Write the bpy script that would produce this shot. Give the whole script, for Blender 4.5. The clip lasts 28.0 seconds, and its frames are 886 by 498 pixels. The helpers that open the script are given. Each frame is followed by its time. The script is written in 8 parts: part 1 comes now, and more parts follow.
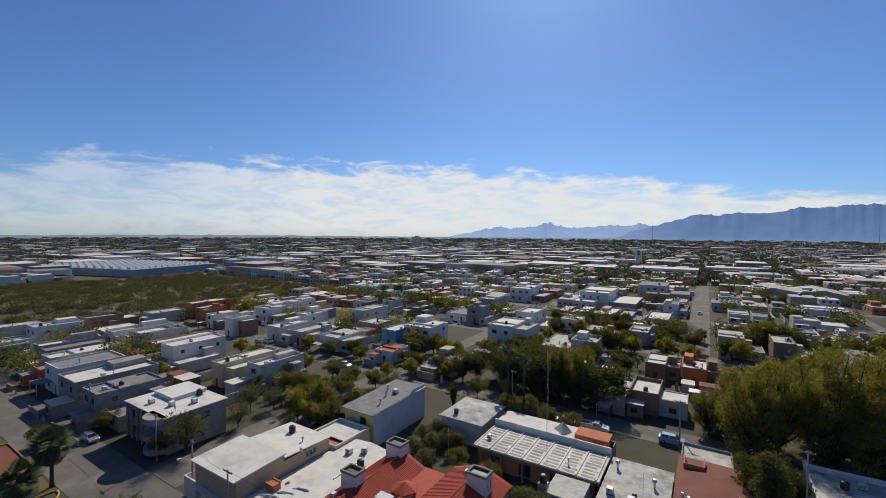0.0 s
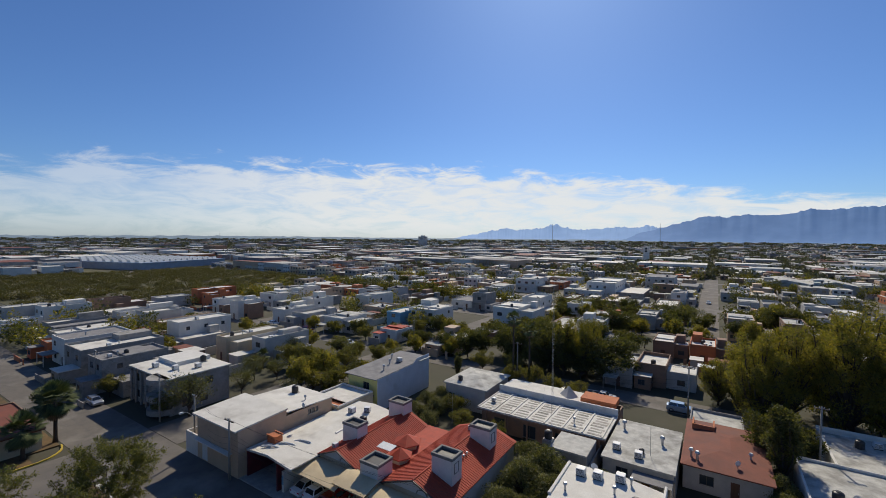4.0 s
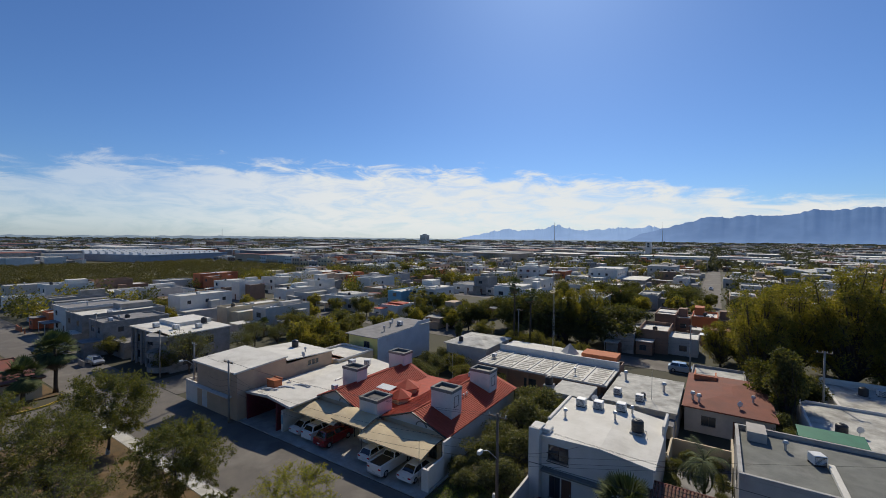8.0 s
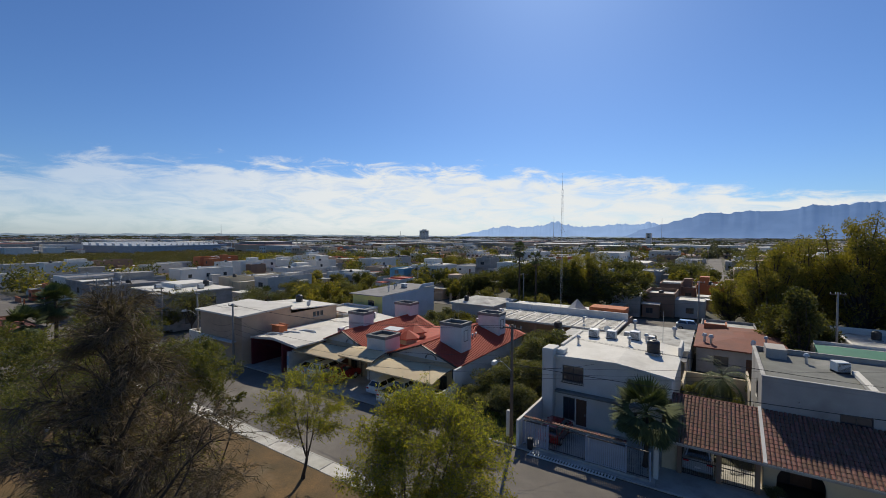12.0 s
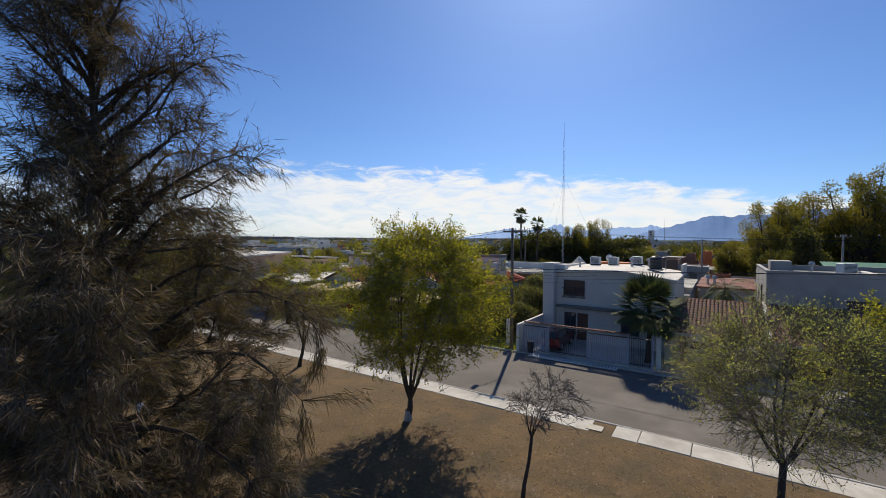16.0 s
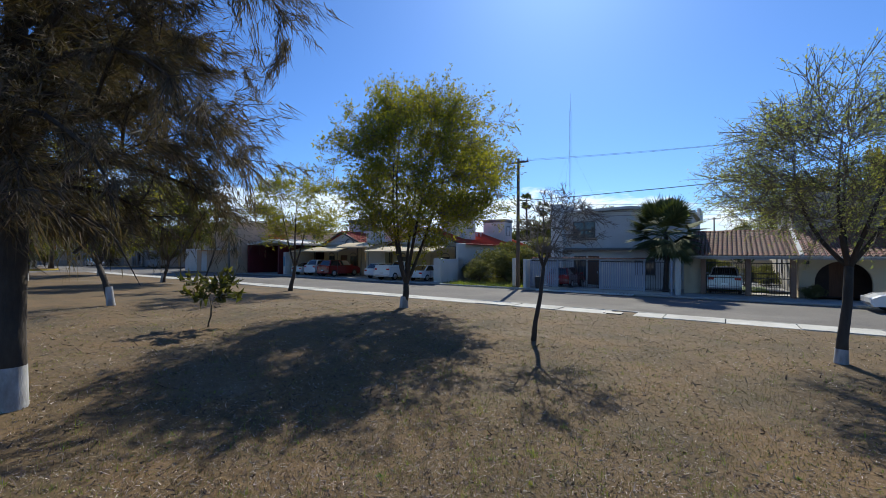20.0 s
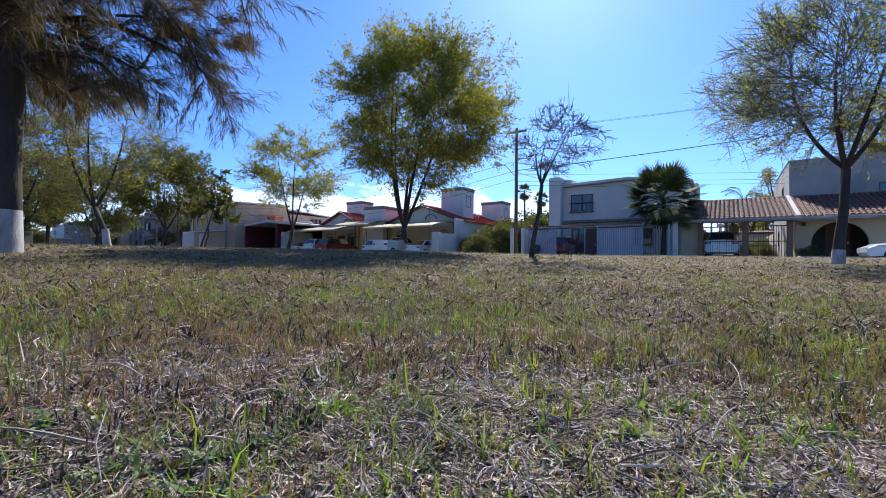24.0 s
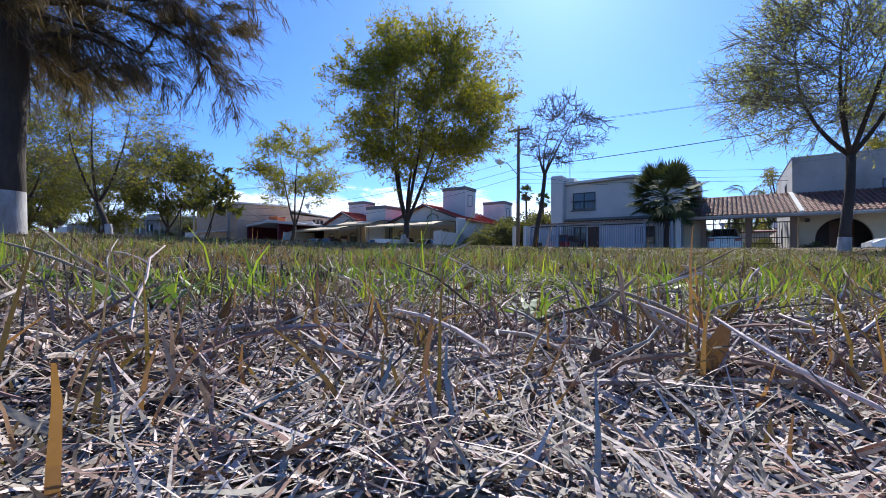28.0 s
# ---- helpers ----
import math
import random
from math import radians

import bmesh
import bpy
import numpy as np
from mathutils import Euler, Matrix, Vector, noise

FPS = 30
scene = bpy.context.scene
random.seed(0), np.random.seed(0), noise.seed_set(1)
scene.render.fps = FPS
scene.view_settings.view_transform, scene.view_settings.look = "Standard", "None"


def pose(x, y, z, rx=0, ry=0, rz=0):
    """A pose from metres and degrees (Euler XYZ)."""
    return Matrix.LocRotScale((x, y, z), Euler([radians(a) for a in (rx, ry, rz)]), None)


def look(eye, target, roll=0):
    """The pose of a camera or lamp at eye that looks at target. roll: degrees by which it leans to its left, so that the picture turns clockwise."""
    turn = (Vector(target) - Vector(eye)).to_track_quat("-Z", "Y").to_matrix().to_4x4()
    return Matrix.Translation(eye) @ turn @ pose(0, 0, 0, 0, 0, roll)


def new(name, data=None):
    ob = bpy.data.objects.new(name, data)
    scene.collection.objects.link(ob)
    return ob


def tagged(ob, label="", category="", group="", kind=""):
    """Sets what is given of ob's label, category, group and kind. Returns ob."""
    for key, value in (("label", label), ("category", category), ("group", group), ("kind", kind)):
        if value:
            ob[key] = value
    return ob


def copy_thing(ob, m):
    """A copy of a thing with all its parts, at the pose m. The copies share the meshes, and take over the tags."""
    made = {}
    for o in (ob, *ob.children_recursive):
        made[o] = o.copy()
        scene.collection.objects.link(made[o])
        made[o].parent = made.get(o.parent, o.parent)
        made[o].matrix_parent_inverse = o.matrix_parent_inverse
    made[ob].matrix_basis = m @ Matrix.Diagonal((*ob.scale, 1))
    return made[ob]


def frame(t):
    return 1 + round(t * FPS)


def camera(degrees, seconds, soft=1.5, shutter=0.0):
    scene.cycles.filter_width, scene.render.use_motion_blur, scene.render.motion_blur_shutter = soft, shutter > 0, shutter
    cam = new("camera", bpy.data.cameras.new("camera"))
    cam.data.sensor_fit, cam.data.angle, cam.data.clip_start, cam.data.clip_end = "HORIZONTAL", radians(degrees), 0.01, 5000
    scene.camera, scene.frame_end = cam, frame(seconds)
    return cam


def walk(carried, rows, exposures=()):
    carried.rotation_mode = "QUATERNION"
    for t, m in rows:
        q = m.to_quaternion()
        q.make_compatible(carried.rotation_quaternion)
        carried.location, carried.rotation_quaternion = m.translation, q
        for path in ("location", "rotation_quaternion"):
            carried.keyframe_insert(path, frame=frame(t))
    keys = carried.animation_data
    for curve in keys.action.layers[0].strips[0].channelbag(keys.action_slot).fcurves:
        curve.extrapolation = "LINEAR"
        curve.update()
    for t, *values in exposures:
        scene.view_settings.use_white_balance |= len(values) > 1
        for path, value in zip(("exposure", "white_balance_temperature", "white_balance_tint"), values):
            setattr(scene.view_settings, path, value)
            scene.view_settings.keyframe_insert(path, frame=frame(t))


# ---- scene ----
cam = camera(93.0, 28.0, soft=0.9)
PATH = [
    (0, (0.439, -0.15, 38.135), (0.206, 1.835, 38.067), 0.31),
    (0.5, (0.844, 0.036, 37.727), (0.6, 2.019, 37.646), 0.09),
    (1, (1.042, 0.025, 36.96), (0.791, 2.008, 36.877), 0.06),
    (1.5, (1.131, 0.017, 36.08), (0.874, 1.998, 35.997), 0.11),
    (2, (1.104, 0.083, 35.173), (0.845, 2.065, 35.092), 0.17),
    (2.5, (0.941, 0.286, 34.27), (0.68, 2.268, 34.192), 0.22),
    (4.5, (0.743, 0.339, 30.202), (0.481, 2.321, 30.147), 0.47),
    (5, (0.778, 0.325, 29.281), (0.516, 2.307, 29.226), 0.39),
    (6, (0.933, 0.329, 27.303), (0.668, 2.31, 27.252), 0.37),
    (7, (0.99, 0.227, 25.542), (0.722, 2.208, 25.488), 0.49),
    (8, (1.034, 0.339, 23.603), (0.763, 2.32, 23.551), 0.5),
    (9, (0.909, 0.327, 21.782), (0.64, 2.308, 21.731), 0.57),
    (10, (0.642, 0.452, 20.03), (0.376, 2.434, 19.975), 0.46),
    (11, (0.229, 0.635, 18.172), (-0.037, 2.617, 18.112), 0.41),
    (11.5, (-0.016, 0.785, 17.332), (-0.282, 2.766, 17.268), 0.27),
    (13.5, (-0.154, 1.054, 13.622), (-0.421, 3.035, 13.567), 0.25),
    (14, (-0.398, 0.93, 12.834), (-0.656, 2.913, 12.773), 0.23),
    (14.5, (-0.255, 0.975, 11.839), (-0.516, 2.957, 11.779), 0.25),
    (15, (-0.011, 1.039, 10.787), (-0.281, 3.02, 10.729), 0.32),
    (15.5, (0.142, 1.05, 9.71), (-0.135, 3.03, 9.653), 0.41),
    (16, (0.157, 1.089, 8.526), (-0.12, 3.069, 8.48), 0.39),
    (16.5, (0.168, 1.31, 7.166), (-0.104, 3.291, 7.146), 0.06),
    (17, (0.131, 1.572, 5.853), (-0.139, 3.554, 5.854), 0.21),
    (17.5, (0.14, 1.888, 4.817), (-0.139, 3.868, 4.821), 0.04),
    (18, (0.088, 2.099, 3.735), (-0.214, 4.076, 3.75), 0.1),
    (19, (0.279, 2.557, 2.681), (-0.021, 4.534, 2.705), 0.3),
    (20, (0.173, 2.901, 2.286), (-0.128, 4.878, 2.315), 0.4),
    (21.5, (0.145, 2.943, 1.563), (-0.153, 4.92, 1.591), 0.6),
    (23.5, (0.145, 2.943, 0.215), (-0.149, 4.921, 0.253), 0.69),
    (24, (0.177, 2.959, -0.154), (-0.114, 4.937, -0.115), 0.69),
    (24.5, (0.191, 2.995, -0.316), (-0.103, 4.973, -0.272), 0.62),
    (25, (0.195, 2.996, -0.17), (-0.099, 4.974, -0.13), 0.67),
    (25.5, (0.198, 2.999, -0.135), (-0.094, 4.977, -0.096), 0.75),
    (26, (0.187, 3.009, -0.271), (-0.109, 4.987, -0.228), 0.61),
    (26.5, (0.171, 3.012, -0.423), (-0.124, 4.989, -0.375), 0.57),
    (27, (0.141, 2.998, -0.469), (-0.157, 4.975, -0.419), 0.55),
    (27.5, (0.126, 2.996, -0.484), (-0.172, 4.973, -0.433), 0.56),
    (28, (0.132, 2.994, -0.496), (-0.166, 4.971, -0.444), 0.6),
]
EXPOSURES = [(0, -0.18, 6800, 8), (11, -0.14, 6800, 6), (14, -0.02, 7000, 8), (17, 0.08, 6950, 9), (18, 0.15, 6700, 9), (20, 0.34, 6150, 4), (21.5, 0.56, 6050, 5), (23.5, 0.81, 5970, 9), (28, 0.86, 5900, 11)]
walk(cam, [(t, look(eye, target, roll)) for t, eye, target, roll in PATH], EXPOSURES)

# ---- sky, sun ----
SUN_AZ, SUN_EL = radians(7.0), radians(41.0)  # to the right of +y, above the horizon
world = bpy.data.worlds.new("world")
scene.world = world
world.use_nodes = True
wt = world.node_tree
wt.nodes.clear()


def wnode(kind, **values):
    n = wt.nodes.new(kind)
    for key, value in values.items():
        n.inputs[key].default_value = value
    return n


sky = wt.nodes.new("ShaderNodeTexSky")
sky.sky_type, sky.sun_disc = "NISHITA", False
sky.sun_elevation, sky.sun_rotation = SUN_EL, SUN_AZ
sky.air_density, sky.dust_density, sky.ozone_density, sky.altitude = 1.0, 0.6, 4.5, 500
coord = wt.nodes.new("ShaderNodeTexCoord")
split = wt.nodes.new("ShaderNodeSeparateXYZ")
wt.links.new(coord.outputs["Generated"], split.inputs[0])


def wmath(op, a, b=0.0, c=0.0):
    n = wt.nodes.new("ShaderNodeMath")
    n.operation = op
    for i, value in enumerate((a, b, c)):
        if isinstance(value, (int, float)):
            n.inputs[i].default_value = value
        else:
            wt.links.new(value, n.inputs[i])
    return n.outputs[0]


def wmap(value, a, b, c=0.0, d=1.0):
    n = wt.nodes.new("ShaderNodeMapRange")
    n.interpolation_type = "SMOOTHSTEP"
    wt.links.new(value, n.inputs[0])
    for i, x in enumerate((a, b, c, d)):
        n.inputs[i + 1].default_value = x
    return n.outputs[0]


# a bank of thin cloud low over the horizon, thickest ahead and thinning to the right
azimuth = wmath("ARCTAN2", split.outputs[0], split.outputs[1])
stretch = wt.nodes.new("ShaderNodeCombineXYZ")
wt.links.new(wmath("MULTIPLY", azimuth, 6.5), stretch.inputs[0])
wt.links.new(wmath("MULTIPLY", split.outputs[2], 24.0), stretch.inputs[1])
ripple = wnode("ShaderNodeTexNoise", Scale=1.6, Detail=9.0, Roughness=0.62, Distortion=0.5)
wt.links.new(stretch.outputs[0], ripple.inputs["Vector"])
broad = wnode("ShaderNodeTexNoise", Scale=0.45, Detail=3.0)
wt.links.new(stretch.outputs[0], broad.inputs["Vector"])
off = wmath("ADD", azimuth, 0.31)
top = wmath("MULTIPLY_ADD", wmath("MULTIPLY", off, off), -0.1, 0.168)
top = wmath("MULTIPLY_ADD", wmath("SUBTRACT", broad.outputs[0], 0.5), 0.03, top)
under = wmath("SUBTRACT", top, split.outputs[2])
body = wmap(wmath("MULTIPLY_ADD", wmath("SUBTRACT", ripple.outputs[0], 0.5), 0.13, under), 0.0, 0.034)
streak = wmap(ripple.outputs[0], 0.3, 0.6, 0.5, 1.0)
cover = wmath("MULTIPLY", wmath("MULTIPLY", body, streak), wmap(split.outputs[2], -0.01, 0.03, 0.55, 0.95))
glow = wt.nodes.new("ShaderNodeMixRGB")
glow.inputs[2].default_value = (9.6, 9.9, 10.4, 1)
cover = wmath("MULTIPLY", cover, wmap(azimuth, -0.9, -0.3, 0.5, 1.0))
wt.links.new(cover, glow.inputs[0])
tone = wt.nodes.new("ShaderNodeMixRGB")
tone.blend_type = "MULTIPLY"
tone.inputs[0].default_value = 1.0
tone.inputs[2].default_value = (0.63, 0.86, 1.22, 1)
wt.links.new(sky.outputs[0], tone.inputs[1])
wt.links.new(tone.outputs[0], glow.inputs[1])
back = wnode("ShaderNodeBackground", Strength=0.09)
wt.links.new(glow.outputs[0], back.inputs[0])
wt.links.new(back.outputs[0], wt.nodes.new("ShaderNodeOutputWorld").inputs[0])

sun = new("sun", bpy.data.lights.new("sun", "SUN"))
sun.data.energy, sun.data.angle, sun.data.color = 4.4, radians(0.53), (1.0, 0.915, 0.79)
sun.matrix_world = look((math.sin(SUN_AZ) * 60, math.cos(SUN_AZ) * 60, math.tan(SUN_EL) * 60), (0, 0, 0))

# ---- helpers of this scene ----
TURN = -25.5  # the town's grid: u along the street, v away from the park
GRID = pose(0, 0, 0, 0, 0, TURN)
rng = np.random.default_rng(7)


def place(u, v, z=0.0, turn=0.0, tip=0.0):
    return GRID @ pose(u, v, z, tip, 0, turn)


class Geo:
    """Vertices and faces of one mesh."""

    def __init__(self):
        self.v, self.f = [], []

    def add(self, verts, faces):
        n = len(self.v)
        self.v.extend(verts)
        self.f.extend(tuple(i + n for i in f) for f in faces)
        return self

    def box(self, x0, y0, z0, x1, y1, z1):
        return self.add(
            [(x0, y0, z0), (x1, y0, z0), (x1, y1, z0), (x0, y1, z0), (x0, y0, z1), (x1, y0, z1), (x1, y1, z1), (x0, y1, z1)],
            [(3, 2, 1, 0), (4, 5, 6, 7), (0, 1, 5, 4), (1, 2, 6, 5), (2, 3, 7, 6), (3, 0, 4, 7)])

    def soft(self, x0, y0, z0, x1, y1, z1, c=0.03):
        """A box with chamfered edges."""
        c = min(c, (x1 - x0) * 0.4, (y1 - y0) * 0.4, (z1 - z0) * 0.4)
        rings = []
        for z, e in ((z0, c), (z0 + c, 0), (z1 - c, 0), (z1, c)):
            ring = []
            for x, y, sx, sy in ((x0, y0, 1, 1), (x1, y0, -1, 1), (x1, y1, -1, -1), (x0, y1, 1, -1)):
                a, b = (x + sx * (c + e), y + sy * e), (x + sx * e, y + sy * (c + e))
                ring += [b, a] if sx == sy else [a, b]
            rings.append([(x, y, z) for x, y in ring])
        return self.loft(rings)

    def loft(self, rings, cap=True):
        n, k = len(self.v), len(rings[0])
        for ring in rings:
            self.v.extend(ring)
        for i in range(len(rings) - 1):
            for j in range(k):
                a, b = n + i * k + j, n + i * k + (j + 1) % k
                self.f.append((a, b, b + k, a + k))
        if cap:
            self.f.append(tuple(range(n + k - 1, n - 1, -1)))
            self.f.append(tuple(range(n + (len(rings) - 1) * k, n + len(rings) * k)))
        return self

    def tube(self, points, radii, n=8, cap=True):
        """A round bar through points."""
        points = [Vector(p) for p in points]
        if isinstance(radii, (int, float)):
            radii = [radii] * len(points)
        rings = []
        for i, p in enumerate(points):
            d = (points[min(i + 1, len(points) - 1)] - points[max(i - 1, 0)]).normalized()
            side = d.cross((0, 0, 1)) if abs(d.z) < 0.95 else d.cross((0, 1, 0))
            side.normalize()
            other = side.cross(d)
            rings.append([tuple(p + radii[i] * (math.cos(a) * side + math.sin(a) * other)) for a in np.linspace(0, 2 * math.pi, n, endpoint=False)])
        return self.loft(rings, cap)

    def prism(self, outline, y0, y1):
        """An outline in x and z, drawn out along y."""
        return self.loft([[(x, y0, z) for x, z in outline], [(x, y1, z) for x, z in outline]])

    def side_prism(self, outline, x0, x1):
        """An outline in y and z, drawn out along x."""
        return self.loft([[(x0, y, z) for y, z in outline], [(x1, y, z) for y, z in outline]])

    def wall(self, axis, at, a0, a1, z0, z1, thick, openings=()):
        """A wall along x or y from a0 to a1, its front at `at`, with openings (a, b, bottom, top) right through it."""
        xs = sorted({a0, a1, *[x for o in openings for x in o[:2] if a0 < x < a1]})
        zs = sorted({z0, z1, *[z for o in openings for z in o[2:] if z0 < z < z1]})
        index = {}

        def vert(i, j, k):
            if (i, j, k) not in index:
                index[i, j, k] = len(self.v)
                a, z, d = xs[i], zs[j], at + k * thick
                self.v.append((a, d, z) if axis == "x" else (d, a, z))
            return index[i, j, k]

        def full(i, j):
            if not (0 <= i < len(xs) - 1 and 0 <= j < len(zs) - 1):
                return False
            x, z = (xs[i] + xs[i + 1]) / 2, (zs[j] + zs[j + 1]) / 2
            return not any(o[0] < x < o[1] and o[2] < z < o[3] for o in openings)

        for i in range(len(xs) - 1):
            for j in range(len(zs) - 1):
                if not full(i, j):
                    continue
                for k in (0, 1):
                    self.f.append(tuple(vert(*c, k) for c in ((i, j), (i + 1, j), (i + 1, j + 1), (i, j + 1))))
                for (di, dj), (p, q) in (((-1, 0), ((i, j), (i, j + 1))), ((1, 0), ((i + 1, j), (i + 1, j + 1))), ((0, -1), ((i, j), (i + 1, j))), ((0, 1), ((i, j + 1), (i + 1, j + 1)))):
                    if not full(i + di, j + dj):
                        self.f.append((vert(*p, 0), vert(*q, 0), vert(*q, 1), vert(*p, 1)))
        return self


def mesh_of(name, geo, material, smooth=False):
    me = bpy.data.meshes.new(name)
    me.from_pydata(geo.v, [], geo.f)
    me.materials.append(material)
    if smooth:
        me.polygons.foreach_set("use_smooth", [True] * len(me.polygons))
    me.update()
    return me


def part(name, geo, material, parent, label="", smooth=False):
    ob = new(name, geo if isinstance(geo, bpy.types.Mesh) else mesh_of(name, geo, material, smooth))
    ob.parent = parent
    if label:
        ob["label"] = label
    return ob


def thing(name, u, v, z=0.0, turn=0.0, label="", category="", group="", kind=""):
    ob = new(name)
    ob.empty_display_size = 0.3
    ob.matrix_basis = place(u, v, z, turn)
    return tagged(ob, label, category, group, kind)


def solid(name, geo, material, u, v, z=0.0, turn=0.0, label="", category="", group="", kind="", smooth=False):
    ob = new(name, mesh_of(name, geo, material, smooth))
    ob.matrix_basis = place(u, v, z, turn)
    return tagged(ob, label, category, group, kind)


# ---- materials ----
def mat(name, a, b, scale=1.2, rough=0.85, bump=0.15, grain=30.0, metal=0.0, stain=None, stain_amount=0.5, rand=0.0, island=0.0, thin=0.0, stretch=None, contrast=0.35):
    m = bpy.data.materials.new(name)
    m.use_nodes = True
    nt = m.node_tree
    bs = nt.nodes["Principled BSDF"]
    tc = nt.nodes.new("ShaderNodeTexCoord")
    vec = tc.outputs["Object"]
    if stretch:
        mp = nt.nodes.new("ShaderNodeMapping")
        mp.inputs["Scale"].default_value = stretch
        nt.links.new(vec, mp.inputs[0])
        vec = mp.outputs[0]

    def noise_at(s, detail=6.0):
        n = nt.nodes.new("ShaderNodeTexNoise")
        n.inputs["Scale"].default_value, n.inputs["Detail"].default_value, n.inputs["Roughness"].default_value = s, detail, 0.6
        nt.links.new(vec, n.inputs["Vector"])
        return n.outputs[0]

    def ramp(value, lo, hi):
        n = nt.nodes.new("ShaderNodeMapRange")
        n.inputs[1].default_value, n.inputs[2].default_value = lo, hi
        nt.links.new(value, n.inputs[0])
        return n.outputs[0]

    def mix(fac, x, y, mode="MIX"):
        n = nt.nodes.new("ShaderNodeMixRGB")
        n.blend_type = mode
        for sock, value in zip(n.inputs, (fac, x, y)):
            if isinstance(value, (int, float)):
                sock.default_value = value
            elif isinstance(value, tuple):
                sock.default_value = (*value, 1)
            else:
                nt.links.new(value, sock)
        return n.outputs[0]

    col = mix(ramp(noise_at(scale), 0.32, 0.68), a, b)
    fine = noise_at(grain, 3.0)
    col = mix(contrast, col, mix(ramp(fine, 0.25, 0.75), (0.45, 0.45, 0.45), (1.0, 1.0, 1.0)), "MULTIPLY")
    if stain:
        col = mix(ramp(noise_at(scale * 0.45, 8.0), 0.66 - 0.3 * stain_amount, 0.78), col, stain)
    for amount, node, out in ((rand, "ShaderNodeObjectInfo", "Random"), (island, "ShaderNodeNewGeometry", "Random Per Island")):
        if amount:
            src = nt.nodes.new(node)
            hs = nt.nodes.new("ShaderNodeHueSaturation")
            mr = nt.nodes.new("ShaderNodeMapRange")
            mr.inputs[3].default_value, mr.inputs[4].default_value = 1 - amount, 1 + amount
            nt.links.new(src.outputs[out], mr.inputs[0])
            nt.links.new(mr.outputs[0], hs.inputs["Value"])
            mh = nt.nodes.new("ShaderNodeMapRange")
            mh.inputs[3].default_value, mh.inputs[4].default_value = 0.5 + 0.06 * amount, 0.5 - 0.06 * amount
            nt.links.new(src.outputs[out], mh.inputs[0])
            nt.links.new(mh.outputs[0], hs.inputs["Hue"])
            nt.links.new(col, hs.inputs["Color"])
            col = hs.outputs[0]
    nt.links.new(col, bs.inputs["Base Color"])
    bs.inputs["Roughness"].default_value, bs.inputs["Metallic"].default_value = rough, metal
    if bump:
        bp = nt.nodes.new("ShaderNodeBump")
        bp.inputs["Strength"].default_value, bp.inputs["Distance"].default_value = bump, 0.02
        nt.links.new(fine, bp.inputs["Height"])
        nt.links.new(bp.outputs[0], bs.inputs["Normal"])
    if thin:
        tr = nt.nodes.new("ShaderNodeBsdfTranslucent")
        mx = nt.nodes.new("ShaderNodeMixShader")
        mx.inputs[0].default_value = thin
        nt.links.new(mix(1.0, col, (1.45, 1.45, 0.5), "MULTIPLY"), tr.inputs[0])
        nt.links.new(bs.outputs[0], mx.inputs[1])
        nt.links.new(tr.outputs[0], mx.inputs[2])
        nt.links.new(mx.outputs[0], nt.nodes["Material Output"].inputs[0])
    return m


def plain(name, color, rough=0.5, metal=0.0, coat=0.0, emit=0.0):
    m = bpy.data.materials.new(name)
    m.use_nodes = True
    bs = m.node_tree.nodes["Principled BSDF"]
    bs.inputs["Base Color"].default_value = (*color, 1)
    bs.inputs["Roughness"].default_value, bs.inputs["Metallic"].default_value, bs.inputs["Coat Weight"].default_value = rough, metal, coat
    if emit:
        bs.inputs["Emission Color"].default_value = (*color, 1)
        bs.inputs["Emission Strength"].default_value = emit
    return m


GRIME = (0.16, 0.14, 0.12)
WHITE_ROOF = mat("white_roof_coating", (0.72, 0.69, 0.62), (0.6, 0.57, 0.5), 0.5, 0.8, 0.15, 14, stain=(0.36, 0.33, 0.28), stain_amount=0.35)
WORN_ROOF = mat("worn_white_roof", (0.62, 0.6, 0.54), (0.42, 0.41, 0.37), 0.9, 0.9, 0.2, 12, stain=(0.16, 0.15, 0.13), stain_amount=0.7)
GREY_ROOF = mat("grey_roof_membrane", (0.27, 0.26, 0.25), (0.2, 0.19, 0.19), 0.7, 0.9, 0.2, 15, stain=(0.1, 0.1, 0.1))
BROWN_ROOF = mat("terracotta_painted_roof", (0.23, 0.065, 0.036), (0.165, 0.052, 0.032), 0.5, 0.85, 0.2, 18, stain=(0.14, 0.06, 0.05))
RED_TILE = mat("red_roof_tile", (0.47, 0.062, 0.026), (0.34, 0.048, 0.022), 1.5, 0.8, 0.3, 22, stain=(0.2, 0.06, 0.045), stain_amount=0.3, stretch=(1, 1, 1))
CLAY = mat("clay_tile", (0.22, 0.095, 0.055), (0.14, 0.065, 0.042), 3.0, 0.85, 0.2, 40, stain=(0.16, 0.1, 0.08), stain_amount=0.5, rand=0.25, island=0.25)
WHITE_WALL = mat("white_painted_render", (0.74, 0.71, 0.65), (0.64, 0.61, 0.55), 0.6, 0.85, 0.12, 45, stain=(0.42, 0.4, 0.37), stain_amount=0.3)
PALE_WALL = mat("pale_grey_render", (0.56, 0.53, 0.48), (0.45, 0.425, 0.385), 0.6, 0.85, 0.12, 45, stain=(0.33, 0.32, 0.3), stain_amount=0.4)
CREAM_WALL = mat("cream_render", (0.6, 0.5, 0.34), (0.52, 0.43, 0.29), 0.6, 0.85, 0.12, 45, stain=(0.34, 0.28, 0.2), stain_amount=0.35)
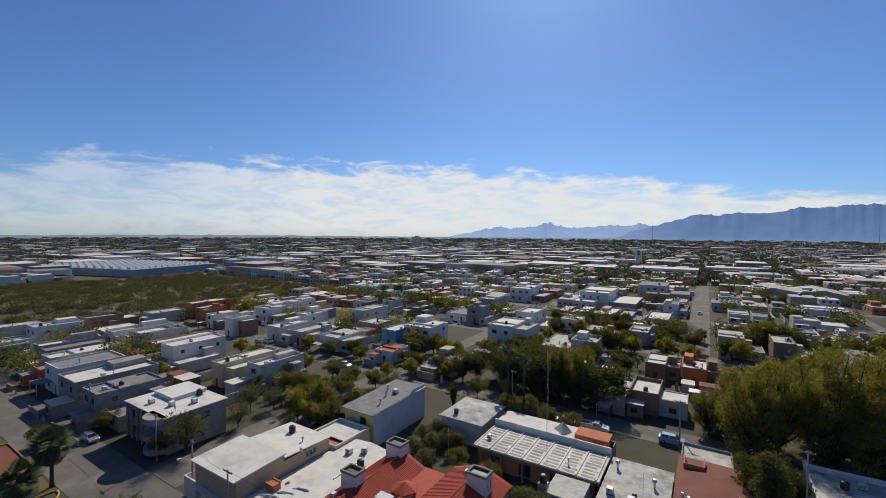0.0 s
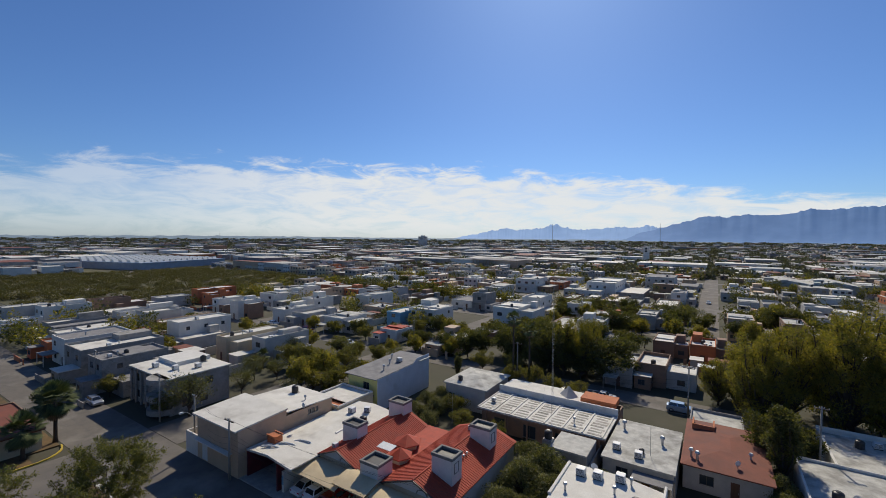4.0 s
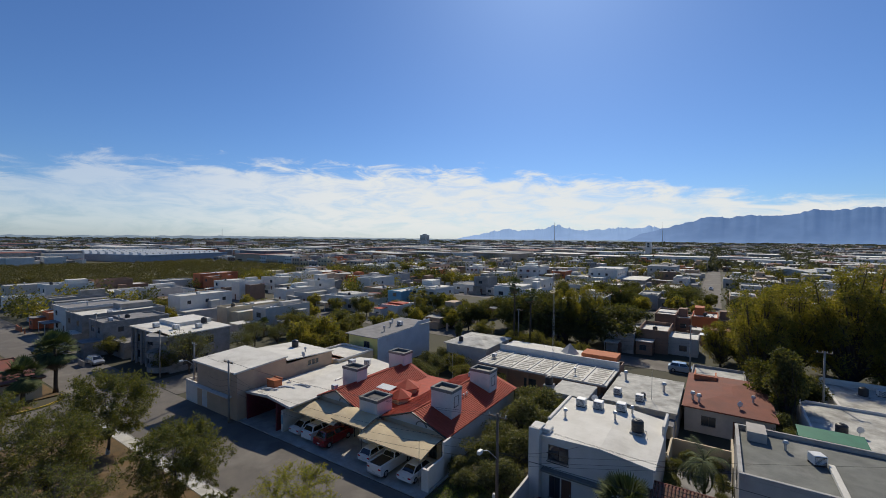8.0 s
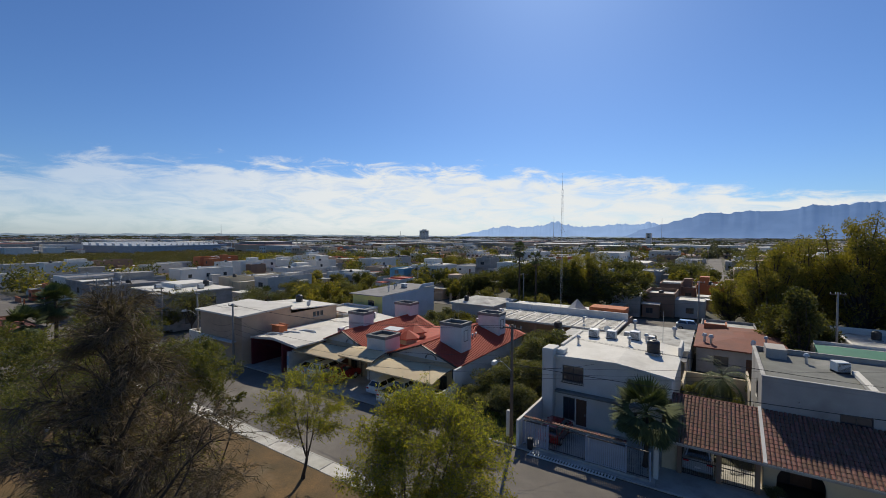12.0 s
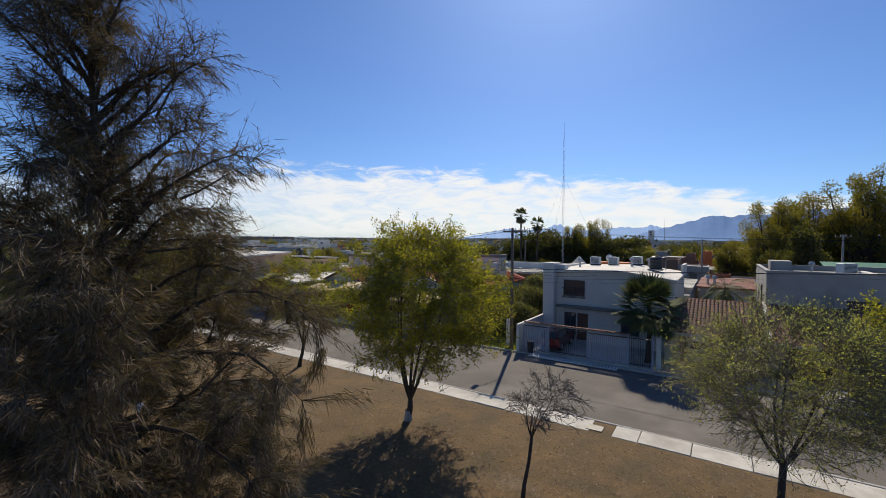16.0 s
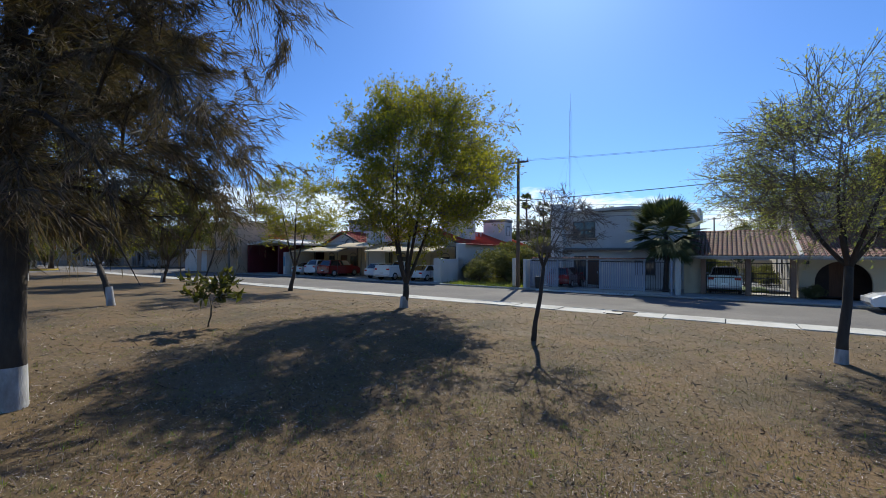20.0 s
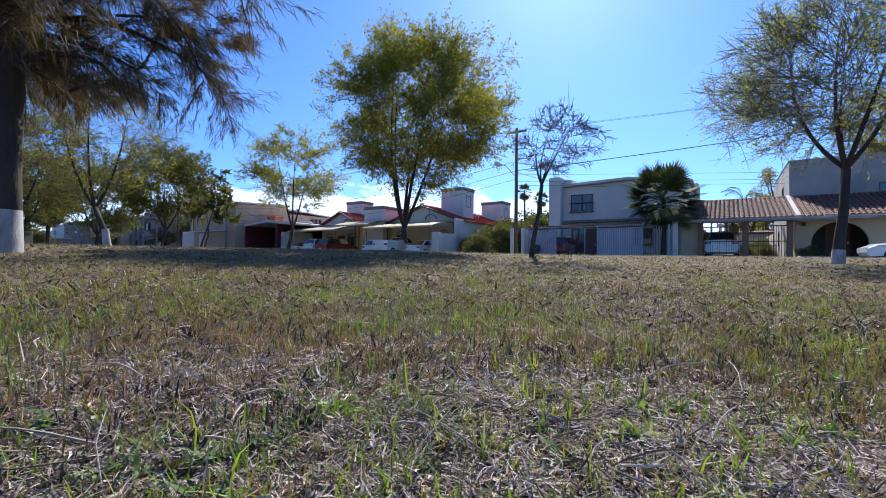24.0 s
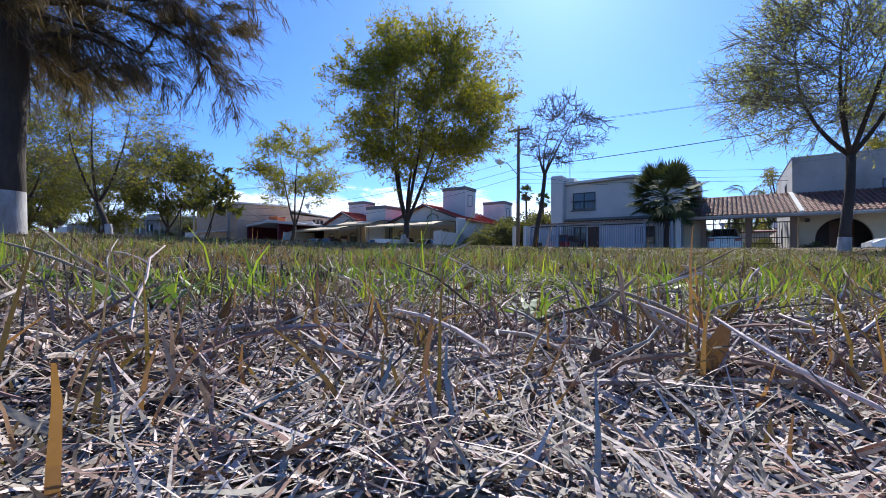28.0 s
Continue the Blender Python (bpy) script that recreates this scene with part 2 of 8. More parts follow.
BEIGE_WALL = mat("beige_render", (0.58, 0.41, 0.28), (0.5, 0.36, 0.24), 0.6, 0.85, 0.12, 45, stain=(0.3, 0.23, 0.18), stain_amount=0.35)
YELLOW_WALL = mat("yellow_render", (0.6, 0.6, 0.22), (0.52, 0.5, 0.2), 0.6, 0.85, 0.12, 45, stain=(0.3, 0.28, 0.15), stain_amount=0.35)
ORANGE_WALL = mat("orange_render", (0.55, 0.17, 0.06), (0.45, 0.14, 0.06), 0.6, 0.85, 0.12, 45, stain=(0.25, 0.1, 0.06), stain_amount=0.3)
BLUE_WALL = mat("blue_render", (0.2, 0.42, 0.55), (0.17, 0.36, 0.48), 0.6, 0.85, 0.12, 45, stain=(0.2, 0.25, 0.3), stain_amount=0.3)
BROWN_WALL = mat("brown_render", (0.3, 0.18, 0.12), (0.24, 0.15, 0.1), 0.6, 0.85, 0.12, 45, stain=GRIME, stain_amount=0.3)
MAROON = mat("maroon_painted_steel", (0.16, 0.02, 0.03), (0.11, 0.016, 0.022), 1.0, 0.55, 0.08, 40)
BLOCK_WALL = mat("bare_concrete_block", (0.36, 0.34, 0.31), (0.27, 0.26, 0.24), 1.0, 0.92, 0.3, 20, stain=(0.14, 0.13, 0.11))
CONCRETE = mat("concrete", (0.47, 0.45, 0.41), (0.36, 0.35, 0.32), 1.1, 0.92, 0.25, 35, stain=(0.22, 0.2, 0.18), rand=0.1)
PAVING = mat("pale_pavement_concrete", (0.6, 0.58, 0.52), (0.48, 0.46, 0.41), 1.3, 0.92, 0.25, 35, stain=(0.3, 0.27, 0.23), stain_amount=0.55, rand=0.12)
ASPHALT = mat("worn_asphalt", (0.165, 0.145, 0.124), (0.118, 0.106, 0.093), 0.35, 0.93, 0.4, 60, stain=(0.24, 0.22, 0.19), stain_amount=0.5)
TRIM = mat("grey_stone_trim", (0.23, 0.22, 0.2), (0.17, 0.165, 0.15), 2.0, 0.85, 0.2, 30)
TAN_CLOTH = mat("tan_shade_cloth", (0.74, 0.6, 0.38), (0.66, 0.52, 0.32), 0.8, 0.8, 0.05, 60, stain=(0.5, 0.38, 0.24), stain_amount=0.3, thin=0.12)
STEEL = mat("dark_painted_steel", (0.05, 0.045, 0.045), (0.035, 0.03, 0.03), 3.0, 0.5, 0.05, 50)
GALV = mat("galvanised_steel", (0.5, 0.51, 0.52), (0.4, 0.41, 0.42), 4.0, 0.45, 0.05, 40, metal=0.7)
WOOD_POLE = mat("weathered_pole_wood", (0.2, 0.15, 0.11), (0.12, 0.09, 0.07), 4.0, 0.9, 0.4, 25, stretch=(1, 1, 0.15))
POLE_CONC = mat("pole_concrete", (0.33, 0.31, 0.28), (0.26, 0.25, 0.23), 3.0, 0.9, 0.2, 30)
CABLE = plain("cable_rubber", (0.03, 0.03, 0.03), 0.7)
BLACK_PLASTIC = mat("black_plastic", (0.025, 0.025, 0.027), (0.018, 0.018, 0.02), 4, 0.45, 0.05, 30)
WHITE_METAL = mat("white_enamelled_metal", (0.72, 0.72, 0.7), (0.64, 0.64, 0.62), 2, 0.5, 0.05, 40, stain=(0.4, 0.37, 0.32), stain_amount=0.3)
GLASS = plain("dark_window_glass", (0.035, 0.045, 0.055), 0.08, 0.0, 0.6)
FRAME = mat("dark_window_frame", (0.08, 0.07, 0.065), (0.06, 0.055, 0.05), 3, 0.5, 0.05, 40)
WOOD = mat("stained_door_wood", (0.17, 0.08, 0.045), (0.11, 0.05, 0.03), 3.0, 0.6, 0.2, 30, stretch=(6, 6, 0.6))
TWIG = mat("pale_twig_bark", (0.22, 0.185, 0.15), (0.14, 0.115, 0.093), 5.0, 0.9, 0.3, 28, stretch=(1, 1, 0.3))
BARK = mat("grey_brown_bark", (0.085, 0.066, 0.05), (0.045, 0.035, 0.028), 5.0, 0.95, 0.7, 28, stretch=(1, 1, 0.3))
LIMEWASH = mat("limewashed_bark", (0.52, 0.51, 0.5), (0.3, 0.29, 0.28), 5.0, 0.95, 0.5, 28, stain=(0.2, 0.17, 0.14), stain_amount=0.6, stretch=(1, 1, 0.4))
LEAF = mat("mesquite_leaf", (0.31, 0.3, 0.052), (0.22, 0.22, 0.042), 0.8, 0.8, 0, 10, island=0.45, thin=0.55)
LEAF_DULL = mat("dull_mesquite_leaf", (0.17, 0.17, 0.04), (0.115, 0.122, 0.03), 0.8, 0.8, 0, 10, island=0.45, thin=0.35)
LEAF_GREY = mat("grey_green_leaf", (0.36, 0.38, 0.18), (0.28, 0.3, 0.135), 0.8, 0.8, 0, 10, island=0.4, thin=0.55)
LEAF_DARK = mat("dark_leaf", (0.11, 0.11, 0.034), (0.07, 0.074, 0.025), 0.8, 0.8, 0, 10, island=0.45, thin=0.42)
LEAF_GOLD = mat("olive_gold_leaf", (0.26, 0.225, 0.05), (0.15, 0.138, 0.036), 0.25, 0.8, 0, 10, island=0.4, thin=0.5)
LEAF_YARD = mat("olive_yard_leaf", (0.19, 0.175, 0.048), (0.12, 0.115, 0.035), 0.5, 0.8, 0, 10, island=0.45, thin=0.4)
LEAF_BUSH = mat("dusty_bush_leaf", (0.165, 0.165, 0.068), (0.105, 0.108, 0.044), 0.5, 0.8, 0, 10, island=0.45, thin=0.35)
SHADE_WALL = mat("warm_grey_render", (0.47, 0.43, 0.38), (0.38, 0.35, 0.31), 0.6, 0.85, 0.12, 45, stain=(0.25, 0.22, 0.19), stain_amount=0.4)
NEEDLE = mat("casuarina_needles", (0.15, 0.112, 0.075), (0.1, 0.08, 0.058), 0.5, 0.85, 0, 10, island=0.4, thin=0.25)
PALM_LEAF = mat("palm_frond", (0.1, 0.125, 0.045), (0.07, 0.09, 0.03), 1.0, 0.9, 0, 10, island=0.35, thin=0.12)
PALM_DRY = mat("dry_palm_thatch", (0.22, 0.16, 0.09), (0.16, 0.11, 0.06), 2.0, 0.9, 0.3, 20, island=0.3)

# ---- ground, roads, pavements ----
GROUND_Z, ROAD_Z = -0.2, -0.16
GROUND = mat("town_ground", (0.075, 0.065, 0.04), (0.045, 0.048, 0.024), 0.05, 0.95, 0.2, 0.4, stain=(0.11, 0.095, 0.07), stain_amount=0.4)
sheet = Geo().add([(x, y, 0) for y in (-4900, -59, 20, 4900) for x in (-4900, -63, 55, 4900)], [(4 * j + i, 4 * j + i + 1, 4 * j + i + 5, 4 * j + i + 4) for j in range(3) for i in range(3) if (i, j) != (1, 1)])  # open where the lawn lies
solid("ground", sheet, GROUND, 0, 0, GROUND_Z,
      label="dry brown and olive town ground", category="ground", kind="structure")

ROADS = [  # u0, v0, u1, v1 of each street
    (-420, 21.7, 220, 31.0), (-76, -120, -65, 21.6), (-76, 31.1, -66.5, 86), (-74, 93.1, -68, 1200), (-420, 86, 260, 93), (-420, 150, 260, 157),
    (-6, 157.1, 2, 1200), (57, -90, 66, 21.6), (59.5, 31.1, 64, 1200), (-142, 93.1, -134, 149.9), (-420, 214, 300, 221), (-420, 278, 320, 285), (-500, 342, 340, 350)]
for n, (a, b, c, d) in enumerate(ROADS):
    solid(f"road_{n + 1}", Geo().box(a, b, -0.4, c, d, ROAD_Z + 0.003 * n), ASPHALT, 0, 0, label="worn grey asphalt street with pale patches", category="road", kind="structure")

LAWN = mat("dry_lawn_soil", (0.2, 0.118, 0.046), (0.1, 0.07, 0.03), 0.55, 0.95, 0.9, 11, stain=(0.2, 0.15, 0.095), stain_amount=0.3, contrast=0.85)


def lawn_z(u, v):
    """Height of the lawn: small humps, and a shallow bowl where the camera comes down."""
    off = math.hypot(u + 1.2, v - 2.8)
    near, x = max(0.0, 1 - off / 9), min(1.0, off / 17.0)
    y = min(1.0, max(0.0, (v - 16.0) / 4.0))
    tilt = min(0.1, max(-0.16, -0.018 * (u + 5.7))) * (1 - y * y * (3 - 2 * y))
    return -0.47 * (1 - x * x * (3 - 2 * x)) + tilt - 0.02 * (1 - y) + 0.014 * noise.noise((u * 1.7, v * 1.7, 0)) + 0.02 * noise.noise((u * 0.35, v * 0.35, 5)) - 0.012 + near * 0.009 * noise.noise((u * 8, v * 8, 2))


us = sorted({*np.linspace(-64, -12, 53).round(3), *np.linspace(-12, -4, 33).round(3), *np.linspace(-4, 2, 101).round(3), *np.linspace(2, 10, 33).round(3), *np.linspace(10, 56, 24).round(3)})
vs = sorted({*np.linspace(-60, 1, 31).round(3), *np.linspace(1, 7, 101).round(3), *np.linspace(7, 12, 26).round(3), *np.linspace(12, 20.2, 15).round(3)})
lawn = Geo()
lawn.v = [(u, v, lawn_z(u, v)) for v in vs for u in us]
k = len(us)
lawn.f = [(j * k + i, j * k + i + 1, (j + 1) * k + i + 1, (j + 1) * k + i) for j in range(len(vs) - 1) for i in range(k - 1)]
solid("ground_lawn", lawn, LAWN, 0, 0, label="dry brown park lawn with green patches", category="lawn", kind="structure", smooth=True)

# the park's pavement: cast slabs with open joints and a kerb
walkway = thing("pavement", 0, 0, label="pale cracked concrete park pavement", category="pavement", kind="structure")
u, slab = -63.5, 0
while u < 55:
    length = 1.9 + 0.25 * rng.random()
    if not (-5.3 < u < -4.6):
        z = 0.012 * rng.standard_normal()
        part("slab", Geo().soft(u, 20.22 + 0.02 * rng.random(), -0.14, u + length - 0.03, 21.5, 0.005 + z, 0.015), PAVING, walkway)
    else:  # a broken slab, with soil showing
        part("slab", Geo().soft(u + 0.95, 20.24, -0.14, u + length - 0.03, 21.5, 0.0, 0.015), PAVING, walkway)
        part("bare_soil", Geo().soft(u - 0.02, 20.24, -0.14, u + 0.93, 21.5, -0.025, 0.015), LAWN, walkway, "bare brown soil where a slab is missing")
    u += length
    slab += 1
kerb = thing("kerb", 0, 0, label="low grey concrete kerb", category="kerb", kind="structure")
for u in np.arange(-63.5, 55, 3.0):
    part("kerb_stone", Geo().soft(u, 21.51, -0.15, u + 2.98, 21.66, -0.0 + 0.01 * rng.random(), 0.02), CONCRETE, kerb)
# far side: kerb and driveway aprons
kerb = thing("kerb", 0, 0, label="worn kerb along the house fronts", category="kerb", kind="structure")
for u in np.arange(-62, 54, 3.0):
    part("kerb_stone", Geo().soft(u, 31.02, -0.15, u + 2.98, 31.18, -0.04 + 0.01 * rng.random(), 0.02), CONCRETE, kerb)
LOTS = [(-61, 31.2, -50, 33.5), (-50, 31.2, -41, 46), (-41, 31.2, -21.2, 37), (-13.2, 31.2, -3.6, 40), (-3.6, 31.2, 22, 34.5), (-3.6, 34.5, 2.4, 37)]
for n, (a, b, c, d) in enumerate(LOTS):
    solid(f"pavement_yard_{n + 1}", Geo().soft(a + 0.01, b, -0.18, c - 0.01, d, -0.05 + 0.004 * (n % 2), 0.01), CONCRETE, 0, 0, label="stained concrete forecourt", category="forecourt", kind="structure")
CURB_YELLOW = mat("yellow_kerb_paint", (0.6, 0.42, 0.04), (0.48, 0.34, 0.05), 2, 0.8, 0.2, 30, stain=GRIME, stain_amount=0.4)
kerb = thing("kerb", -76.3, 21.5, label="yellow painted corner kerb", category="kerb", kind="structure")
for i in range(9):
    a0, a1 = radians(10 * i), radians(10 * i + 9.6)
    part("kerb_stone", Geo().loft([[(-4 + r * math.sin(a), -4 + r * math.cos(a), z) for a, r in ((a0, 3.8), (a1, 3.8), (a1, 4.0), (a0, 4.0))] for z in (-0.16, 0.02)]), CURB_YELLOW, kerb)
for i in range(7):
    part("kerb_stone", Geo().soft(-0.2, -7.0 - 3 * i, -0.16, 0.0, -4.05 - 3 * i, 0.02, 0.02), CURB_YELLOW, kerb)
solid("ground_corner", Geo().box(-60, -60, -0.16, -4, -0.25, -0.01).box(-4, -60, -0.16, -0.25, -4, -0.01), LAWN, -76.3, 21.5, label="dry verge round the corner house", category="verge", kind="structure")

# ---- pieces that houses share ----
def window(parent, axis, at, a, b, z0, z1, face=-1, frame=FRAME, bars=0, label=""):
    """A framed window set into a wall along x or y whose outside looks along face."""
    def slab(g, p, q, lo, hi, d0, d1):
        y0, y1 = sorted((at - face * d0, at - face * d1))
        return g.box(p, y0, lo, q, y1, hi) if axis == "x" else g.box(y0, p, lo, y1, q, hi)
    g, w = Geo(), 0.06
    for p, q, lo, hi in ((a, a + w, z0, z1), (b - w, b, z0, z1), (a + w, b - w, z1 - w, z1), (a + w, b - w, z0, z0 + w)):
        slab(g, p, q, lo, hi, -0.03, 0.08)
    if b - a > 0.9:
        m = (a + b) / 2
        slab(g, m - w / 2, m + w / 2, z0 + w, z1 - w, -0.02, 0.07)
    for i in range(bars):
        x = a + (b - a) * (i + 1) / (bars + 1)
        slab(g, x - 0.012, x + 0.012, z0, z1, -0.09, -0.065)
    win = part("window", g, frame, parent, label)
    part("pane", slab(Geo(), a + w, b - w, z0 + w, z1 - w, 0.03, 0.045), GLASS, win)
    return win


def sill(parent, axis, at, a, b, z, face=-1, material=CONCRETE):
    y0, y1 = sorted((at, at + face * 0.1))
    part("window_sill", Geo().box(a - 0.08, y0, z - 0.08, b + 0.08, y1, z) if axis == "x" else Geo().box(y0, a - 0.08, z - 0.08, y1, b + 0.08, z), material, parent)


def door(parent, axis, at, a, b, z0, z1, face=-1, material=WOOD):
    d0, d1 = sorted((at - face * 0.02, at - face * 0.08))
    leaf = part("door", Geo().box(a, d0, z0, b, d1, z1) if axis == "x" else Geo().box(d0, a, z0, d1, b, z1), material, parent)
    h = at + face * 0.03
    p = (b - 0.12, h, 1.0 + z0) if axis == "x" else (h, b - 0.12, 1.0 + z0)
    part("handle", Geo().soft(p[0] - 0.03, p[1] - 0.03, p[2] - 0.08, p[0] + 0.03, p[1] + 0.03, p[2] + 0.08, 0.01), GALV, leaf)


def parapet(parent, x0, y0, x1, y1, z, h, t, material, cap=None):
    for a, b, c, d in ((x0, y0, x1, y0 + t), (x0, y1 - t, x1, y1), (x0, y0 + t, x0 + t, y1 - t), (x1 - t, y0 + t, x1, y1 - t)):
        part("parapet", Geo().soft(a, b, z, c, d, z + h, 0.03), material, parent)
        if cap:
            part("coping", Geo().soft(a - 0.04, b - 0.04, z + h, c + 0.04, d + 0.04, z + h + 0.07, 0.02), cap, parent)


def shell(parent, x0, y0, x1, y1, z0, z1, material, front=(), right=(), left=(), back=(), t=0.2):
    """Four walls with openings; returns nothing. Openings: (a, b, bottom, top)."""
    part("wall", Geo().wall("x", y0, x0, x1, z0, z1, t, front), material, parent)
    part("wall", Geo().wall("x", y1 - t, x0, x1, z0, z1, t, back), material, parent)
    part("wall", Geo().wall("y", x0, y0 + t, y1 - t, z0, z1, t, left), material, parent)
    part("wall", Geo().wall("y", x1 - t, y0 + t, y1 - t, z0, z1, t, right), material, parent)


def fit_windows(parent, x0, y0, x1, y1, front=(), right=(), left=(), bars=0):
    for a, b, lo, hi in front:
        if lo > 0.2:
            window(parent, "x", y0, a, b, lo, hi, -1, bars=bars)
            sill(parent, "x", y0, a, b, lo)
        else:
            door(parent, "x", y0 + 0.05, a, b, lo, hi)
    for a, b, lo, hi in right:
        window(parent, "y", x1, a, b, lo, hi, 1, bars=bars)
        sill(parent, "y", x1, a, b, lo, 1)
    for a, b, lo, hi in left:
        window(parent, "y", x0, a, b, lo, hi, -1, bars=bars)
        sill(parent, "y", x0, a, b, lo, -1)


# roof gear: built once, then copied
def build_tank():
    t = thing("water_tank", 0, 0, label="black plastic roof water tank with ribs and lid", category="water tank", group="roof water tanks")
    prof = [(0, 0.5), (0.08, 0.53), (0.3, 0.53), (0.33, 0.51), (0.36, 0.53), (0.6, 0.53), (0.63, 0.51), (0.66, 0.53), (0.9, 0.53), (1.02, 0.45), (1.1, 0.25)]
    part("barrel", Geo().tube([(0, 0, z + 0.12) for z, r in prof], [r for z, r in prof], 18), BLACK_PLASTIC, t, smooth=True)
    part("lid", Geo().tube([(0, 0, 1.21), (0, 0, 1.27)], [0.25, 0.23], 14), BLACK_PLASTIC, t)
    part("base", Geo().soft(-0.6, -0.6, 0, 0.6, 0.6, 0.12, 0.02), CONCRETE, t)
    part("pipe", Geo().tube([(0.5, 0, 0.3), (0.75, 0, 0.3), (0.75, 0, 0.0)], 0.03, 6), GALV, t)
    return t


def build_ac():
    t = thing("air_conditioner", 0, 0, label="white boxy rooftop air conditioner", category="air conditioner", group="roof air conditioners")
    part("housing", Geo().soft(-0.45, -0.45, 0.12, 0.45, 0.45, 0.85, 0.04), WHITE_METAL, t)
    for s in (-1, 1):
        part("foot", Geo().box(-0.45, s * 0.35 - 0.05, 0, 0.45, s * 0.35 + 0.05, 0.12), STEEL, t)
    grille = part("grille", Geo().box(-0.38, -0.47, 0.2, 0.38, -0.45, 0.78), STEEL, t)
    for i in range(6):
        part("slat", Geo().box(-0.38, -0.485, 0.23 + 0.09 * i, 0.38, -0.47, 0.27 + 0.09 * i), WHITE_METAL, grille)
    return t


def build_vent():
    t = thing("roof_vent", 0, 0, label="small galvanised vent pipe with a hood", category="vent", group="roof vents")
    part("pipe", Geo().tube([(0, 0, 0), (0, 0, 0.6)], 0.1, 10), GALV, t)
    part("hood", Geo().tube([(0, 0, 0.6), (0, 0, 0.66), (0, 0, 0.85)], [0.2, 0.22, 0.14], 10), GALV, t)
    return t


def build_dish():
    t = thing("satellite_dish", 0, 0, label="small grey satellite dish on a bracket", category="dish", group="satellite dishes")
    rings = [[(r * math.cos(a), -0.35 * r * r - 0.1 + d, 0.7 + r * math.sin(a)) for a in np.linspace(0, 6.283, 14, endpoint=False)] for r, d in ((0.05, 0.25), (0.2, 0.25), (0.36, 0.25), (0.36, 0.27), (0.05, 0.27))]
    part("bowl", Geo().loft(rings), WHITE_METAL, t, smooth=True)
    part("mast", Geo().tube([(0, 0.2, 0), (0, 0.2, 0.7)], 0.03, 8), GALV, t)
    part("arm", Geo().tube([(0, 0.1, 0.45), (0, -0.45, 0.62)], 0.015, 6), GALV, t)
    return t


TANK, AC, VENT, DISH = build_tank(), build_ac(), build_vent(), build_dish()
TANK.matrix_basis, AC.matrix_basis = place(-5.1, 42.5, 5.93), place(-11.0, 45.6, 6.0)
VENT.matrix_basis, DISH.matrix_basis = place(-11.6, 42.0, 5.98), place(-49, 40, 5.99)


def gear(kind, u, v, z, turn=0.0, size=1.0):
    o = copy_thing(kind, place(u, v, z, turn))
    if size != 1.0:
        o.scale = (size, size, size)
    return o


# ---- the white two-storey house ----
h = thing("white_house", 0, 0, label="white two-storey rendered house with a low-pitched white roof", category="house")
front = [(-11.7, -9.9, 3.75, 5.1), (-11.6, -10.6, 0.35, 2.3), (-10.5, -9.6, 0.0, 2.3), (-7.0, -5.6, 0.9, 2.2)]
side = [(39.5, 40.7, 3.9, 5.0), (43.5, 44.7, 1.0, 2.2)]
shell(h, -12.6, 37.4, -3.2, 47.4, -0.1, 5.2, WHITE_WALL, front, [], side, [])
part("upper_wall", Geo().prism([(-12.6, 5.2), (-3.2, 5.2), (-3.2, 5.38), (-7.2, 5.9), (-12.6, 5.72)], 37.4, 37.6), WHITE_WALL, h)
part("upper_wall", Geo().prism([(-12.6, 5.2), (-3.2, 5.2), (-3.2, 5.38), (-7.2, 5.9), (-12.6, 5.72)], 47.2, 47.4), WHITE_WALL, h)
part("upper_wall", Geo().box(-12.6, 37.6, 5.2, -12.4, 47.2, 5.72), WHITE_WALL, h)
part("roof", Geo().prism([(-12.75, 5.75), (-7.2, 5.93), (-3.0, 5.38), (-3.0, 5.56), (-7.2, 6.12), (-12.75, 5.95)], 36.95, 47.6), WHITE_ROOF, h)
part("roof_edge", Geo().soft(-3.25, 44.0, 5.5, -3.0, 47.6, 6.4, 0.04), WHITE_WALL, h)
part("roof_edge", Geo().soft(-12.9, 40.5, 5.9, -12.6, 47.6, 6.15, 0.04), WHITE_WALL, h)
part("corner_pier", Geo().soft(-13.3, 36.6, -0.1, -12.3, 38.3, 6.55, 0.05), WHITE_WALL, h)
part("rear_pier", Geo().soft(-12.3, 37.4, 6.0, -11.6, 38.5, 6.4, 0.05), WHITE_WALL, h)
part("ledge", Geo().soft(-12.2, 36.75, 2.75, -5.2, 37.4, 2.95, 0.03), TRIM, h)
part("floor_slab", Geo().box(-12.4, 37.6, 2.9, -3.4, 47.2, 3.1), CONCRETE, h)
fit_windows(h, -12.6, 37.4, -3.2, 47.4, front, (), side, 0)
for i in range(9):
    part("window_bar", Geo().tube([(-11.65 + 0.21 * i, 37.22, 3.6), (-11.65 + 0.21 * i, 37.22, 4.4)], 0.012, 5), STEEL, h)
part("railing", Geo().box(-11.8, 37.2, 4.36, -9.8, 37.24, 4.42).box(-11.8, 37.2, 3.58, -9.8, 37.24, 3.64), STEEL, h)
for u, v in ((-9.3, 45.8), (-7.2, 46.4)):
    gear(AC, u, v, 6.02 if u < -8 else 6.1)
gear(VENT, -6.2, 46.6, 5.95)
gear(DISH, -9.9, 46.6, 6.03)
gear(VENT, -7.3, 43.8, 6.1)

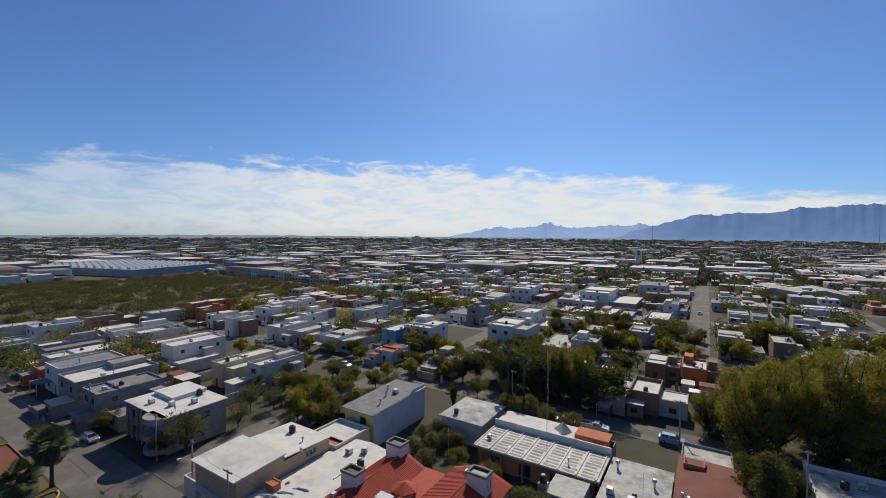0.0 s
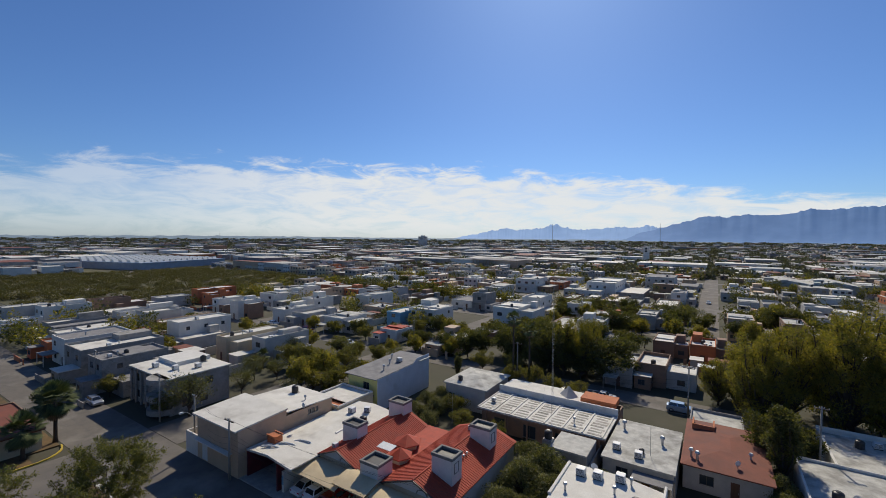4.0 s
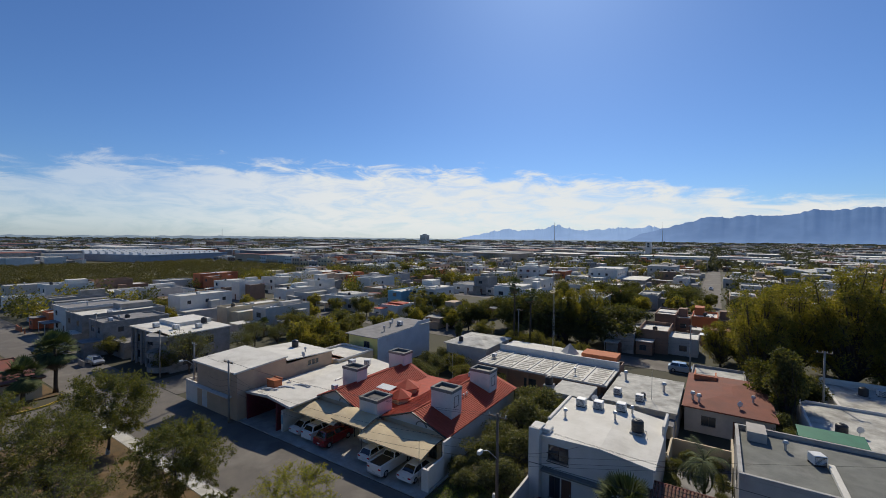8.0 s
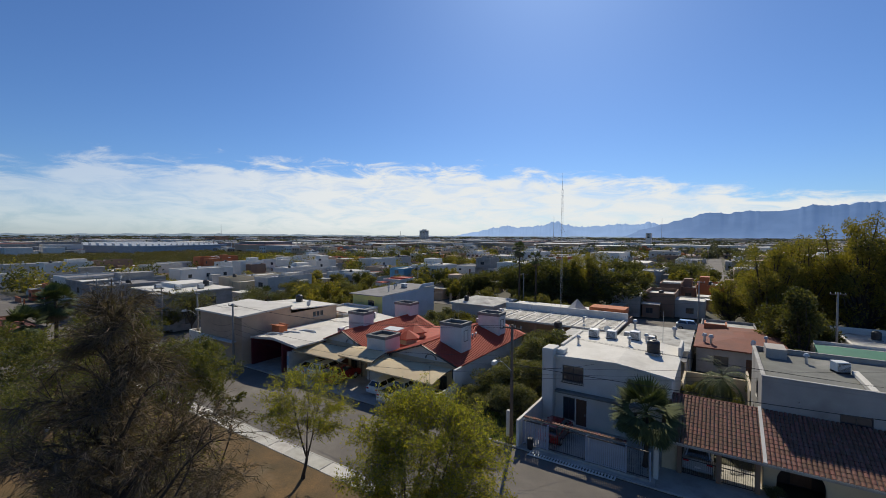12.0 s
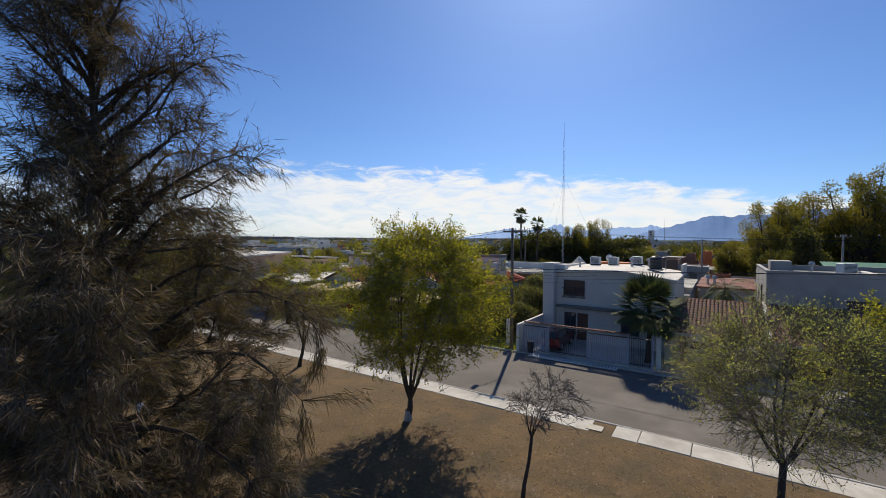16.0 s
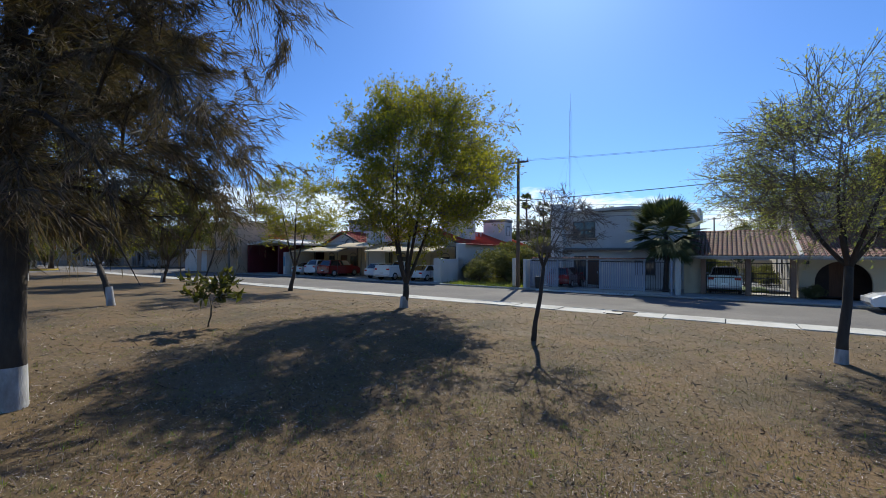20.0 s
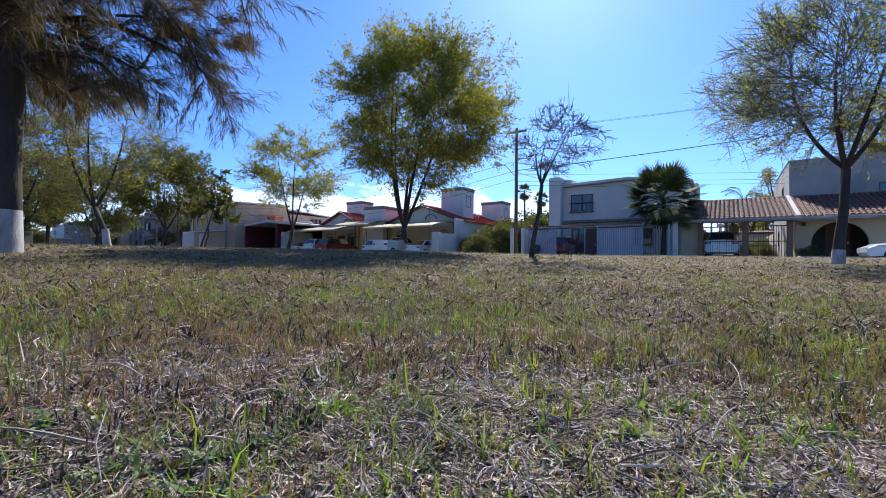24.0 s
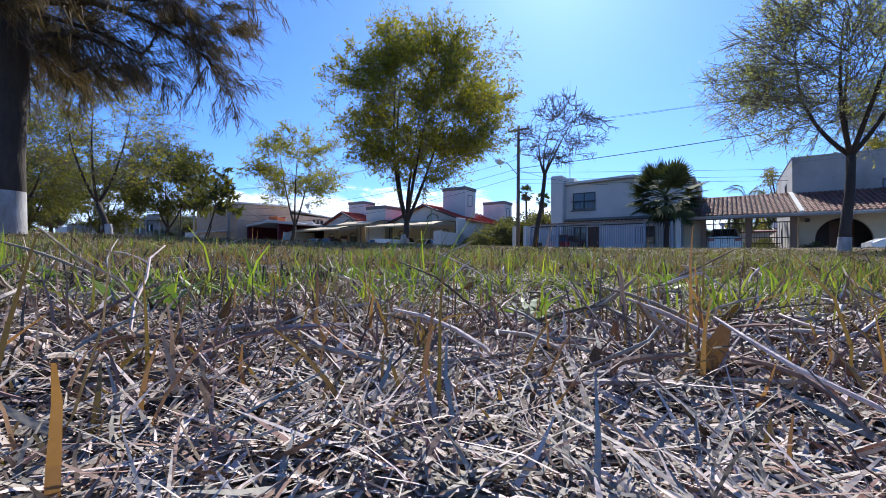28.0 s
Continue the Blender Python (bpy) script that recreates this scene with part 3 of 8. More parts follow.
# front fence of the white house: pale sheet panels and bars between posts, under a tiled coping
FENCE_PAINT = mat("pale_blue_fence_paint", (0.36, 0.4, 0.47), (0.28, 0.32, 0.39), 1.0, 0.6, 0.08, 40, stain=(0.2, 0.2, 0.2), stain_amount=0.3)
fence = thing("steel_fence", 0, 0, label="pale painted steel fence with close bars and a tiled coping", category="fence")
part("footing", Geo().soft(-13.0, 31.55, -0.1, -3.95, 31.8, 0.1, 0.02), CONCRETE, fence)
for a, b in ((-12.95, -11.0), (-8.15, -5.45)):
    part("top_rail", Geo().box(a, 31.62, 1.9, b, 31.72, 1.97), STEEL, fence)
    part("bottom_rail", Geo().box(a, 31.63, 0.16, b, 31.71, 0.22), FENCE_PAINT, fence)
for a, b in ((-11.0, -8.15), (-5.45, -3.95)):
    part("top_rail", Geo().box(a, 31.64, 1.92, b, 31.7, 1.97), STEEL, fence)
    part("bottom_rail", Geo().box(a, 31.64, 0.18, b, 31.7, 0.23), STEEL, fence)
for u in (-13.0, -11.0, -8.15, -5.45, -3.95):
    part("post", Geo().soft(u - 0.05, 31.6, 0.0, u + 0.05, 31.72, 2.02, 0.01), FENCE_PAINT, fence)
bar = mesh_of("bar", Geo().soft(-0.052, -0.015, 0.12, 0.052, 0.015, 1.96, 0.006), FENCE_PAINT)
thin_bar = mesh_of("bar", Geo().soft(-0.012, -0.012, 0.12, 0.012, 0.012, 1.96, 0.004), STEEL)
for a, b, mesh, step in ((-12.88, -11.06, bar, 0.135), (-8.07, -5.5, bar, 0.135), (-10.9, -8.2, thin_bar, 0.14), (-5.38, -4.0, thin_bar, 0.14)):
    for u in np.arange(a, b, step):
        part("bar", mesh, STEEL, fence).location = (u, 31.67, 0)
part("beam", Geo().soft(-13.0, 31.86, 2.02, -5.4, 32.06, 2.12, 0.02), CONCRETE, fence)
for i in range(31):
    part("coping_tile", Geo().loft([[(-12.95 + 0.245 * i + 0.11 * math.cos(a), y, 2.12 + 0.07 * math.sin(a)) for a in np.linspace(0, math.pi, 6)] for y in (31.82, 32.1)]), CLAY, fence)
for u in (-12.95, -8.1, -5.5):
    part("coping_post", Geo().soft(u - 0.06, 31.9, -0.05, u + 0.06, 32.03, 2.02, 0.02), WHITE_WALL, fence)
# a ramp of pale bars over the gutter
grate = thing("gutter_ramp", 0, 0, label="pale steel bar ramp laid over the gutter", category="grating")
for v in (30.55, 31.05):
    part("rail", Geo().soft(-12.2, v, -0.13, -6.0, v + 0.07, -0.05, 0.01), WHITE_METAL, grate)
rung = mesh_of("rung", Geo().soft(-0.05, 0, -0.12, 0.05, 0.5, -0.045, 0.01), WHITE_METAL)
for u in np.arange(-12.1, -6.0, 0.21):
    part("rung", rung, WHITE_METAL, grate).location = (u, 30.585, 0)
for u, h2 in ((-3.68, 2.25), (-14.6, 2.1)):
    solid("gate_post", Geo().soft(-0.15, -0.15, -0.1, 0.15, 0.15, h2, 0.03), WHITE_WALL, u, 32.4, label="white painted square gate post", category="post", group="gate posts")
solid("garden_wall", Geo().box(-0.1, 0, -0.1, 0.1, 6.6, 2.0).prism([(-0.1, 2.0), (0.1, 2.0), (0.1, 2.02), (-0.1, 2.02)], 0, 6.6), WHITE_WALL, -13.3, 31.2, label="white garden wall beside the vacant lot", category="wall")

# ---- the tile-roofed house with the arched porch ----
h = thing("tile_house", 0, 0, label="cream house with a clay tile roof and arched porch", category="house")
part("wall", Geo().wall("x", 34.6, 2.3, 22, -0.1, 2.5, 0.25, [(3.0, 5.4, -0.1, 2.1), (9.2, 10.8, 0.9, 2.0), (13.5, 16.0, -0.1, 2.1)]), CREAM_WALL, h)
arch = Geo()
for s in (-1, 1):  # spandrels that round the porch opening
    ring = [(4.2 + s * 1.2 * math.cos(a), 0.9 + 1.2 * math.sin(a)) for a in np.linspace(0, math.pi / 2, 9)]
    for (xa, za), (xb, zb) in zip(ring, ring[1:]):
        arch.prism([(xa, za), (xb, zb), (xb, 2.12), (xa, 2.12)], 34.6, 34.85)
part("arch", arch, CREAM_WALL, h)
part("porch_back", Geo().box(2.5, 36.6, -0.1, 6.4, 36.8, 2.6), mat("dark_brown_porch_back", (0.06, 0.035, 0.03), (0.04, 0.025, 0.022), 2.0, 0.7, 0.1, 30), h)
door(h, "x", 36.55, 3.9, 5.0, -0.02, 2.1)
window(h, "x", 34.6, 9.2, 10.8, 0.9, 2.0, bars=6)
sill(h, "x", 34.6, 9.2, 10.8, 0.9)
part("house_sign", Geo().box(8.0, 34.57, 1.75, 8.6, 34.6, 1.95), WOOD, h)
part("garage_door", Geo().box(13.5, 34.75, -0.05, 16.0, 34.8, 2.1), WOOD, h)
part("wall", Geo().box(21.8, 34.85, -0.1, 22, 38.4, 2.5), CREAM_WALL, h)
part("wall", Geo().wall("y", 2.3, 34.85, 38.4, -0.1, 2.5, 0.2), CREAM_WALL, h)
part("wall", Geo().box(-3.5, 34.2, -0.1, -2.5, 34.5, 2.2), CREAM_WALL, h)
for u in (-2.4, -0.1, 2.0):
    part("pillar", Geo().soft(u - 0.14, 33.95, -0.1, u + 0.14, 34.25, 2.25, 0.02), BROWN_WALL, h)
part("beam", Geo().box(-3.5, 33.9, 2.2, 2.3, 34.3, 2.42), BROWN_WALL, h)
part("fascia", Geo().box(-3.7, 33.25, 2.22, 22.1, 33.35, 2.36), WHITE_WALL, h)
part("roof_deck", Geo().side_prism([(33.25, 2.3), (38.3, 4.02), (38.3, 3.9), (33.25, 2.18)], -3.65, 22.1), CONCRETE, h)
part("roof_deck", Geo().side_prism([(38.3, 4.02), (38.9, 3.85), (38.9, 3.72), (38.3, 3.9)], -3.65, 2.3), CONCRETE, h)
# clay barrel tiles, course over course
tile = mesh_of("tile", Geo().loft([[(x, -0.2, 0.0 + dz) for x, dz in arc] + [(x * 0.8, -0.2, dz - 0.02) for x, dz in reversed(arc)] for arc in [[(0.115 * math.cos(a), 0.085 * math.sin(a)) for a in np.linspace(math.pi, 0, 6)]]] +
                                  [[(x, 0.22, 0.0 + dz) for x, dz in arc] + [(x * 0.8, 0.22, dz - 0.02) for x, dz in reversed(arc)] for arc in [[(0.1 * math.cos(a), 0.07 * math.sin(a)) for a in np.linspace(math.pi, 0, 6)]]]), CLAY)
rest, slope = Geo(), math.atan2(1.72, 5.05)
proto = [v.co.copy() for v in tile.vertices]
faces = [tuple(p.vertices) for p in tile.polygons]
for i in range(102):
    for j in range(14):
        s = (j + 0.5) / 14
        m4 = pose(-3.5 + 0.25 * i, 33.25 + 5.05 * s, 2.36 + 1.72 * s, math.degrees(slope) - 2.5 + 0.6 * rng.standard_normal(), 0, 0.8 * rng.standard_normal())
        if i < 21:
            o = part("tile", tile, CLAY, h)
            o.matrix_basis = m4
        else:
            rest.add([tuple(m4 @ v) for v in proto], faces)
tagged(part("tiles_beyond", rest, CLAY, h), kind="stuff")
part("ridge", Geo().tube([(-3.65, 38.3, 4.06), (2.4, 38.3, 4.06)], 0.1, 8), CLAY, h)
part("hip_flashing", Geo().side_prism([(33.2, 2.36), (38.4, 4.13), (38.4, 4.22), (33.2, 2.46)], 2.2, 2.4), WHITE_WALL, h)

# upper storey behind the tiles
MEMBRANE = mat("weathered_grey_membrane", (0.2, 0.205, 0.18), (0.12, 0.122, 0.11), 0.5, 0.9, 0.2, 12, stain=(0.3, 0.29, 0.26), stain_amount=0.4)
upper = [(6.6, 8.2, 3.6, 4.7), (14.0, 15.6, 3.6, 4.7)]
shell(h, 2.4, 38.4, 22, 48.5, -0.1, 6.15, SHADE_WALL, upper, [], [(41.5, 42.5, 3.9, 5.2), (44.5, 45.3, 1.0, 2.2)], [])
fit_windows(h, 2.4, 38.4, 22, 48.5, upper, (), [(41.5, 42.5, 3.9, 5.2), (44.5, 45.3, 1.0, 2.2)])
part("roof", Geo().box(2.6, 38.6, 5.9, 21.8, 48.3, 6.08), MEMBRANE, h)
parapet(h, 2.4, 38.4, 22, 48.5, 6.15, 0.28, 0.2, SHADE_WALL, CONCRETE)
part("stair_tower", Geo().box(3.2, 46.0, 6.08, 4.6, 48.3, 6.9), SHADE_WALL, h)
part("upstand", Geo().soft(8.2, 38.7, 6.08, 8.6, 44, 6.4, 0.03), WHITE_ROOF, h)
part("upstand", Geo().soft(14.2, 38.7, 6.08, 14.6, 46, 6.4, 0.03), WHITE_ROOF, h)
part("drain_spout", Geo().tube([(4.5, 38.45, 5.0), (4.5, 38.2, 4.95)], 0.05, 8), GALV, h)
part("wall_lamp", Geo().soft(2.55, 34.3, 1.9, 2.75, 34.58, 2.1, 0.03), STEEL, h)
gear(AC, 7.6, 44.2, 6.08, 20)
gear(AC, 12.6, 45.0, 6.08, -10)
gear(VENT, 5.8, 45.6, 6.08)
solid("awning", Geo().side_prism([(48.6, 6.45), (50.6, 6.75), (50.6, 6.79), (48.6, 6.49)], 7.0, 11.6).box(7.1, 50.4, -0.1, 7.2, 50.5, 6.7).box(11.4, 50.4, -0.1, 11.5, 50.5, 6.7).box(7.1, 48.52, 6.0, 7.2, 48.6, 6.46).box(11.4, 48.52, 6.0, 11.5, 48.6, 6.46),
      mat("green_awning", (0.02, 0.2, 0.1), (0.015, 0.15, 0.08), 1, 0.6), 0, 0, label="green sheet awning at the back of the flat roof", category="awning")

# courtyard behind the carport
solid("pavement_court", Geo().box(-3.1, 39, -0.16, 2.3, 56, -0.03), GREY_ROOF, 0, 0, label="grey courtyard paving", category="courtyard", kind="structure")
solid("ground_court", Geo().box(-2.9, 38.6, -0.1, 1.2, 43.5, 0.0), mat("garden_grass", (0.12, 0.17, 0.03), (0.09, 0.13, 0.025), 1.5, 0.9, 0.5, 40), 0, 0, label="small green courtyard lawn", category="lawn", kind="structure")
fence = thing("courtyard_fence", 0, 0, label="dark iron railing across the courtyard", category="fence")
part("rail", Geo().box(-2.9, 43.6, 1.0, 2.2, 43.66, 1.06).box(-2.9, 43.6, 0.1, 2.2, 43.66, 0.16), STEEL, fence)
for u in np.arange(-2.85, 2.2, 0.16):
    part("bar", Geo().box(u - 0.012, 43.61, 0.0, u + 0.012, 43.65, 1.15), STEEL, fence)
solid("garden_wall", Geo().box(-3.1, 52.5, -0.1, 2.3, 52.7, 2.0).box(-3.2, 47.6, -0.1, -3.0, 52.5, 2.0).box(2.3, 48.6, -0.1, 2.5, 55.5, 2.2), CREAM_WALL, 0, 0, label="cream rear courtyard wall", category="wall")
gate = thing("carport_gate", 0, 0, label="closed dark bar gate of the carport", category="gate")
for a, b in ((-2.25, -0.25), (0.05, 1.85)):
    leaf = part("gate_leaf", Geo().soft(a, 34.08, 1.9, b, 34.13, 1.96, 0.008), STEEL, gate)
    for z in (0.0, 1.0):
        part("rail", Geo().soft(a, 34.08, z, b, 34.13, z + 0.05, 0.008), STEEL, leaf)
    for u in np.arange(a, b, 0.12):
        part("bar", Geo().box(u, 34.09, 0.05, u + 0.022, 34.115, 1.92), STEEL, leaf)

# ---- the red-roofed house and its tan canopies ----
h = thing("red_roof_house", 0, 0, label="cream and white house with red tile gables and square turrets", category="house")
WINGS = [(-41.4, -34.6, 4.9, 50.5), (-30.6, -22.0, 5.0, 53.3)]
for a, b, top_z, back_v in WINGS:
    m = (a + b) / 2
    opens = [(a + 0.9, a + 1.9, 0.5, 2.1), (b - 2.3, b - 1.3, 0.5, 2.1)] + ([(m - 0.6, m + 0.6, -0.1, 2.2)] if a < -40 else [])
    part("wall", Geo().wall("x", 36.6, a, b, -0.1, 3.45, 0.25, opens), CREAM_WALL, h)
    part("gable", Geo().prism([(a, 3.45), (b, 3.45), (m, top_z - 0.15)], 36.6, 36.85), WHITE_WALL, h)
    part("wall", Geo().box(a, 36.85, -0.1, a + 0.25, back_v, 3.45), WHITE_WALL, h)
    part("wall", Geo().box(b - 0.25, 36.85, -0.1, b, back_v, 3.45), WHITE_WALL, h)
    part("wall", Geo().box(a, back_v - 0.25, -0.1, b, back_v, 3.45), WHITE_WALL, h)
    part("gable", Geo().prism([(a, 3.45), (b, 3.45), (m, top_z - 0.15)], back_v - 0.25, back_v), WHITE_WALL, h)
    for s, e in ((-1, a), (1, b)):
        part("roof_slope", Geo().prism([(m, top_z), (e + s * 0.3, 3.4), (e + s * 0.3, 3.28), (m, top_z - 0.14)], 36.2, back_v + 0.3), RED_TILE, h)
        roll = mesh_of("tile_roll", Geo().tube([(m, 0, top_z + 0.01), (e + s * 0.3, 0, 3.41)], 0.05, 5), RED_TILE)
        for i in range(46):  # standing rolls of the tiling
            part("tile_roll", roll, RED_TILE, h).location = (0, 36.25 + (back_v - 36.3) * i / 46, 0)
    part("ridge", Geo().tube([(m, 36.2, top_z + 0.02), (m, back_v + 0.3, top_z + 0.02)], 0.1, 8), RED_TILE, h)
    part("barge_board", Geo().prism([(m, top_z - 0.12), (a - 0.3, 3.2), (a - 0.3, 3.34), (m, top_z + 0.04)], 36.1, 36.2), STEEL, h)
    part("barge_board", Geo().prism([(m, top_z - 0.12), (b + 0.3, 3.2), (b + 0.3, 3.34), (m, top_z + 0.04)], 36.1, 36.2), STEEL, h)
    for p, q, lo, hi in opens:
        if lo > 0:
            window(h, "x", 36.6, p, q, lo, hi)
            c, r = (p + q) / 2, (q - p) / 2
            part("window_arch", Geo().loft([[(c + r * math.cos(t), y, hi + k * math.sin(t)) for k, y in ((0.3, 36.5), (0.42, 36.5), (0.42, 36.6), (0.3, 36.6))] for t in np.linspace(0, math.pi, 9)]), TRIM, h)
        else:
            door(h, "x", 36.65, p, q, lo, hi)
    part("gable_arch", Geo().loft([[(m + 1.0 + r * math.cos(t), y, 3.55 + 0.75 * r * math.sin(t)) for r, y in ((0.62, 36.5), (0.72, 36.5), (0.72, 36.6), (0.62, 36.6))] for t in np.linspace(0, math.pi, 11)]), TRIM, h)
# link between the wings: low walls, hipped bays, flat turret
part("wall", Geo().wall("x", 38.6, -34.6, -30.6, -0.1, 3.2, 0.25, [(-33.6, -32.6, -0.1, 2.2), (-31.9, -31.1, 0.5, 2.1)]), CREAM_WALL, h)
door(h, "x", 38.65, -33.6, -32.6, -0.1, 2.2)
window(h, "x", 38.6, -31.9, -31.1, 0.5, 2.1)
part("link_roof", Geo().box(-34.6, 38.4, 3.2, -30.6, 51, 3.4), RED_TILE, h)
for cu, cv, r in ((-33.2, 44.2, 1.7), (-31.8, 41.0, 1.4)):
    part("bay", Geo().tube([(cu, cv, 3.4), (cu, cv, 4.1)], r * 0.85, 6), CREAM_WALL, h)
    part("bay_roof", Geo().tube([(cu, cv, 4.05), (cu, cv, 4.15), (cu, cv, 5.0)], [r * 1.15, r * 1.12, 0.05], 6), RED_TILE, h)
for u0, v0, u1, v1, z0, z1, win in ((-40.5, 39.7, -37.9, 41.6, 3.4, 6.6, 0), (-33.7, 35.9, -31.0, 38.5, 0.0, 5.2, 0), (-25.8, 39.1, -23.1, 41.2, 3.6, 7.0, 1), (-26.1, 48.4, -23.2, 50.4, 3.6, 6.65, 1), (-40.4, 48.9, -37.6, 51.0, 3.4, 6.6, 0)):
    tur = part("turret", Geo().box(u0, v0, z0, u1, v1, z1 - 0.35), WHITE_WALL, h)
    g = Geo()
    for a, b, c, d in ((u0 - 0.08, v0 - 0.08, u1 + 0.08, v0 + 0.22), (u0 - 0.08, v1 - 0.22, u1 + 0.08, v1 + 0.08), (u0 - 0.08, v0 + 0.22, u0 + 0.22, v1 - 0.22), (u1 - 0.22, v0 + 0.22, u1 + 0.08, v1 - 0.22)):
        g.soft(a, b, z1 - 0.35, c, d, z1, 0.03)
    part("coping", g, TRIM, tur)
    # dark sheet stands in for the shade inside the hollow turret top
    part("soot_lining", Geo().box(u0 + 0.23, v0 + 0.23, z1 - 0.36, u1 - 0.23, v1 - 0.23, z1 - 0.33), STEEL, tur)
    if win:
        window(h, "y", u1, v0 + 0.5, v0 + 1.4, z1 - 2.0, z1 - 0.8, 1)
part("skylight", Geo().side_prism([(39.5, 5.0), (40.8, 5.12), (40.8, 5.18), (39.5, 5.06)], -34.4, -32.2), WHITE_METAL, h)
part("gutter_wall", Geo().soft(-21.75, 35.2, -0.1, -21.5, 36.6, 3.4, 0.03), WHITE_WALL, h)
gear(AC, -27.2, 50.8, 4.6, 0, 0.8)
gear(AC, -39.6, 37.5, 4.3, 0, 0.7)
for v in (42.8, 44.2, 45.0):
    gear(VENT, -24.6, v, 4.25, 0, 0.7)


def canopy(a, b, v0, v1, z_low, rise, name_label):
    c = thing("carport_canopy", 0, 0, label=name_label, category="canopy", group="street canopies")
    prof = [(v0 + (v1 - v0) * s, z_low + rise * math.sin(s * math.pi * 0.62)) for s in np.linspace(0, 1, 9)]
    g = Geo()
    xs = np.linspace(a, b, 13)
    g.v = [(x, y, z - 0.05 * math.sin(math.pi * i / 2) ** 2) for i, x in enumerate(xs) for y, z in prof]
    g.f = [(i * 9 + j, (i + 1) * 9 + j, (i + 1) * 9 + j + 1, i * 9 + j + 1) for i in range(12) for j in range(8)]
    part("cloth", g, TAN_CLOTH, c, smooth=True)
    part("hem", Geo().side_prism([(v0, z_low), (v0, z_low - 0.14), (v0 + 0.02, z_low - 0.14), (v0 + 0.02, z_low)], a, b), TAN_CLOTH, c)
    for x in np.linspace(a, b, 4):
        part("rib", Geo().tube([(x, y, z - 0.04) for y, z in prof], 0.035, 6), STEEL, c)
    for x in (a + 0.1, b - 0.1):
        part("post", Geo().tube([(x, v1 - 0.1, -0.06), (x, v1 - 0.1, prof[-1][1])], 0.05, 8), STEEL, c)
    part("front_pole", Geo().tube([(b - 0.35, v0 + 0.1, -0.06), (b - 0.35, v0 + 0.1, 4.3 if b > -24 else z_low)], 0.025, 6), STEEL, c)
    return c


canopy(-42.8, -34.7, 32.9, 36.3, 2.65, 0.5, "tan fabric canopy over parked cars")
canopy(-35.6, -30.6, 33.3, 36.4, 3.1, 0.5, "tan arched fabric canopy over the entrance")
canopy(-30.7, -22.3, 32.5, 36.3, 2.65, 0.5, "tan fabric canopy over a pickup")
solid("garden_wall", Geo().soft(-22.1, 32.2, -0.1, -21.3, 32.5, 2.0, 0.03).box(-21.7, 32.5, -0.1, -21.5, 36.5, 1.95), WHITE_WALL, 0, 0, label="white end wall of the parking forecourt", category="wall")
tiled = solid("garden_wall", Geo().soft(-43.3, 32.3, -0.1, -42.9, 33.0, 2.5, 0.03).box(-43.2, 33.0, -0.1, -43.0, 36.6, 2.6), WHITE_WALL, 0, 0, label="white pier with plain tile panels", category="wall")
part("tile_panel", Geo().box(-43.26, 32.27, 0.9, -42.94, 32.31, 2.0), BLUE_WALL, tiled, "blue and white tile panel")

# ---- the white-roofed house with the maroon carport ----
h = thing("white_roof_house", 0, 0, label="low house with a broad white roof and maroon carport", category="house")
part("roof", Geo().prism([(-50.0, 3.35), (-45.5, 3.75), (-41.1, 3.3), (-41.1, 3.48), (-45.5, 3.95), (-50.0, 3.52)], 32.0, 51.4), WHITE_ROOF, h)
part("fascia", Geo().prism([(-50.05, 3.3), (-45.5, 3.68), (-41.05, 3.24), (-41.05, 3.52), (-45.5, 4.0), (-50.05, 3.56)], 31.9, 32.0), WHITE_WALL, h)
part("wall", Geo().box(-50.0, 32.0, -0.1, -49.8, 51.4, 3.4), MAROON, h)
part("wall", Geo().box(-43.9, 32.0, -0.1, -43.7, 51.4, 3.45), MAROON, h)
part("wall", Geo().wall("x", 38.0, -49.8, -43.9, -0.1, 3.5, 0.2, [(-48.9, -47.6, 0.8, 2.0), (-46.6, -45.6, -0.1, 2.1)]), MAROON, h)
window(h, "x", 38.0, -48.9, -47.6, 0.8, 2.0)
door(h, "x", 38.05, -46.6, -45.6, -0.1, 2.1)
part("wall", Geo().box(-49.8, 51.2, -0.1, -41.2, 51.4, 3.4), WHITE_WALL, h)
part("wall", Geo().box(-41.4, 38.0, -0.1, -41.2, 51.2, 3.3), WHITE_WALL, h)
for i, (u, v) in enumerate(((-47.2, 33.6), (-46.0, 35.2), (-45.0, 36.8))):
    part("duct", Geo().tube([(u - 1.0, v - 0.6, 3.9), (u - 0.3, v - 0.1, 4.02), (u + 0.9, v + 0.3, 3.95), (u + 1.1, v + 0.4, 3.8)], 0.11, 8), WHITE_METAL, h)
part("duct", Geo().tube([(-43.3, 41.0, 3.75), (-43.6, 47.0, 3.8)], 0.14, 8), WHITE_METAL, h)
part("chimney", Geo().box(-49.2, 34.4, 3.5, -47.6, 35.6, 4.6), ORANGE_WALL, h)
part("chimney_rim", Geo().box(-49.3, 34.3, 4.6, -47.5, 34.5, 4.72).box(-49.3, 35.5, 4.6, -47.5, 35.7, 4.72), ORANGE_WALL, h)
gear(TANK, -42.4, 45.5, 3.55)
gear(AC, -46.2, 47.0, 3.88)
gear(AC, -44.5, 48.6, 3.8, 30)

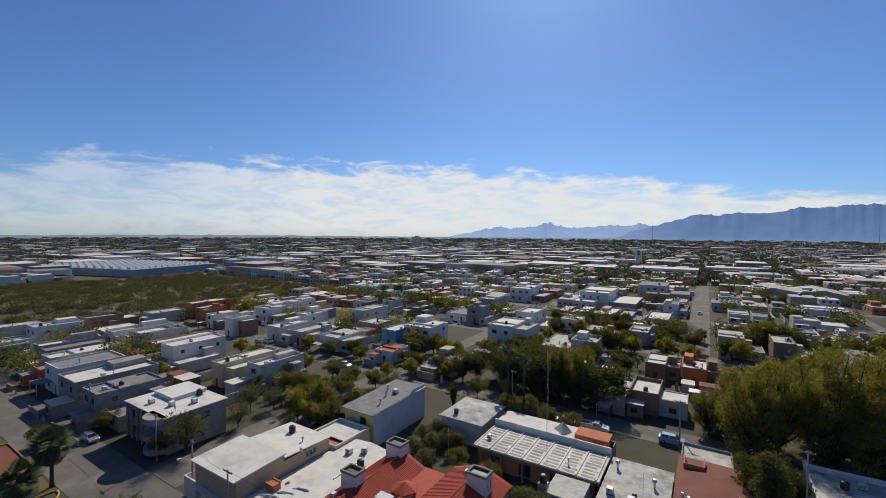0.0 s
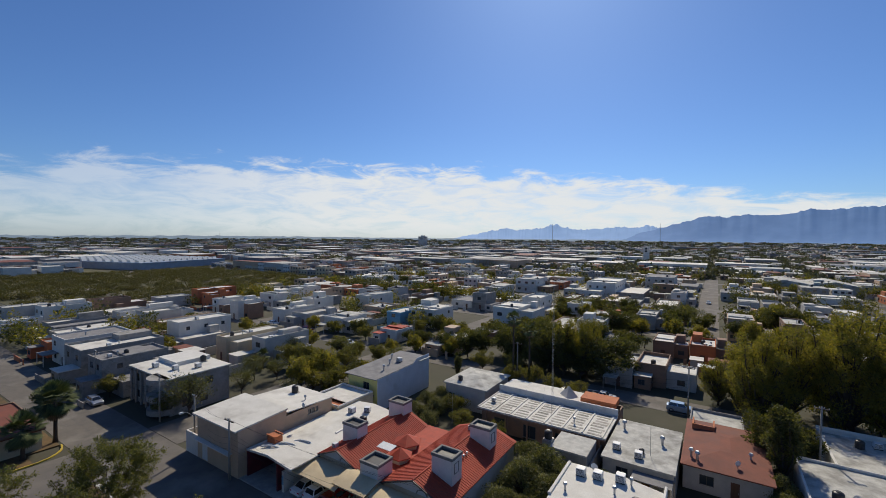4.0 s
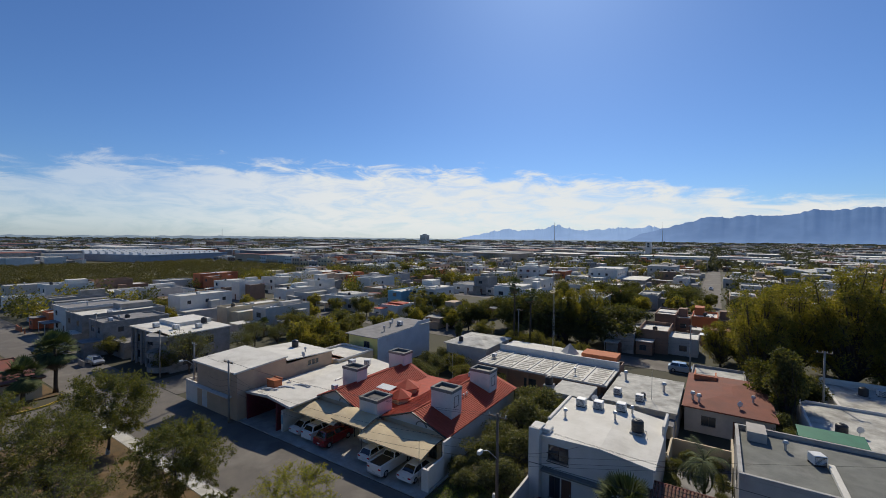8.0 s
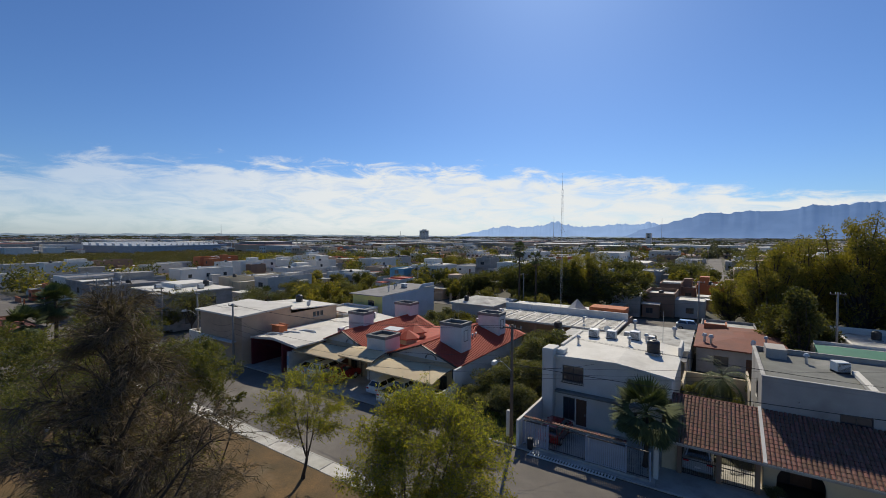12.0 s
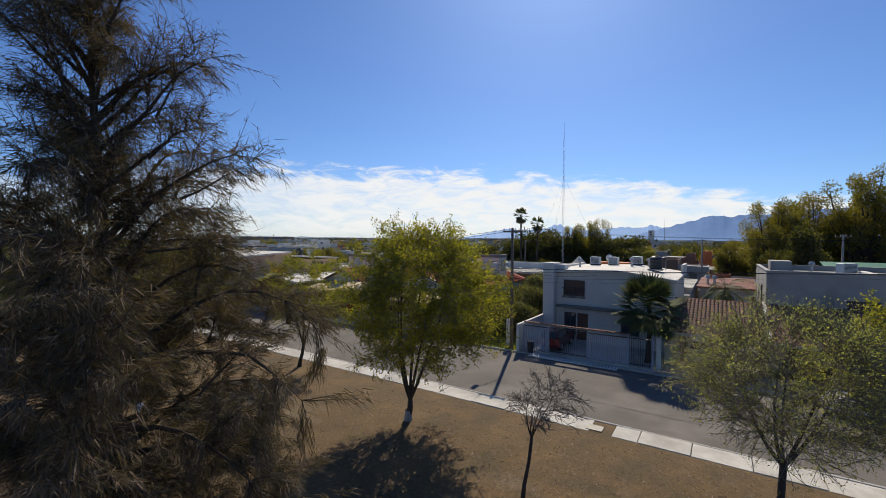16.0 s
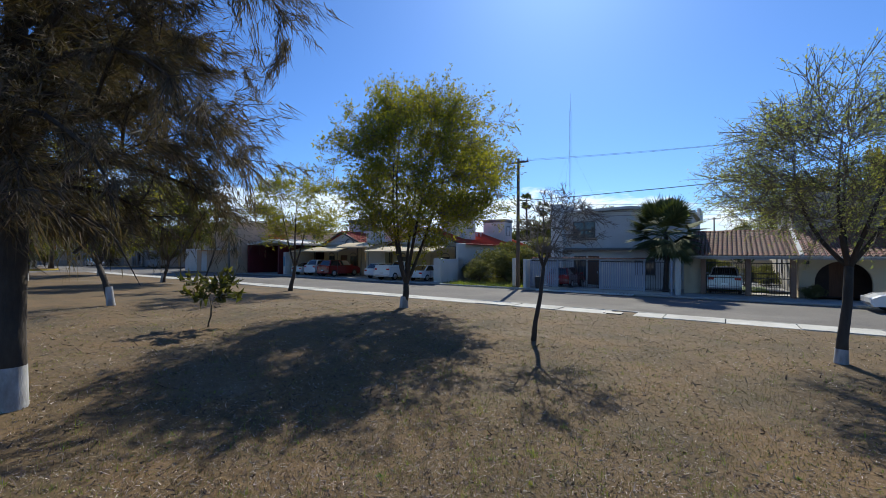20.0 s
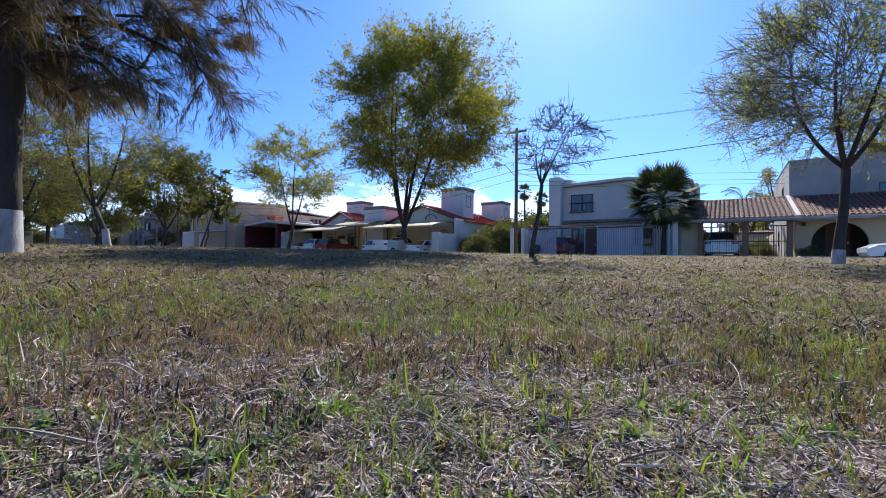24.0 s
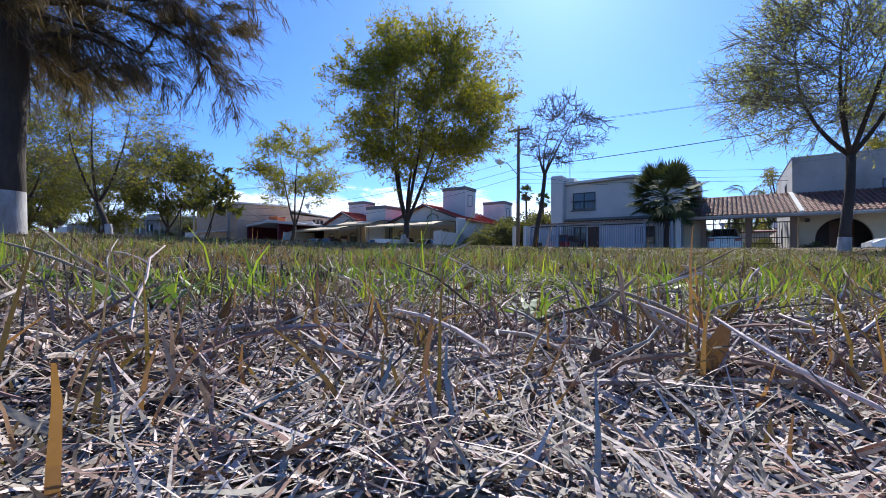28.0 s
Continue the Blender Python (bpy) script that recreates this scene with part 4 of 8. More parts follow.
# ---- the beige corner shop ----
h = thing("corner_shop", 0, 0, label="beige two-storey corner building with white roofs", category="building")
shell(h, -60.2, 30.9, -50.3, 38.2, -0.1, 6.0, BEIGE_WALL, [(-59.0, -57.6, 0.0, 2.6)], [], [], [])
part("roof", Geo().side_prism([(30.4, 6.05), (38.3, 6.45), (38.3, 6.65), (30.4, 6.25)], -60.6, -50.1), WHITE_ROOF, h)
part("upper_wall", Geo().side_prism([(30.9, 6.0), (38.2, 6.0), (38.2, 6.45)], -50.5, -50.3), BEIGE_WALL, h)
shell(h, -59.5, 38.2, -50.3, 46.6, -0.1, 5.5, BEIGE_WALL, [], [(42.0, 42.5, 4.4, 5.1), (42.7, 43.2, 4.4, 5.1), (43.4, 43.9, 4.4, 5.1)], [], [])
fit_windows(h, -59.5, 38.2, -50.3, 46.6, (), [(42.0, 42.5, 4.4, 5.1), (42.7, 43.2, 4.4, 5.1), (43.4, 43.9, 4.4, 5.1)])
part("roof", Geo().side_prism([(38.2, 5.95), (46.8, 5.5), (46.8, 5.65), (38.2, 6.1)], -59.8, -50.1), WHITE_ROOF, h)
part("shutter", Geo().box(-59.0, 30.95, 0, -57.6, 31.0, 2.6), WHITE_METAL, h)
for i in range(13):
    part("shutter_slat", Geo().box(-59.0, 30.92, 0.2 * i, -57.6, 30.95, 0.2 * i + 0.16), WHITE_METAL, h)
part("annex_wall", Geo().wall("x", 30.9, -63.4, -60.2, -0.1, 2.9, 0.2), WHITE_WALL, h)
part("annex_wall", Geo().box(-63.4, 31.1, -0.1, -63.2, 36, 2.9), WHITE_WALL, h)
part("annex_lining", Geo().box(-63.15, 35.8, -0.1, -60.2, 36, 3.0), ORANGE_WALL, h)
part("awning", Geo().box(-60.0, 30.2, 2.75, -51.5, 30.9, 2.87), WHITE_WALL, h)
gear(TANK, -56.2, 44.2, 5.7)
gear(VENT, -52.2, 43.0, 5.75)
h = thing("annex_house", 0, 0, label="low annex with an orange roof and white parapets", category="house")
shell(h, -56.5, 47.0, -49.2, 55.0, -0.1, 3.9, CREAM_WALL)
part("roof", Geo().box(-56.3, 49.5, 3.7, -49.4, 54.8, 3.82), WHITE_ROOF, h)
part("roof", Geo().box(-56.3, 47.2, 3.3, -49.4, 49.5, 3.42), ORANGE_WALL, h)
parapet(h, -56.5, 47.0, -49.2, 55.0, 3.9, 0.3, 0.2, WHITE_WALL)

# ---- houses across the back gardens ----
h = thing("grey_roof_house", 0, 0, label="two-storey house with grey roof, yellow front and pale blue side", category="house")
shell(h, -56.4, 56.2, -49.3, 72, -0.1, 5.7, YELLOW_WALL, [(-52.6, -51.2, 3.6, 4.9)], [], [(60, 61.2, 3.6, 4.8)], [])
fit_windows(h, -56.4, 56.2, -49.3, 72, [(-52.6, -51.2, 3.6, 4.9)], (), [(60, 61.2, 3.6, 4.8)], 5)
part("side_render", Geo().side_prism([(56.2, -0.1), (72, -0.1), (72, 6.9), (68.0, 6.9), (66.5, 6.0), (56.2, 5.75)], -49.3, -49.2), mat("pale_blue_render", (0.5, 0.56, 0.62), (0.43, 0.48, 0.54), 0.6, 0.85, 0.12, 45, stain=(0.3, 0.31, 0.32), stain_amount=0.35), h)
part("roof", Geo().side_prism([(55.8, 5.7), (72.2, 6.1), (72.2, 6.25), (55.8, 5.85)], -57.0, -49.3), GREY_ROOF, h)
part("roof", Geo().box(-48.8, 68.4, 6.2, -49.3, 72, 6.3), WHITE_ROOF, h)
part("porch_roof", Geo().box(-56, 54.6, 2.7, -50.0, 56.2, 2.85), GREY_ROOF, h)
part("porch_wall", Geo().box(-56, 54.7, -0.1, -50.0, 54.9, 2.7), BLOCK_WALL, h)
for u, v in ((-53, 64), (-55, 67), (-51.5, 60.5)):
    gear(VENT, u, v, 6.0, 0, 1.2)
gear(AC, -52.2, 66.0, 6.1)

h = thing("hipped_house", 0, 0, label="small pale house with a stained hipped concrete roof", category="house")
shell(h, -41.2, 66.2, -33.0, 75.8, -0.1, 4.2, PALE_WALL, [(-40.5, -39.3, 1.2, 2.4)], [(72, 73.2, 1.2, 2.4)], [], [])
fit_windows(h, -41.2, 66.2, -33.0, 75.8, [(-40.5, -39.3, 1.2, 2.4)], [(72, 73.2, 1.2, 2.4)])
part("roof", Geo().loft([[(x, y, z) for x, y in ((a, b), (c, b), (c, d), (a, d))] for a, b, c, d, z in ((-41.6, 65.8, -32.6, 76.2, 4.1), (-41.6, 65.8, -32.6, 76.2, 4.3), (-37.7, 70.4, -36.5, 71.6, 5.0))]), WORN_ROOF, h)
gear(TANK, -38.9, 67.6, 4.45, 0, 0.8)

PANEL_WORN = mat("worn_roof_panel", (0.42, 0.39, 0.33), (0.26, 0.24, 0.2), 2.5, 0.9, 0.2, 12, stain=(0.62, 0.6, 0.54), stain_amount=0.4, rand=0.3)
h = thing("ribbed_roof_house", 0, 0, label="low house with a coffered worn white roof", category="house")
shell(h, -31.2, 61.6, -11.8, 74.5, -0.1, 3.5, BROWN_WALL, [(-29, -27.2, 0.9, 2.2), (-24, -22, -0.1, 2.2), (-19, -17, 0.9, 2.2)], [], [], [])
fit_windows(h, -31.2, 61.6, -11.8, 74.5, [(-29, -27.2, 0.9, 2.2), (-24, -22, 0.3, 2.2), (-19, -17, 0.9, 2.2)])
part("roof", Geo().box(-31.4, 60.4, 3.5, -11.6, 69.0, 3.72), WHITE_ROOF, h)
for i in range(7):  # worn grey panels let into the white coating
    for j in range(9):
        a, b = -30.9 + 2.75 * i + rng.uniform(0, 0.25), 60.75 + 0.92 * j
        part("roof_panel", Geo().soft(a, b, 3.71, a + rng.uniform(1.6, 2.2), b + rng.uniform(0.4, 0.55), 3.745, 0.01), PANEL_WORN, h)
for i in range(8):
    part("roof_rib", Geo().soft(-31.3 + 2.75 * i - 0.1, 60.4, 3.72, -31.3 + 2.75 * i + 0.1, 69.0, 3.86, 0.02), WHITE_ROOF, h)
part("upper_roof", Geo().box(-31.4, 69.3, 3.5, -14, 74.6, 4.3), WHITE_ROOF, h)
part("roof_band", Geo().soft(-31.6, 69.0, 3.5, -11.6, 69.35, 4.75, 0.04), WHITE_WALL, h)
part("roof_peak", Geo().tube([(-20.0, 72, 4.3), (-20.0, 72, 5.9)], [1.6, 0.05], 4), WHITE_ROOF, h)
part("roof_room", Geo().box(-17.6, 70.2, 4.3, -12.2, 73.5, 5.1), ORANGE_WALL, h)
part("eave", Geo().box(-31.4, 60.2, 3.35, -11.6, 61.6, 3.5), BROWN_WALL, h)
for u in (-30, -26.5, -23, -19.5, -16, -12.5):
    part("porch_post", Geo().soft(u - 0.12, 60.5, -0.1, u + 0.12, 60.75, 3.4, 0.02), BROWN_WALL, h)
gear(VENT, -16.5, 62.8, 3.9)
gear(AC, -30.0, 63.5, 3.9, 0, 0.7)

h = thing("block_outbuilding", 0, 0, label="dark concrete block outbuilding with a flat roof", category="building")
shell(h, -17.4, 54.4, -12.6, 59.6, -0.1, 3.4, BLOCK_WALL, [(-15.5, -14.5, 1.0, 2.2)])
window(h, "x", 54.4, -15.5, -14.5, 1.0, 2.2)
part("roof", Geo().box(-17.4, 54.4, 3.4, -12.6, 59.6, 3.6), WORN_ROOF, h)
part("tank_stand", Geo().box(-18.6, 55.0, -0.1, -17.4, 56.4, 3.9), BLOCK_WALL, h)
gear(TANK, -18.0, 55.7, 3.9)

h = thing("worn_roof_house", 0, 0, label="single-storey house with a weathered whitewashed roof", category="house")
shell(h, -11.2, 57.0, -3.1, 69.6, -0.1, 3.0, PALE_WALL, [(-9.6, -8.2, 1.0, 2.2), (-6.6, -5.6, -0.1, 2.1)], [], [], [])
fit_windows(h, -11.2, 57.0, -3.1, 69.6, [(-9.6, -8.2, 1.0, 2.2), (-6.6, -5.6, -0.1, 2.1)])
part("roof", Geo().box(-11.4, 56.6, 3.0, -2.9, 69.8, 3.2), WORN_ROOF, h)
part("porch", Geo().box(-7.5, 54.4, 2.4, -3.1, 56.6, 2.5), GREY_ROOF, h)
part("porch_wall", Geo().box(-7.5, 54.4, -0.1, -7.3, 56.9, 2.4).box(-3.3, 54.4, -0.1, -3.1, 56.9, 2.4), PALE_WALL, h)
for u, v in ((-10.0, 59.5), (-7.2, 58.6)):
    gear(AC, u, v, 3.2)
gear(VENT, -5.0, 64.0, 3.2, 0, 1.5)
gear(VENT, -10.2, 66.5, 3.2, 0, 1.5)
gear(TANK, -7.0, 59.9, 3.2, 0, 0.6)
solid("garden_wall", Geo().box(-12.5, 48, -0.1, -12.3, 70, 2.2).box(-3.1, 56.5, -0.1, -2.9, 70, 2.4).box(-12.3, 70.4, -0.1, 7, 70.6, 1.6), BLOCK_WALL, 0, 0, label="grey block boundary walls between back gardens", category="wall")
solid("garden_wall", Geo().box(-12.3, 47.9, -0.1, -3.1, 48.1, 2.3), CREAM_WALL, 0, 0, label="cream back garden wall", category="wall")

h = thing("brown_roof_house", 0, 0, label="single-storey house with a brown-red painted roof", category="house")
shell(h, -2.4, 61.0, 6.6, 76.0, -0.1, 2.9, PALE_WALL, [(-0.6, 0.9, 0.9, 2.1), (2.6, 3.5, -0.1, 2.1)], [], [], [])
fit_windows(h, -2.4, 61.0, 6.6, 76.0, [(-0.6, 0.9, 0.9, 2.1), (2.6, 3.5, -0.1, 2.1)])
part("roof", Geo().loft([[(a, b, z), (c, b, z), (c, d, z), (a, d, z)] for a, b, c, d, z in ((-2.7, 60.6, 6.9, 76.3, 2.9), (-2.7, 60.6, 6.9, 76.3, 3.05), (1.5, 66, 2.7, 71, 3.5))]), BROWN_ROOF, h)
part("roof_well", Geo().box(-1.9, 72.4, 3.0, -1.7, 75.2, 3.9).box(-1.7, 72.4, 3.0, 0.9, 72.6, 3.9).box(0.7, 72.6, 3.0, 0.9, 75.2, 3.9), ORANGE_WALL, h)
gear(VENT, -1.6, 63.0, 3.1, 0, 1.4)
gear(VENT, -0.9, 62.4, 3.1, 0, 1.4)
gear(VENT, 4.8, 66.0, 3.1, 0, 1.2)
gear(DISH, 3.4, 62.6, 3.1, 40)
parapet(h, -2.4, 76.3, 4.6, 82.0, 2.6, 0.4, 0.2, BLOCK_WALL)
part("rear_roof", Geo().box(-2.2, 76.5, 2.3, 4.4, 81.8, 2.6), WORN_ROOF, h)

h = thing("pale_roof_house", 0, 0, label="broad single-storey house with a pale coated roof", category="house")
shell(h, 9.5, 51.5, 27, 70, -0.1, 3.2, PALE_WALL, [(12, 13.5, 1, 2.2), (18, 19.5, 1, 2.2)], [], [(56, 57.5, 1, 2.2)], [])
fit_windows(h, 9.5, 51.5, 27, 70, [(12, 13.5, 1, 2.2), (18, 19.5, 1, 2.2)], (), [(56, 57.5, 1, 2.2)])
part("roof", Geo().box(9.6, 51.6, 3.0, 26.9, 69.9, 3.2), WORN_ROOF, h)
parapet(h, 9.5, 51.5, 27, 70, 3.2, 0.35, 0.2, WHITE_WALL)
part("rear_wall", Geo().box(13.6, 70, -0.1, 13.8, 83.2, 3.0).box(13.8, 83.0, -0.1, 30, 83.2, 3.0).box(29.8, 70, -0.1, 30, 83.0, 3.0), WHITE_WALL, h)
part("rear_roof", Geo().box(13.8, 70.1, 2.5, 29.8, 83.0, 2.7), WORN_ROOF, h)
part("rear_parapet", Geo().soft(13.55, 82.95, 3.0, 30.05, 83.25, 3.5, 0.04).soft(13.55, 70, 3.0, 13.85, 82.95, 3.3, 0.04), WHITE_WALL, h)
part("step", Geo().box(14.0, 56.0, 3.2, 26.5, 56.3, 3.7), WHITE_ROOF, h)
gear(TANK, 12.0, 60.5, 3.2)
gear(DISH, 13.6, 61.0, 3.2, 20)
gear(TANK, 17.5, 79.0, 2.7)
gear(AC, 19.6, 80.5, 2.7)
gear(AC, 16.5, 58.0, 3.2)

# ---- trees ----
def unit(a):
    return a / (np.linalg.norm(a, axis=-1, keepdims=True) + 1e-9)


def bars(segs):
    """Tapered bars for limbs and twigs: thick ones rounder. segs: p0, p1, r0, r1."""
    g = Geo()
    p0, p1 = (np.array([tuple(s[i]) for s in segs]) for i in (0, 1))
    r0, r1 = (np.array([s[i] for s in segs]) for i in (2, 3))
    sides = np.where(r0 > 0.06, 8, np.where(r0 > 0.02, 5, 3))
    for n in (8, 5, 3):
        pick = np.flatnonzero(sides == n)
        if not len(pick):
            continue
        a, b, ra, rb = p0[pick], p1[pick], r0[pick, None, None], r1[pick, None, None]
        d = unit(b - a)
        side = unit(np.cross(d, (0.3, 0.9, 0.2)))
        other = np.cross(side, d)
        angles = np.linspace(0, 2 * math.pi, n, endpoint=False)[None, :, None]
        ring = np.cos(angles) * side[:, None] + np.sin(angles) * other[:, None]
        both = np.concatenate([(a - d * ra[:, 0] * 0.3)[:, None] + ra * ring, b[:, None] + rb * ring], 1)
        base = len(g.v)
        g.v.extend(map(tuple, both.reshape(-1, 3).tolist()))
        g.f.extend((base + 2 * n * i + j, base + 2 * n * i + (j + 1) % n, base + 2 * n * i + n + (j + 1) % n, base + 2 * n * i + n + j) for i in range(len(pick)) for j in range(n))
    return g


def leaf_cards(points, ways, length, width, r, droop=0.0, flat=False, wild=0.8):
    """Small folded leaves at points, each about along its way."""
    n = len(points)
    ways = unit(ways + wild * r.standard_normal((n, 3)) + (0, 0, -droop))
    side = unit(np.cross(ways, r.standard_normal((n, 3))))
    up = np.cross(side, ways)
    ln = (length * (0.6 + 0.8 * r.random(n)))[:, None]
    wd = (width * (0.6 + 0.8 * r.random(n)))[:, None]
    if flat:
        g = Geo()
        g.v = np.stack([points - side * wd * 0.5, points + side * wd * 0.5, points + ways * ln], 1).reshape(-1, 3).tolist()
        g.f = [(3 * i, 3 * i + 1, 3 * i + 2) for i in range(n)]
        return g
    mid = points + ways * ln * 0.5 - up * wd * 0.25
    quad = np.stack([points, mid + side * wd * 0.5, points + ways * ln, mid - side * wd * 0.5], 1)
    g = Geo()
    g.v = quad.reshape(-1, 3).tolist()
    g.f = [t for i in range(n) for t in ((4 * i, 4 * i + 1, 4 * i + 2), (4 * i, 4 * i + 2, 4 * i + 3))]
    return g


def park_tree(u, v, seed, height, fork, radius, low, trunk_r, leaf_mat, leaves, leaf_len, label, lean=(0.0, 0.0), stems=3, limbs=70, lime=0.7, name="park_tree", shift=(0.0, 0.0), top_heavy=0.0):
    """Stems fork from the trunk, limbs bend out to twig sprays that fill the crown's volume. low: height of the crown's underside."""
    r = np.random.default_rng(seed)
    t = thing(name, u, v, lawn_z(u, v) - 0.02, -TURN, label=label, category="tree", group="park trees")
    lx, ly = lean
    trunk = [(0, 0, -0.1), (lx * 0.2, ly * 0.2, fork * 0.25), (lx * 0.55 + 0.04, ly * 0.55, fork * 0.6), (lx, ly, fork)]
    o = np.array(trunk[-1])
    part("trunk", Geo().tube(trunk, [trunk_r * 1.4, trunk_r * 1.08, trunk_r * 0.95, trunk_r * 0.9], 12), BARK, t, smooth=True)
    if lime:
        k = min(1.0, lime / (fork * 0.25))
        part("limewash", Geo().tube([(0, 0, 0), (lx * 0.2 * k, ly * 0.2 * k, lime)], [trunk_r * 1.42, trunk_r * (1.42 - 0.3 * k)], 12, False), LIMEWASH, t, "white limewashed foot of the trunk", True)
    mid_z, half = (height + low) / 2, (height - low) / 2
    centre = np.array((lx + shift[0], ly + shift[1], mid_z))
    segs, tips, ways = [], [], []
    paths = []
    for i in range(stems):
        a = 2 * math.pi * (i + 0.35 * r.random()) / stems + seed * 1.3
        end = centre + np.array((math.cos(a) * radius * 0.38, math.sin(a) * radius * 0.38, half * (0.35 + 0.3 * r.random())))
        bend = o + np.array((math.cos(a) * radius * 0.28, math.sin(a) * radius * 0.28, (end[2] - o[2]) * 0.35)) + 0.12 * r.standard_normal(3)
        path = [(1 - s) ** 2 * o + 2 * s * (1 - s) * bend + s * s * end for s in np.linspace(0, 1, 12)]
        paths.append(path)
        rad = np.linspace(trunk_r * 0.6, trunk_r * 0.08, 12)
        segs += [(path[j], path[j + 1], rad[j], rad[j + 1]) for j in range(11)]
    for i in range(limbs):
        z = 1 - 2 * ((i * 0.618034 * 7 + 0.5 * r.random()) % 1.0)
        a = i * 2.39996 + 0.4 * r.standard_normal()
        d = np.array((math.sqrt(1 - z * z) * math.cos(a), math.sqrt(1 - z * z) * math.sin(a), z))
        far_out = (0.5 + 0.5 * r.random() ** 0.5) * (1 + 0.08 * math.sin(3 * math.atan2(d[1], d[0]) + seed) + 0.05 * r.standard_normal())
        wide = radius * (1 - 0.25 * top_heavy * -d[2])
        goal = centre + d * np.array((wide, wide, half)) * far_out
        best = None
        for path in paths:
            for j in range(2, 11):
                p = path[j]
                if p[2] < goal[2] + 0.2:
                    gap = np.linalg.norm(goal - p) + 0.25 * abs(goal[2] - p[2] - 0.5)
                    if best is None or gap < best[0]:
                        best = (gap, p, j)
        if best is None:
            best = (0, paths[i % stems][2], 2)
        _, p, j = best
        length = np.linalg.norm(goal - p)
        bend = p + (goal - p) * 0.5 + np.array((0, 0, 0.12 * length)) + 0.1 * length * r.standard_normal(3)
        line = [(1 - s) ** 2 * p + 2 * s * (1 - s) * bend + s * s * goal for s in np.linspace(0, 1, 6)]
        rad = np.linspace(trunk_r * 0.17 * (1 - j / 16), 0.006, 6)
        segs += [(line[k], line[k + 1], rad[k], rad[k + 1]) for k in range(5)]
        for k in (2, 3, 4, 5):
            for _ in range(3 if k < 5 else 4):
                way = unit(unit(line[k] - line[k - 1]) + 0.75 * r.standard_normal(3) + (0, 0, 0.25))
                size = radius * (0.13 + 0.13 * r.random())
                e = line[k] + way * size
                segs.append((line[k], e, 0.009, 0.004))
                f0 = line[k] + way * size * 0.5
                w2 = unit(way + 0.9 * r.standard_normal(3))
                e2 = f0 + w2 * size * 0.6
                segs.append((f0, e2, 0.006, 0.003))
                for q0, q1, w in ((line[k], e, way), (f0, e2, w2)):
                    for s in (0.3, 0.55, 0.8, 1.0):
                        tips.append(q0 + (q1 - q0) * s)
                        ways.append(w)
    stout = [g for g in segs if g[2] > 0.03]
    part("branching", bars(stout), BARK, t)
    part("twig_spray", bars([g for g in segs if g[2] <= 0.03]), TWIG, t, "fine pale grey twigs")
    if leaves:
        tips, ways = np.array(tips), np.array(ways)
        pick = r.integers(0, len(tips), leaves)
        part("crown", leaf_cards(tips[pick] + r.standard_normal((leaves, 3)) * radius * 0.019, ways[pick], leaf_len, leaf_len * 0.55, r, 0.15, True), leaf_mat, t)
    return t


park_tree(-12.36, 16.4, 3, 9.1, 1.0, 3.65, 2.6, 0.14, LEAF, 72000, 0.105, "tall leafy mesquite tree with a forked limewashed trunk", (0.1, 0.0), 5, 230, 0.5, shift=(0.75, 0), top_heavy=-0.45)
park_tree(-23.6, 19.0, 12, 7.6, 1.5, 3.0, 2.9, 0.11, LEAF, 17000, 0.11, "slender thinly leaved mesquite tree beside the pavement", (0.35, -0.1), 3, 80, 0.0)
park_tree(1.1, 16.2, 21, 6.8, 2.3, 3.25, 2.7, 0.1, LEAF_GREY, 30000, 0.06, "half-bare spreading tree with a limewashed foot", (0.25, 0.1), 5, 260, 0.35, shift=(0.45, 0.2))
park_tree(-5.7, 14.1, 31, 4.35, 2.1, 1.35, 2.3, 0.06, LEAF, 0, 0.08, "small bare leafless tree with a crooked trunk", (0.28, 0.05), 4, 60, 0.0, shift=(0.45, 0))
park_tree(-22.5, 9.5, 41, 7.4, 1.7, 3.5, 2.2, 0.115, LEAF, 9000, 0.09, "leaning half-bare tree with a limewashed foot", (-0.75, 0.1), 3, 100, 0.8)
park_tree(-36.9, 17.3, 51, 7.9, 1.6, 3.7, 2.4, 0.13, LEAF_DULL, 34000, 0.15, "leafy mesquite tree on the dry lawn", (0.5, 0), 4, 100, 0.7)
park_tree(-53.8, 18.4, 61, 8.6, 1.6, 4.4, 2.2, 0.15, LEAF_DULL, 34000, 0.17, "broad leafy mesquite tree near the street corner", (0.2, 0), 4, 100, 0.7)
park_tree(-46.6, 11.6, 71, 8.2, 1.7, 4.0, 2.2, 0.14, LEAF_DULL, 24000, 0.16, "leafy yellow-green park tree", (0, 0.2), 4, 90, 0.7)
park_tree(-34.4, 8.9, 81, 8.0, 1.7, 4.0, 2.1, 0.13, LEAF_DULL, 22000, 0.12, "leafy park tree with a limewashed foot", (-0.3, 0.2), 4, 90, 0.7)
park_tree(-29.4, 16.6, 91, 5.4, 2.6, 1.3, 3.2, 0.06, LEAF_DARK, 420, 0.24, "thin leaning young tree with few dark leaves", (0.8, 0.1), 2, 16, 0.0)
park_tree(4.6, 19.2, 101, 6.6, 1.8, 2.4, 2.4, 0.08, LEAF, 12000, 0.11, "slim leafy tree close to the pavement", (0.1, 0.1), 3, 80, 0.0)
park_tree(-58.5, 9.0, 111, 8.0, 1.8, 4.0, 2.2, 0.18, LEAF_DULL, 14000, 0.18, "leafy tree at the far side of the lawn", (0, 0), 4, 80, 0.7)
park_tree(-45.0, 3.5, 121, 8.2, 1.8, 4.2, 2.1, 0.18, LEAF_DULL, 15000, 0.18, "leafy tree at the far side of the lawn", (0, 0), 4, 80, 0.7)
